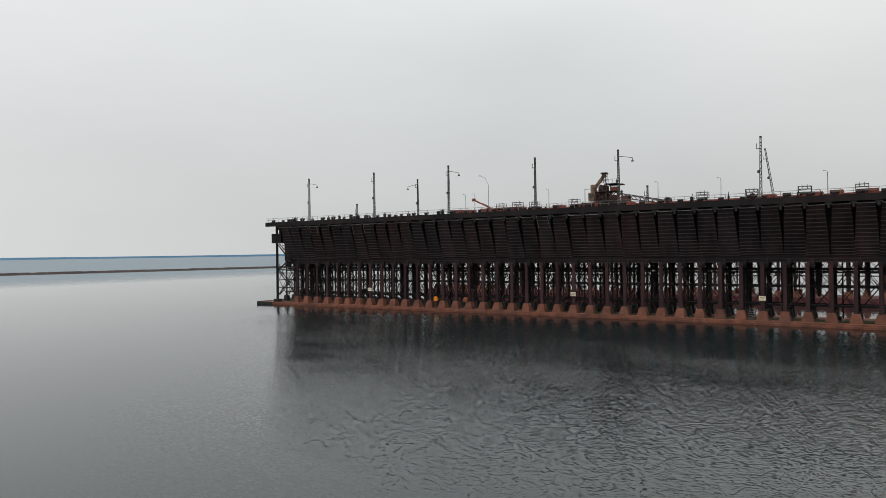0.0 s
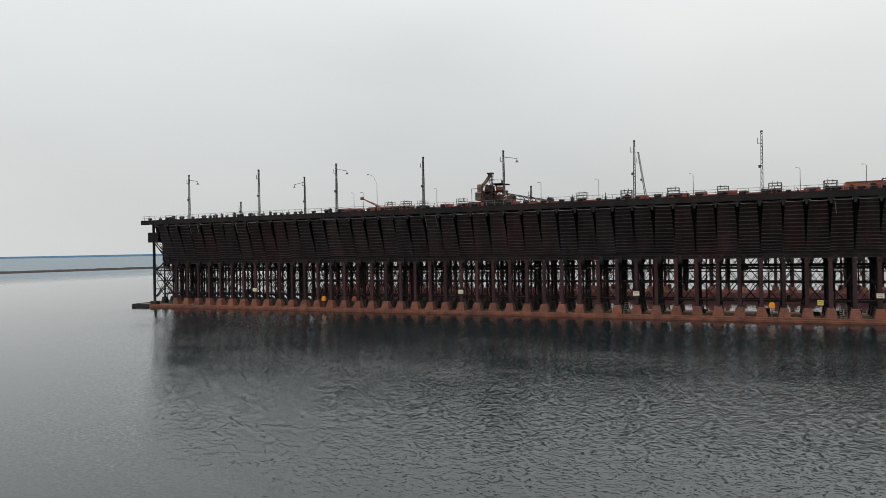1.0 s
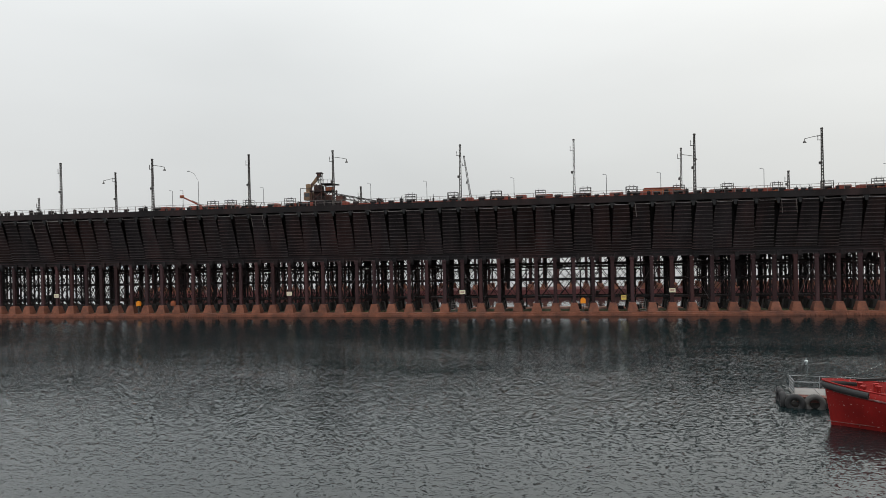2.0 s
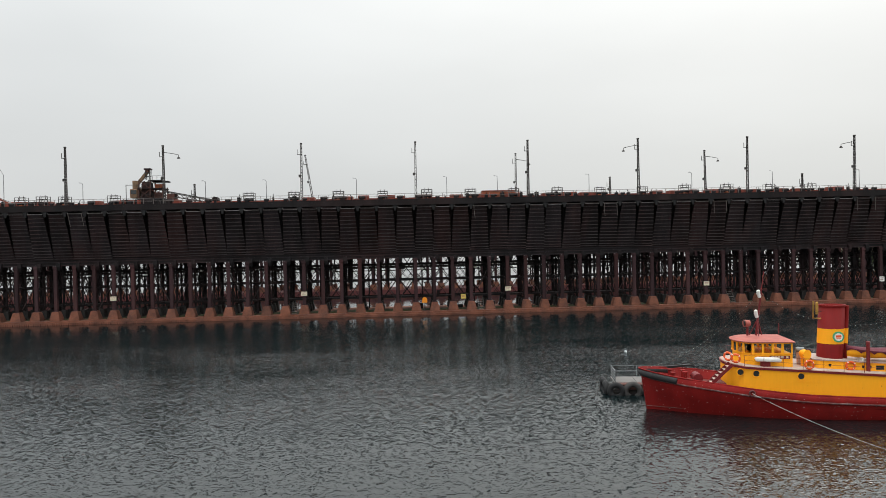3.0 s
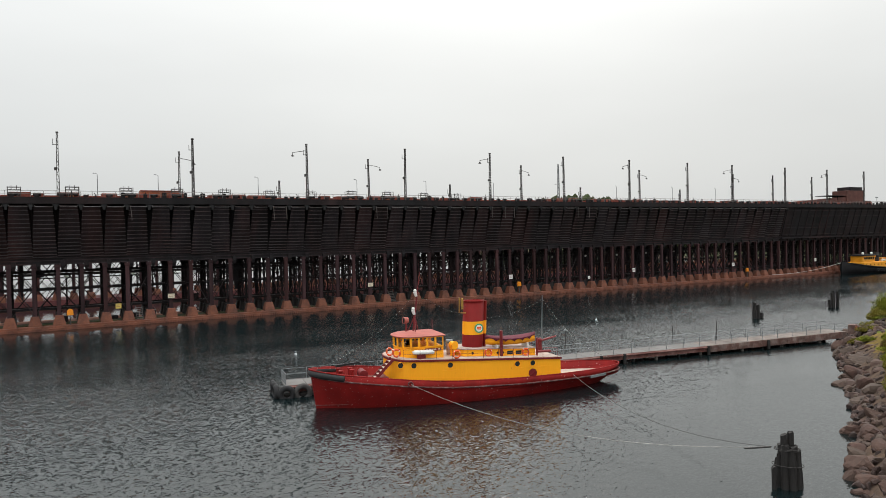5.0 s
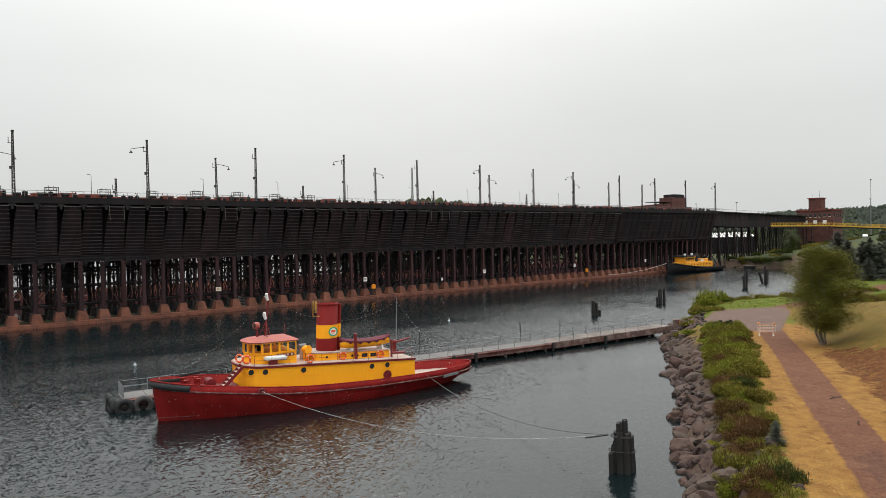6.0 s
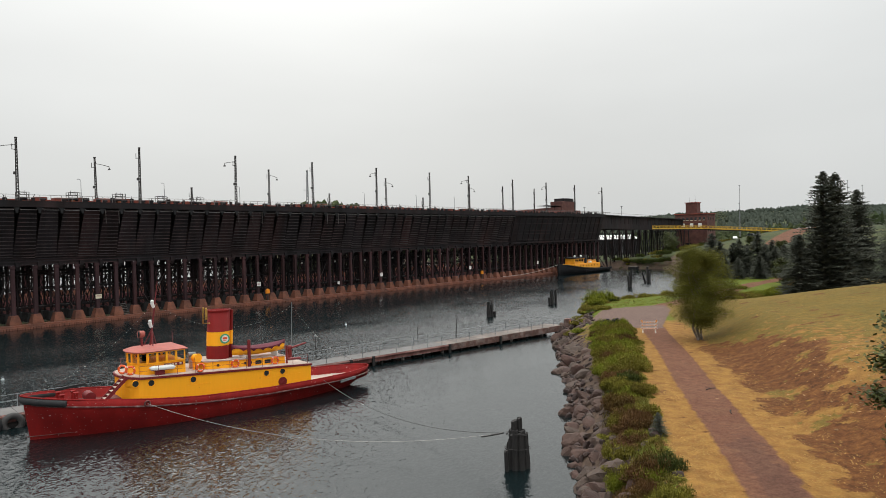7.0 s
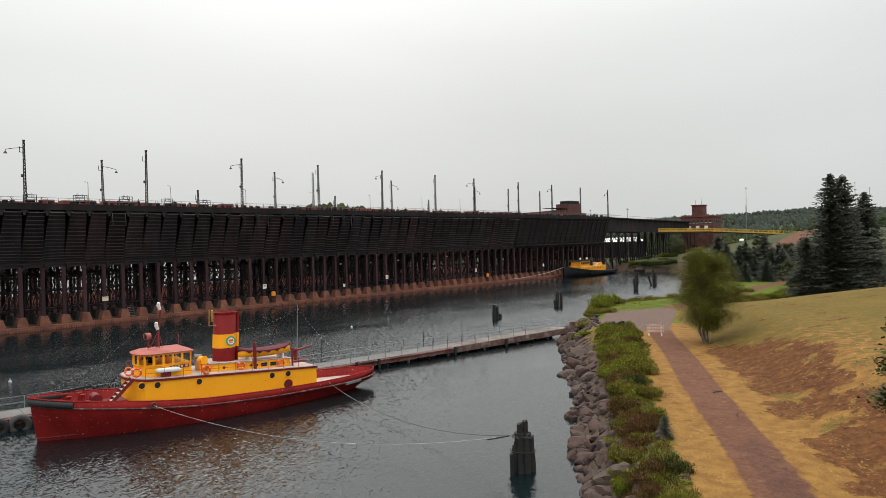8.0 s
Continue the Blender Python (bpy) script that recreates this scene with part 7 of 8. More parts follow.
def bush_mesh(name, mat, seed, n=4400, leaf=0.08, flat=0.75, weedy=0.45):
    """A loose bush: small leaves on uneven lobes, and upright weedy shoots between them."""
    rnd = random.Random(seed)
    g = Geo()
    lobes = [(rnd.uniform(-0.7, 0.7), rnd.uniform(-0.7, 0.7), rnd.uniform(0.15, 0.6) * flat, rnd.uniform(0.25, 0.5)) for _ in range(11)]
    for i in range(n):
        x, y, z, r = rnd.choice(lobes)
        v = Vector((rnd.gauss(0, 1), rnd.gauss(0, 1), rnd.gauss(0, 1))).normalized() * r * rnd.uniform(0.5, 1.2)
        p = Vector((x + v.x, y + v.y, max(0.02, z + v.z * flat)))
        if rnd.random() < weedy:
            a = rnd.uniform(0, 6.283)
            tip = p + Vector((rnd.uniform(-0.09, 0.09), rnd.uniform(-0.09, 0.09), rnd.uniform(0.10, 0.26)))
            w = Vector((math.cos(a), math.sin(a), 0)) * 0.016
            g.add([p - w, p + w, tip], [(0, 1, 2)])
        else:
            leaf_quads(g, p, leaf * rnd.uniform(0.6, 1.4), rnd, 0.8)
    return g.mesh(name, mat)


M["leaf_rust"] = material("reddening_leaves", (0.095, 0.050, 0.021), 0.85, 0, 0.3, 0.5, 4, 0, (0.09, 0.07, 0.016), 0.6, 0.4, island=0.4, spec=0.06)
M["leaf_lime"] = material("bright_weeds", (0.135, 0.150, 0.016), 0.85, 0, 0.3, 0.5, 4, 0, (0.13, 0.10, 0.022), 0.5, 0.3, island=0.35, spec=0.06)
M["leaf_dark"] = material("dark_shrub_leaves", (0.040, 0.050, 0.012), 0.85, 0, 0.3, 0.5, 4, 0, island=0.4, spec=0.06)
bush_kinds = [bush_mesh("bush", M["leaf_bush"], 1), bush_mesh("bush", M["leaf_bush"], 2), bush_mesh("bush", M["leaf_rust"], 3), bush_mesh("bush", M["leaf_lime"], 4), bush_mesh("bush", M["leaf_dark"], 5)]
bush_words = ["leafy green and yellow shore bush", "leafy olive-green shore bush with gaps", "bush with reddening autumn leaves", "bright lime-green clump of tall weeds", "dark green dense little shrub"]


def put_bush(i, x, y, r, h=1.0, rnd=random):
    single("bush", bush_kinds[i], None, bush_words[i] + " above the boulders", "bush", "bushes along the shore", m=shift(x, y, land_height(x, y) - 0.05) @ Euler((0, 0, rnd.uniform(0, 6.3))).to_matrix().to_4x4() @ Matrix.Diagonal((r, r, r * h, 1)))


rnd = random.Random(31)
VERGE_A, VERGE_B = Vector((141.0, -98.6)), Vector((163.0, -103.0))  # weeds between the back road and the mound
EDGE_V = table((-10, -4.3), (8, -4.5), (20, -4.3), (30, -3.6), (45, -2.9), (57, -3.2))
for u in np.arange(-9, 57, 0.88):
    for row in range(3):
        uu = u + rnd.uniform(-0.5, 0.5)
        lo, hi = -6.5 - 0.02 * max(0.0, uu - 20), EDGE_V(uu) - 0.35 + 1.3 * noise.noise((uu * 0.33, 0.0, 4.0))
        vv = lo + (hi - lo) * (row + rnd.uniform(0.0, 1.0)) / 3
        patch = noise.noise((uu * 0.22, vv * 0.5, 9.0))
        if rnd.random() < (0.42 if uu < 22 else 0.16) + 0.5 * patch:
            continue
        x, y = 53.3 + PU.x * uu + PV.x * vv, -129.3 + PU.y * uu + PV.y * vv
        tone = noise.noise((uu * 0.16, vv * 0.3, 21.0)) + rnd.uniform(-0.35, 0.35)
        if uu < 26:
            i = 2 if tone > 0.2 else 1 if tone > 0.0 else 0 if tone > -0.2 else 3 if tone > -0.42 else 4
        else:
            i = 3 if tone > 0.1 else 0 if tone > -0.15 else 1 if tone > -0.35 else 2
        put_bush(i, x, y, rnd.uniform(0.5, 1.1) * (1.0 if uu < 22 else 1.2), rnd.uniform(0.4, 1.5), rnd)
fringe = Geo()
for _ in range(150):
    uu = rnd.uniform(-9, 57)
    vv = EDGE_V(uu) + rnd.uniform(-0.4, 0.8)
    x, y = 53.3 + PU.x * uu + PV.x * vv, -129.3 + PU.y * uu + PV.y * vv
    z, r = land_height(x, y), rnd.uniform(0.15, 0.42)
    for _k in range(240):
        a, q = rnd.uniform(0, 6.283), math.sqrt(rnd.random())
        leaf_quads(fringe, (x + r * q * math.cos(a), y + r * q * math.sin(a), z + r * 0.9 * rnd.random() * (1.05 - q)), rnd.uniform(0.04, 0.09), rnd, 0.9)
single("weed_fringe", fringe, M["leaf_bush"], "low leafy weeds at the edge of the dry grass", "weeds", kind="stuff")
for u, v, i, r in ((3.2, -4.3, 4, 0.9), (2.2, -5.0, 3, 0.8), (-1.0, -4.6, 0, 1.0), (24, -5.0, 4, 1.0), (36, -4.6, 3, 1.3), (47, -4.2, 3, 1.4), (53, -4.8, 0, 1.3)):
    put_bush(i, 53.3 + PU.x * u + PV.x * v, -129.3 + PU.y * u + PV.y * v, r, 1.1, rnd)
put_bush(3, 132.8, -79.6, 2.6, 1.3, rnd)
put_bush(3, 126.5, -82.5, 1.5, 1.1, rnd)
for f in np.linspace(0, 1, 12):
    put_bush(rnd.choice((3, 3, 0, 2)), VERGE_A.x + (VERGE_B.x - VERGE_A.x) * f + rnd.uniform(-1.5, 1.5), VERGE_A.y + (VERGE_B.y - VERGE_A.y) * f + rnd.uniform(-1.5, 1.5), rnd.uniform(1.4, 2.3), rnd.uniform(0.55, 0.9), rnd)
# the little point beyond the pier landing, and the far bank
for x, y, i, r in ((132.5, -79.0, 3, 2.3), (130.5, -79.8, 3, 1.6), (126, -81.5, 0, 1.7), (122, -83.5, 0, 1.7), (118, -85.5, 1, 1.6), (113, -87, 0, 1.4), (109, -89, 1, 1.5), (137, -80, 1, 1.9), (140, -81.2, 0, 1.7), (143, -82.3, 1, 1.9), (147, -83.5, 0, 1.7), (151, -84.5, 1, 1.9), (158, -85, 1, 1.4), (168, -85, 0, 1.4), (184, -78, 1, 1.6), (196, -74, 0, 1.6), (101, -92, 1, 1.2), (98.5, -94.5, 3, 1.0)):
    put_bush(i, x, y, r, rnd.uniform(0.6, 0.9), rnd)
for _ in range(30):
    f = rnd.random()
    (ax, ay), (bx, by) = rnd.choice((((105, -88), (117, -81)), ((117, -82), (128, -77.5)), ((128, -77.5), (136, -76)), ((136, -76), (149, -81)), ((149, -81), (168, -81.5)), ((168, -81.5), (203, -68))))
    put_bush(rnd.choice((0, 1, 1, 3, 4)), ax + (bx - ax) * f + rnd.uniform(0.5, 2.5), ay + (by - ay) * f - rnd.uniform(2.5, 5.0), rnd.uniform(0.9, 1.7), rnd.uniform(0.4, 0.7), rnd)
for _ in range(14):
    u, v = rnd.uniform(84, 135), rnd.uniform(6, 26)
    put_bush(rnd.choice((0, 1, 3, 3, 2)), 53.3 + PU.x * u + PV.x * v, -129.3 + PU.y * u + PV.y * v, rnd.uniform(1.0, 2.0), rnd.uniform(0.5, 0.8), rnd)
for x, y, r in ((284, -30, 3), (286, -26, 3.4), (289, -21, 3.2), (292, -16, 3.6), (294, -12, 3.0), (295, -8, 3.4), (297, -3, 3.0), (290, -28, 3), (300, -12, 3), (304, -26, 3.0), (282, -36, 2.6)):
    put_bush(rnd.choice((1, 4, 4, 4)), x, y, r * 0.62, rnd.uniform(0.7, 1.2), rnd)
for _ in range(20):
    x = rnd.uniform(286, 372)
    y = rnd.uniform(-34, -14) - 0.2 * (x - 330)
    put_bush(rnd.choice((0, 1, 4, 4)), x, y, rnd.uniform(1.2, 2.4), rnd.uniform(0.7, 1.1), rnd)


def grass_stuff(name, mat, label, count, area, h, seed, lean=0.5):
    """Short tufts scattered over a stretch of the path's frame."""
    rnd = random.Random(seed)
    g = Geo()
    for _ in range(count):
        u, v = rnd.uniform(area[0], area[1]), rnd.uniform(area[2], area[3])
        if noise.noise((u * 0.35, v * 0.6, seed)) < rnd.uniform(-0.5, 0.25):
            continue
        if 54 < u < 87 and LOT_L(u) - 0.4 < v < LOT_R(u) + 0.4:
            continue
        x, y = 53.3 + PU.x * u + PV.x * v, -129.3 + PU.y * u + PV.y * v
        z = land_height(x, y) - 0.02
        for _k in range(3):
            a = rnd.uniform(0, 6.283)
            hh, w = h * rnd.uniform(0.5, 1.4), 0.022
            dx, dy = math.cos(a), math.sin(a)
            px, py = x + rnd.uniform(-0.12, 0.12), y + rnd.uniform(-0.12, 0.12)
            g.add([(px - dy * w, py + dx * w, z), (px + dy * w, py - dx * w, z), (px + dx * hh * lean, py + dy * hh * lean, z + hh)], [(0, 1, 2)])
    single(name, g, mat, label, "grass", kind="stuff")


M["weed"] = material("olive_weeds", (0.10, 0.088, 0.02), 0.9, 0, 0.25, 0.5, 4, 0, (0.13, 0.075, 0.03), 0.7, 0.3, island=0.35, spec=0.05)
M["grass_dry"] = material("dry_grass_blades", (0.33, 0.20, 0.07), 0.9, 0, 0.2, 0.5, 4, 0, (0.25, 0.14, 0.05), 0.6, 0.3, island=0.25, spec=0.05)
M["grass_green"] = material("green_grass_blades", (0.14, 0.135, 0.02), 0.9, 0, 0.25, 0.5, 4, 0, (0.18, 0.14, 0.03), 0.6, 0.2, island=0.3, spec=0.05)
grass_stuff("dry_grass", M["grass_dry"], "dry straw-coloured grass tufts beside the path", 7000, (-12, 60, -4.4, -1.7), 0.045, 41, 4.5)
grass_stuff("dry_grass", M["grass_dry"], "dry straw-coloured grass tufts below the mound", 6000, (-12, 56, 1.7, 5.2), 0.045, 42, 4.5)
grass_stuff("dry_grass", M["grass_dry"], "sparse cut straw lying on the bare bank", 2600, (-4, 52, 5.0, 16), 0.04, 43, 5.0)
grass_stuff("shore_weeds", M["weed"], "tall olive and brown weeds above the boulders", 12000, (-9, 62, -7.0, -4.0), 0.26, 46, 0.7)
grass_stuff("green_grass", M["grass_green"], "rough green grass round the turning place", 3500, (66, 100, -9, 6), 0.2, 45, 0.9)


def chips():
    rnd = random.Random(77)
    g = Geo()
    for _ in range(300):
        u, v = rnd.gauss(17, 7), rnd.gauss(11.5, 2.6)
        x, y = 53.3 + PU.x * u + PV.x * v, -129.3 + PU.y * u + PV.y * v
        z = land_height(x, y) + 0.03
        a, ln = rnd.uniform(0, 3.14), rnd.uniform(0.06, 0.3)
        g.beam((x, y, z), (x + math.cos(a) * ln, y + math.sin(a) * ln, z + rnd.uniform(-0.02, 0.04)), 0.022)
    single("wood_chips", g, M["chip"], "pale splintered twigs strewn over bare soil", "twigs", kind="stuff")


M["chip"] = material("pale_splinters", (0.40, 0.27, 0.14), 0.9, 0, 0.3, 1, 8, 0.1, island=0.4)
chips()


def limb(g, p, q, r0, r1, rnd, n=4, k=6):
    p, q = Vector(p), Vector(q)
    pts = [p.lerp(q, i / n) + Vector((rnd.uniform(-1, 1), rnd.uniform(-1, 1), 0)) * (0.05 * (q - p).length if 0 < i < n else 0) for i in range(n + 1)]
    for i in range(n):
        g.tube(pts[i], pts[i + 1], r0 + (r1 - r0) * i / n, r0 + (r1 - r0) * (i + 1) / n, k, caps=False)
    return pts


def broadleaf(name, label, at, h, crown_r, crown_z0, stems, leaf_mat, bark, leaves, leaf, seed, group="", taper=0.0):
    """A tapered trunk with limbs, and a loose crown of small leaves."""
    rnd = random.Random(seed)
    t = thing(name, label, "tree", group, at=at)
    g = Geo()
    ends = []
    for sx, sy, tx, ty, r in stems:
        pts = limb(g, (sx, sy, -0.2), (tx, ty, h * 0.93), r, r * 0.15, rnd, 7, 8)
        for i in range(24):
            f = rnd.uniform(max(0.12, crown_z0 / h), 0.95)
            base = pts[min(6, int(f * 7))].lerp(pts[min(7, int(f * 7) + 1)], f * 7 - int(f * 7))
            a = rnd.uniform(0, 6.283)
            prof = math.sin(math.pi * min(1, max(0.05, (base.z - crown_z0 * 0.7) / (h - crown_z0 * 0.7)))) ** 0.6
            ln = crown_r * prof * rnd.uniform(0.55, 1.0) * (1 + taper * (0.45 - f))
            e = base + Vector((math.cos(a) * ln, math.sin(a) * ln, rnd.uniform(-0.02, 0.32) * ln))
            limb(g, base, e, r * 0.22 * (1 - f * 0.6), 0.012, rnd, 3, 5)
            ends.append((base, e))
    part("trunk", g, M[bark], t)
    g = Geo()
    for i in range(leaves):
        b2, e = rnd.choice(ends)
        f = rnd.uniform(0.3, 1.08)
        c = b2.lerp(e, f) + Vector((rnd.gauss(0, 1), rnd.gauss(0, 1), rnd.gauss(-0.15, 0.9))) * crown_r * 0.105
        if taper and (c.x ** 2 + c.y ** 2) / (crown_r * 0.95) ** 2 + ((c.z - h * 0.53) / (h * 0.5)) ** 2 > rnd.uniform(0.7, 1.08):
            continue
        leaf_quads(g, c, leaf * rnd.uniform(0.6, 1.3), rnd, 0.9)
    part("crown", g, leaf_mat, t)
    return t


x, y = 96.0, -110.6
broadleaf("birch_tree", "young birch with twin trunks and yellow-green crown", pose(x, y, land_height(x, y)), 10.6, 4.5, 1.7, ((-0.25, 0, -1.0, 1.0, 0.16), (0.3, 0.1, 0.6, 0.4, 0.18), (0.1, -0.2, -0.1, 0.5, 0.12)), M["leaf_birch"], "birch_bark", 95000, 0.105, 51, taper=0.9)
M["leaf_maple"] = material("maple_leaves", (0.050, 0.060, 0.013), 0.6, 0, 0.3, 0.5, 4, 0, (0.08, 0.08, 0.018), 0.5, 0.4, island=0.35, spec=0.2)
x, y = 50.85, -135.2
broadleaf("maple_sapling", "leafy green sapling beside the path", pose(x, y, land_height(x, y)), 9.8, 2.5, 3.6, ((0, 0, 0.1, 0.1, 0.12),), M["leaf_maple"], "bark", 15000, 0.17, 52)


def spruce_mesh(h, r, seed, whorls, dens):
    """Boughs of drooping needle sprays, set unevenly up the trunk."""
    rnd = random.Random(seed)
    g = Geo()
    for w in range(whorls * 12):
        f = rnd.random() ** 1.15
        z = h * (0.04 + 0.95 * f)
        a = rnd.uniform(0, 6.283)
        lump = 1 + 0.30 * noise.noise((math.cos(a) * 1.3 + seed, math.sin(a) * 1.3, z * 0.45))
        R = (r * (1 - f) ** 0.62 + 0.22) * lump
        ln = R * (rnd.uniform(0.5, 1.0) if rnd.random() < 0.85 else rnd.uniform(1.0, 1.22))
        d = Vector((math.cos(a), math.sin(a), 0))
        s = Vector((-d.y, d.x, 0))
        k = max(3, int(dens * ln))
        sag = rnd.uniform(0.15, 0.42)
        for i in range(k):
            q = (i + 0.6) / k
            c = d * ln * q + Vector((0, 0, z - sag * ln * q + 0.22 * ln * q * q))
            ww = 0.15 * h / 10 * (1.25 - q) * rnd.uniform(0.6, 1.4) + 0.12
            l2 = ln / k * 0.9
            dr = Vector((0, 0, -ww * rnd.uniform(0.2, 1.0)))
            g.add([c - d * l2 * 0.3, c + s * ww + dr, c + d * l2 + Vector((0, 0, rnd.uniform(-0.1, 0.15))), c - s * ww + dr], [(0, 1, 2, 3)])
    return g.mesh("needles", M["leaf_spruce"])


spruce_kinds = [(20.0, spruce_mesh(20, 5.6, 61, 70, 2.4), Geo().tube((0, 0, -0.5), (0, 0, 19.6), 0.32, 0.04, 9).mesh("trunk", M["bark"])),
                (19.0, spruce_mesh(19, 6.0, 62, 64, 2.4), Geo().tube((0, 0, -0.5), (0, 0, 18.6), 0.34, 0.04, 9).mesh("trunk", M["bark"])),
                (10.0, spruce_mesh(10, 3.5, 63, 40, 3.2), Geo().tube((0, 0, -0.5), (0, 0, 9.8), 0.18, 0.03, 8).mesh("trunk", M["bark"]))]


def put_spruce(i, x, y, h, label, rot=0.0, fat=1.0):
    H, needles, trunk = spruce_kinds[i]
    t = thing("spruce", label, "spruce tree", "spruces behind the mound", at=shift(x, y, land_height(x, y)) @ pose(0, 0, 0, 0, 0, rot) @ Matrix.Diagonal((h / H * fat, h / H * fat, h / H, 1)))
    part("trunk", trunk, None, t)
    part("needles", needles, None, t)


for i, x, y, h, rot, fat in ((0, 157.2, -110.5, 22.1, 0, 1.02), (1, 158.8, -112.0, 21.8, 80, 0.98), (0, 164.3, -114.4, 18.9, 160, 1.15), (1, 170.5, -120.5, 13.5, 220, 1.3), (1, 167, -112.5, 12.5, 40, 1.2), (1, 154.0, -107.2, 11.0, 300, 1.25), (0, 173, -119, 15.0, 40, 1.2)):
    put_spruce(i, x, y, h, "tall dense dark-green spruce with drooping branches", rot, fat)
rnd = random.Random(66)
for x, y, h in ((204, -75, 9.8), (199, -76, 6.6), (201, -78, 8.0), (203, -80.5, 7.6), (203.5, -82, 8.4), (206, -83, 7.2), (206.5, -85.6, 9.9), (205, -87.5, 6.6), (208, -88.5, 7.8), (205, -90, 6.5), (214, -90, 6.6), (209, -93.5, 8.6), (212, -86, 6.8), (196, -84, 4.6), (200, -74, 5.6), (213, -96, 6.6), (198, -80, 5.2), (199, -88, 5.0)):
    put_spruce(2, x, y, h * 1.15, "young dark blue-green spruce in a roadside clump", rnd.uniform(0, 360), rnd.uniform(1.0, 1.35))
put_spruce(2, 59.1, -121.5, 1.35, "small dense spruce seedling among the shore weeds", 30, 1.25)
for x, y, h, seed in ((181, -98, 6.0, 81), (186, -103, 6.0, 82), (191, -96, 5.0, 83), (312, -20, 9, 84), (306, -24, 7, 85), (408, 26, 23, 95), (420, -4, 22, 96), (258, -78, 5, 88), (276, -64, 5, 91)):
    broadleaf("alder_tree", "rounded olive-green alder at the roadside", pose(x, y, land_height(x, y)), h, h * 0.45, 0.8, ((0, 0, 0.2, 0, 0.12), (0.3, 0.2, 1.0, 0.5, 0.1)), M["leaf_maple"], "bark", 5200, 0.28, seed, "alders by the road")


def woods(name, label, count, place, size, seed, mat):
    """Far woodland: tapering, uneven crowns too many to count."""
    rnd = random.Random(seed)
    g = Geo()
    n = 0
    while n < count:
        p = place(rnd)
        n += 1
        if p is None:
            continue
        x, y = p
        z = land_height(x, y)
        if z < 2.2:
            continue
        h = size * rnd.uniform(0.6, 1.3)
        con = rnd.random() < 0.4
        r = h * (0.22 if con else 0.42)
        k = 7
        prof = ((0.0, 0.75), (0.25, 1.0), (0.5, 0.7), (0.75, 0.45), (1.0, 0.06)) if con else ((0.0, 0.6), (0.25, 0.95), (0.5, 1.0), (0.8, 0.65), (1.0, 0.15))
        a0 = rnd.uniform(0, 6)
        rings = [[(x + r * f * rnd.uniform(0.55, 1.35) * math.cos(a0 + 6.283 * i / k), y + r * f * rnd.uniform(0.55, 1.35) * math.sin(a0 + 6.283 * i / k), z - 0.5 + h * (q + rnd.uniform(-0.09, 0.09))) for i in range(k)] for q, f in prof]
        g.loft(rings, smooth=False, caps=True)
    single(name, g, mat, label, "woods", kind="stuff")


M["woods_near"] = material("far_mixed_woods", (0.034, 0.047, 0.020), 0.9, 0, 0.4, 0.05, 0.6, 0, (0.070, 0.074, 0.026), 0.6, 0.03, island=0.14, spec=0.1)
# the ridge's haze is mixed into these paler, greyer leaf colours
M["woods_far"] = material("haze_tinted_woods", (0.058, 0.070, 0.055), 0.95, 0, 0.2, 0.01, 0.1, 0, (0.074, 0.082, 0.062), 0.5, 0.008, island=0.07, spec=0.05)


def yard_clear(x, y):
    return 430 < x - 0.2 * y or y > 60


woods("woods", "mixed green woods behind the rail yard", 5200, lambda r: (lambda x, y: (x, y) if yard_clear(x, y) else None)(r.uniform(400, 900), r.uniform(-420, 260)), 6, 91, M["woods_near"])
woods("woods", "forest covering the distant ridge, tinted with haze", 13000, lambda r: (r.uniform(900, 2300), r.uniform(-700, 900)), 8, 92, M["woods_far"])
woods("woods", "wooded point of land across the harbour", 1500, lambda r: (r.gauss(610, 120), r.gauss(560, 90)), 11, 93, M["woods_near"])


# ---------------------------------------------------------------- small things ashore
def barricade(x, y, rot):
    t = thing("barricade", "orange and white striped road barricade on the path", "barricade", "barricades across the path", at=pose(x, y, land_height(x, y), 0, 0, rot) @ Matrix.Scale(0.72, 4))
    for z in (0.55, 1.05, 1.55):
        b2 = part("rail_board", Geo().box(-1.3, 1.3, -0.02, 0.02, z, z + 0.22), M["white_paint"], t)
        for i in range(6):
            xx = -1.25 + i * 0.43
            part("stripe", Geo().add([(xx, -0.026, z), (xx + 0.2, -0.026, z), (xx + 0.36, -0.026, z + 0.22), (xx + 0.16, -0.026, z + 0.22), (xx, -0.021, z), (xx + 0.2, -0.021, z), (xx + 0.36, -0.021, z + 0.22), (xx + 0.16, -0.021, z + 0.22)], [(3, 2, 1, 0), (4, 5, 6, 7), (0, 1, 5, 4), (2, 3, 7, 6), (1, 2, 6, 5), (3, 0, 4, 7)]), M["stripe_orange"], b2)
    for xx in (-1.0, 1.0):
        part("upright", Geo().box(xx - 0.04, xx + 0.04, 0.03, 0.08, 0.06, 1.85), M["white_paint"], t)
        part("foot", Geo().cbox(xx - 0.08, xx + 0.08, -0.6, 0.6, 0.0, 0.09, 0.02), M["white_paint"], t)
    for xx in (-1.15, 1.15):
        part("warning_lamp", Geo().tube((xx, 0, 1.77), (xx, 0, 2.0), 0.12, n=10), M["gold"], t)


M["stripe_orange"] = material("stripe_orange", (0.70, 0.22, 0.05), 0.6, 0, 0.1, 1, 6, 0)
barricade(99.3, -103.4, -62)

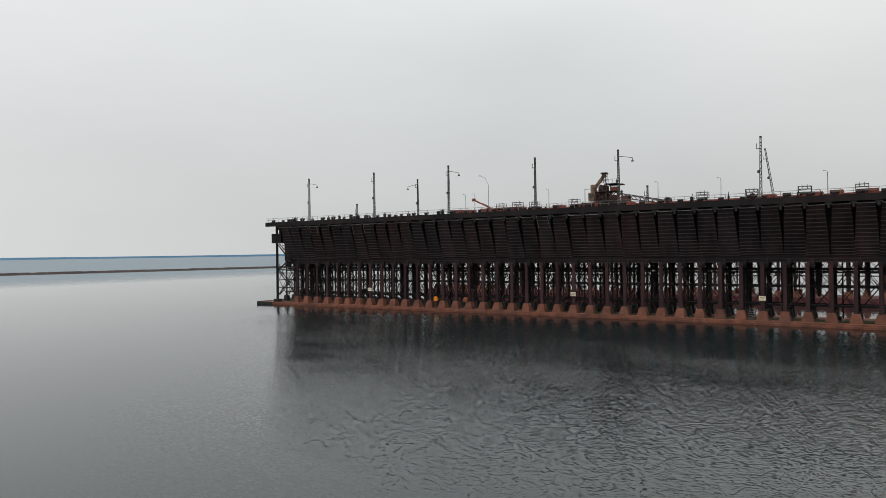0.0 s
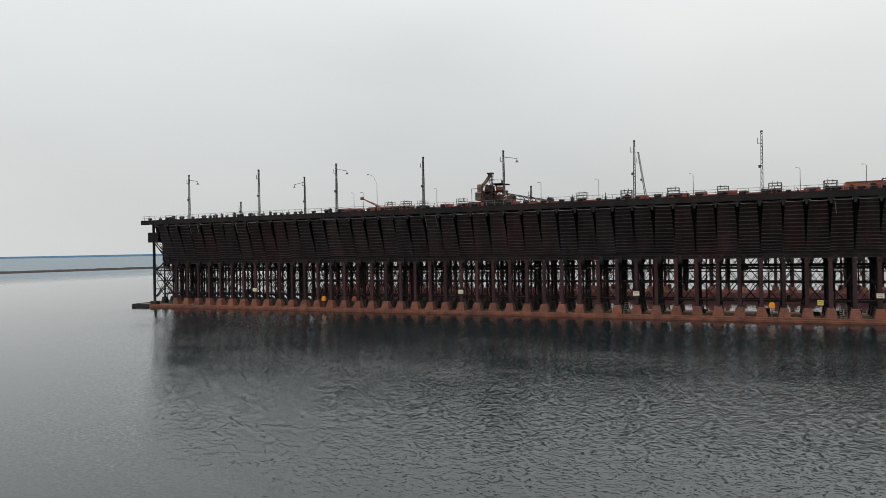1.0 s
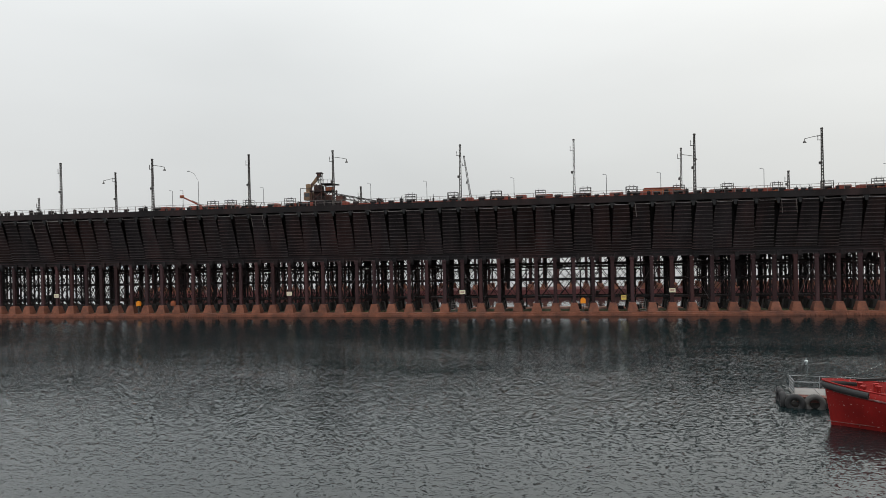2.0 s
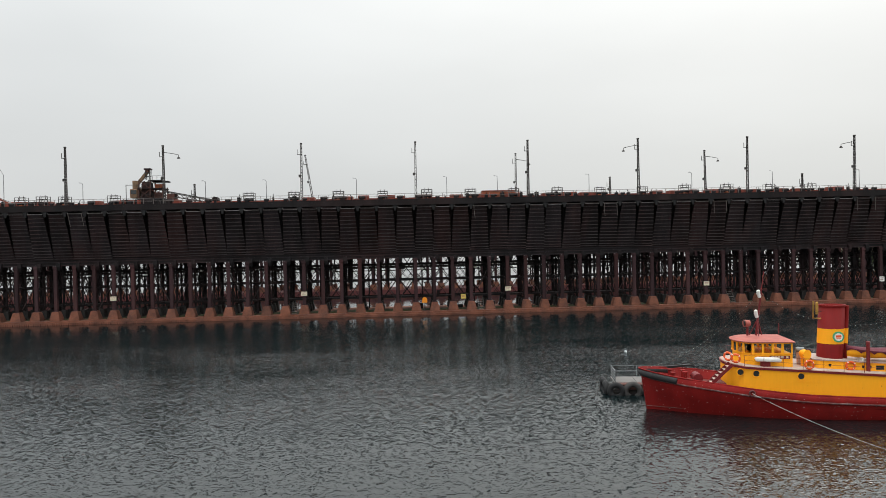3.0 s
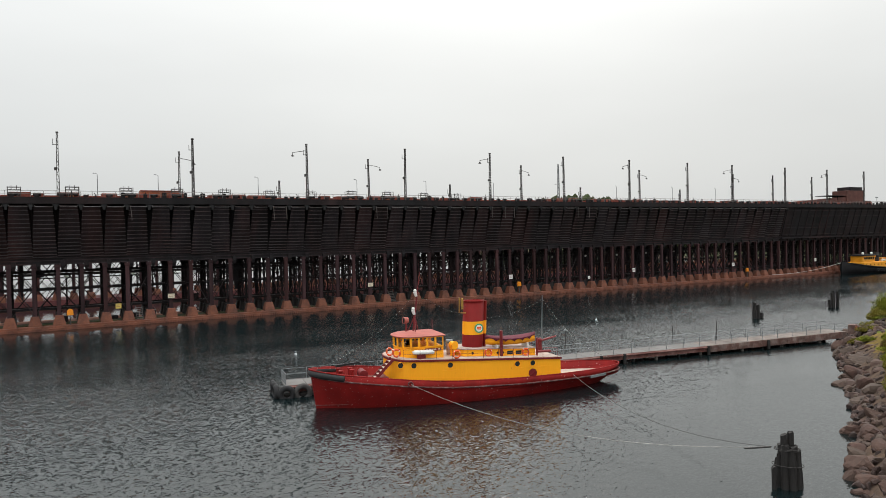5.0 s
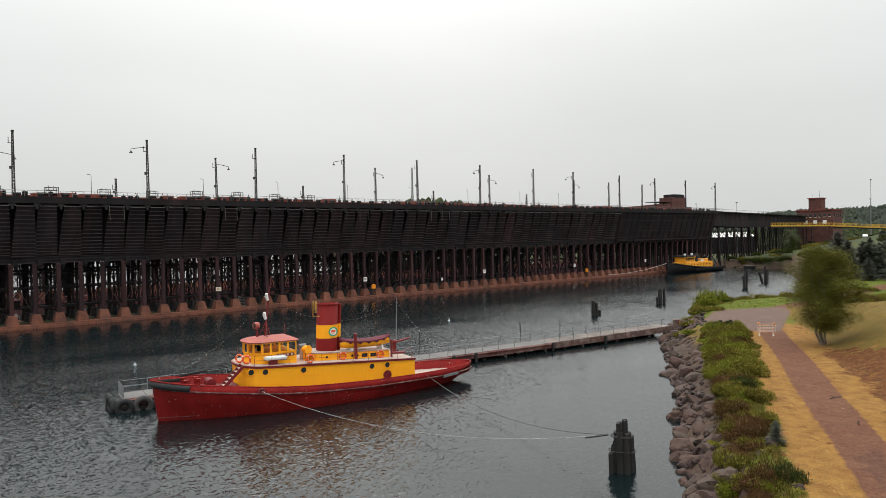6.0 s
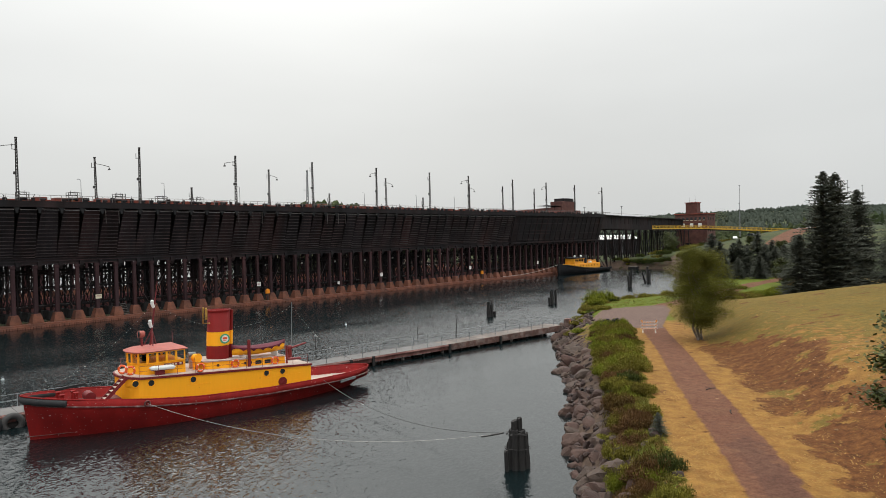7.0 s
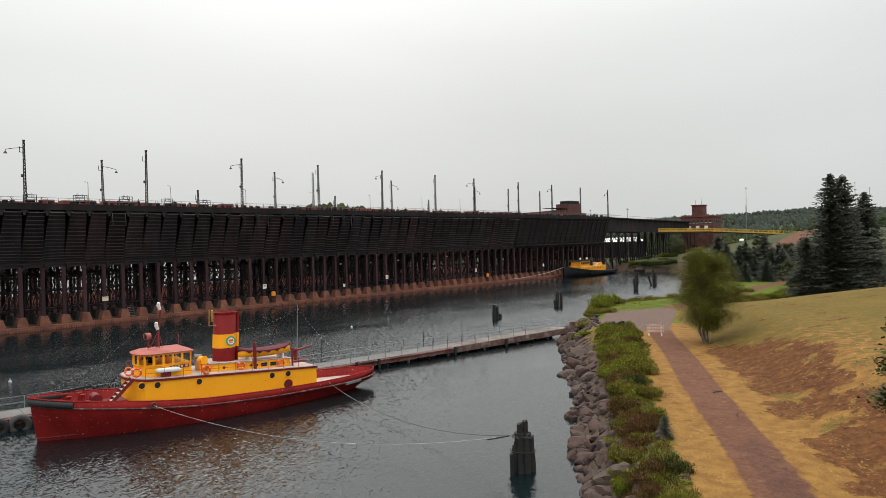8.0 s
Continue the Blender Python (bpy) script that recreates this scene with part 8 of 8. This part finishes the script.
t = thing("steel_cabinet", "rusty white steel sheet cabinet at the pier landing", "cabinet", at=pose(109.6, -86.4, land_height(109.6, -86.4) - 0.2, 0, 0, 20))
part("body", Geo().cbox(-0.7, 0.7, -0.4, 0.4, 0, 2.2, 0.04), M["wood_old"], t)
part("door", Geo().box(-0.55, 0.55, -0.44, -0.405, 0.2, 2.0), M["rust"], t)
t = thing("timber_crib", "weathered grey timber crib half hidden in weeds", "timber crib", at=pose(99.4, -98.2, land_height(99.4, -98.2) - 0.1, 0, 0, -40))
for i in range(6):
    part("plank", Geo().box(-1.2 + i * 0.41, -0.85 + i * 0.41, -0.08, 0.08, 0, 1.15 + 0.12 * (i % 3)), M["wood_dark"], t)
part("waler", Geo().box(-1.25, 1.25, 0.09, 0.2, 0.5, 0.68), M["wood_grey"], t)
for x, y, ln, rot in ((66.5, -123.2, 0.9, 20), (72.4, -119.9, 1.0, -20)):
    single("driftwood", Geo().path([(-ln / 2, 0, 0.05), (0, 0.08, 0.08), (ln / 2, -0.03, 0.06)], 0.028, 6), M["wood_dark"], "short dark branch lying beside the path", "branch", "fallen branches", m=pose(x, y, land_height(x, y), 0, 0, rot))


# ---------------------------------------------------------------- rail yard buildings and walkway bridge
def brick_building():
    t = thing("power_house", "tall red brick powerhouse with a square roof tower", "building", at=pose(378.7, 3.7, 0, 0, 0, -86))
    W, D, H0, H = 16.1, 15.5, 2.0, 23.6
    part("wall", Geo().box(0, W, 0, D, H0, H), M["brick"], t)
    part("roof", Geo().box(-0.4, W + 0.4, -0.4, D + 0.4, H + 0.001, H + 0.5), M["red_oxide"], t)
    part("tower", Geo().box(4.6, 10.4, 3.0, 9.0, H + 0.5, 29.6), M["brick"], t)
    part("tower_roof", Geo().box(4.2, 10.8, 2.6, 9.4, 29.601, 30.0), M["red_oxide"], t)
    part("antenna", Geo().tube((6, 5, 30), (6, 5, 32.5), 0.05, n=5), M["mast_steel"], t)
    part("antenna", Geo().tube((9, 5, 30), (9, 5, 33.5), 0.05, n=5), M["mast_steel"], t)
    part("string_course", Geo().box(-0.12, W + 0.12, -0.12, 0.0, 19.4, 19.7), M["ore_concrete"], t)
    for i in range(7):
        x = 1.5 + i * 2.1
        w = part("window", Geo().box(x, x + 1.1, -0.06, 0.02, 20.6, 22.0), M["glass"], t)
        part("sill", Geo().box(x - 0.1, x + 1.2, -0.16, -0.061, 20.4, 20.6), M["sign_cream"], w)
        # three larger windows below are plain white
        if i in (1, 3, 5):
            w = part("window", Geo().box(x - 0.3, x + 1.4, -0.06, 0.02, 17.4, 19.0), M["white_paint"], t, "larger white window")
            part("sill", Geo().box(x - 0.4, x + 1.5, -0.16, -0.061, 17.2, 17.4), M["sign_cream"], w)
    for i in range(4):
        y = 2.0 + i * 3.4
        part("window", Geo().box(W - 0.02, W + 0.06, y, y + 1.2, 20.6, 22.0), M["glass"], t)
        part("window", Geo().box(W - 0.02, W + 0.06, y, y + 1.2, 14.6, 16.0), M["glass"], t)
    part("door", Geo().box(5, 8, -0.06, 0.02, 5, 9), M["dock_steel"], t)


brick_building()


def white_shed():
    """An assumed long shed beyond the viaduct, added for the pale strip between its legs."""
    t = thing("long_shed", "long low shed with a pale white metal roof", "shed", at=pose(352, 66, 0, 0, 0, -28))
    g0 = land_height(380, 52)
    part("wall", Geo().box(0, 62, 0, 14, g0 - 1, 11.6), M["dock_steel"], t)
    part("roof", Geo().loft([[(x, -0.4, 11.6), (x, 14.4, 11.6), (x, 7.0, 14.0)] for x in (-0.4, 62.4)], smooth=False, caps=True), M["white_paint"], t, "white ribbed metal roof")
    for x in np.arange(3, 60, 6.0):
        part("roof_rib", Geo().beam((x, -0.45, 11.64), (x, 6.9, 14.05), 0.12), M["galv_dull"], t)


white_shed()


def walk_bridge():
    t = thing("yellow_walkway", "long yellow-railed steel walkway on trestle legs", "footbridge")
    pts = [Vector((331.9, -4.2, 16.6)), Vector((374.3, -12.5, 16.3)), Vector((382.4, -61, 12.9)), Vector((390, -107, 9.7))]
    side = Vector((0.985, 0.17, 0))
    for a, b2 in zip(pts, pts[1:]):
        part("girder", Geo().loft([[p - side * 1.3 - Vector((0, 0, 0.9)), p + side * 1.3 - Vector((0, 0, 0.9)), p + side * 1.3, p - side * 1.3] for p in (a, b2)], smooth=False, caps=True), M["dock_steel"], t)
        for s in (-1.3, 1.3):
            for dz in (0.25, 0.75, 1.2):
                part("rail", Geo().beam(a + side * s + Vector((0, 0, dz)), b2 + side * s + Vector((0, 0, dz)), 0.13, 0.2 if dz > 1 else 0.12), M["bridge_yellow"], t)
            n = int((b2 - a).length / 2.2)
            for i in range(n):
                p = a.lerp(b2, i / n) + side * s
                part("rail_post", Geo().box(p.x - 0.07, p.x + 0.07, p.y - 0.07, p.y + 0.07, p.z, p.z + 1.2), M["bridge_yellow"], t)
            part("kick_plate", Geo().beam(a + side * s + Vector((0, 0, -0.1)), b2 + side * s + Vector((0, 0, -0.1)), 0.1, 0.5), M["bridge_yellow"], t)
    for y, x, z in ((-38, 378.6, 13.6), (-56, 381.6, 12.4), (-6.2, 342.0, 15.6), (-9.5, 359.0, 15.5)):
        g0 = land_height(x, y) - 0.4
        for dy in (-1.0, 1.0):
            part("leg", Geo().beam((x, y + dy * 1.4, g0), (x, y + dy, z), 0.4), M["dock_steel"], t)


walk_bridge()


def car_kind(mat):
    t = thing("car", "parked car in the rail yard", "car", "parked cars in the yard")
    prof = [(-2.2, 0.35), (-2.25, 0.8), (-1.3, 0.95), (-0.7, 1.45), (0.9, 1.48), (1.6, 1.0), (2.2, 0.9), (2.25, 0.4)]
    part("body", Geo().loft([[(x, y, z) for x, z in prof] for y in (-0.85, 0.85)], smooth=False, caps=True), M[mat], t)
    part("windows", Geo().loft([[(-1.15, y, 1.0), (-0.65, y, 1.40), (0.85, y, 1.42), (1.4, y, 1.02)] for y in (-0.87, 0.87)], smooth=False, caps=True), M["glass"], t)
    for x in (-1.4, 1.4):
        for y in (-0.8, 0.8):
            part("wheel", Geo().tube((x, y - 0.1, 0.33), (x, y + 0.1, 0.33), 0.33, n=12), M["black_rubber"], t)
    return t


M["car_dark"] = material("dark_car_paint", (0.03, 0.035, 0.04), 0.3, 0.2, 0.05, 1, 5, 0)
M["car_silver"] = material("silver_car_paint", (0.45, 0.46, 0.48), 0.3, 0.4, 0.05, 1, 5, 0)
kinds = [car_kind("white_paint"), car_kind("car_dark"), car_kind("car_silver")]
for k, word in zip(kinds, ("white", "dark grey", "silver")):
    k["label"] = word + " car parked in the rail yard"
spots = [(335, -40, 20), (338, -46, 80), (428, -36, 95), (428.5, -39, 95), (429, -42, 95), (429.5, -45, 95), (430, -48, 95), (430.5, -51, 95), (431, -54, 95), (431.5, -57, 95), (400, -62, 10), (404, -70, 170)]
for i, (x, y, r) in enumerate(spots):
    m = pose(x, y, land_height(x, y), 0, 0, r)
    if i < 3:
        kinds[i].matrix_basis = m
    else:
        copy_thing(kinds[(i * 7) % 3], m)


def yard_lamp(x, y, h, name="yard_lamp"):
    t = thing(name, "tall thin lamp post in the rail yard", "lamp post", "yard lamp posts", at=pose(x, y, land_height(x, y)))
    part("pole", Geo().tube((0, 0, -0.3), (0, 0, h), 0.16, 0.09, 7), M["galv_dull"], t)
    part("crossarm", Geo().box(-0.9, 0.9, -0.08, 0.08, h, h + 0.2), M["galv_dull"], t)
    for s in (-0.8, 0.8):
        part("lamp_head", Geo().cbox(s - 0.3, s + 0.3, -0.2, 0.2, h - 0.2, h - 0.01, 0.04), M["galv_dull"], t)


for x, y, h in ((385, 60, 28), (395, -24, 28), (420, -75, 20), (350, 20, 26), (470, -60, 26), (440, -10, 24), (500, -130, 26), (460, -105, 24)):
    yard_lamp(x, y, h)

t = thing("radio_tower", "slender lattice radio tower far behind the docks", "radio tower", at=pose(461.5, 405.8, 0))
for a in (0, 2.094, 4.189):
    part("leg", Geo().beam((2.2 * math.cos(a), 2.2 * math.sin(a), 0), (0.7 * math.cos(a), 0.7 * math.sin(a), 86), 0.35), M["galv_dull"], t)
g = Geo()
for i in range(28):
    z = i * 3.05
    r = 2.2 - 1.5 * z / 86
    for a in (0, 2.094, 4.189):
        g.beam((r * math.cos(a), r * math.sin(a), z), (r * math.cos(a + 2.094), r * math.sin(a + 2.094), z + 3), 0.2)
lace = part("lacing", g, M["galv_dull"], t)
lace["kind"] = "stuff"

t = thing("guard_fence", "yellow painted guard rail fence by the viaduct", "fence", at=pose(352, -9, 0))
for dz in (5.2, 6.0, 6.8):
    part("rail", Geo().beam((0, 0, dz), (9, -14, dz + 0.8), 0.2), M["bridge_yellow"], t)
for i in range(6):
    part("post", Geo().beam((1.8 * i, -2.8 * i, 2.5), (1.8 * i, -2.8 * i, 6.9 + 0.16 * i), 0.22), M["bridge_yellow"], t)
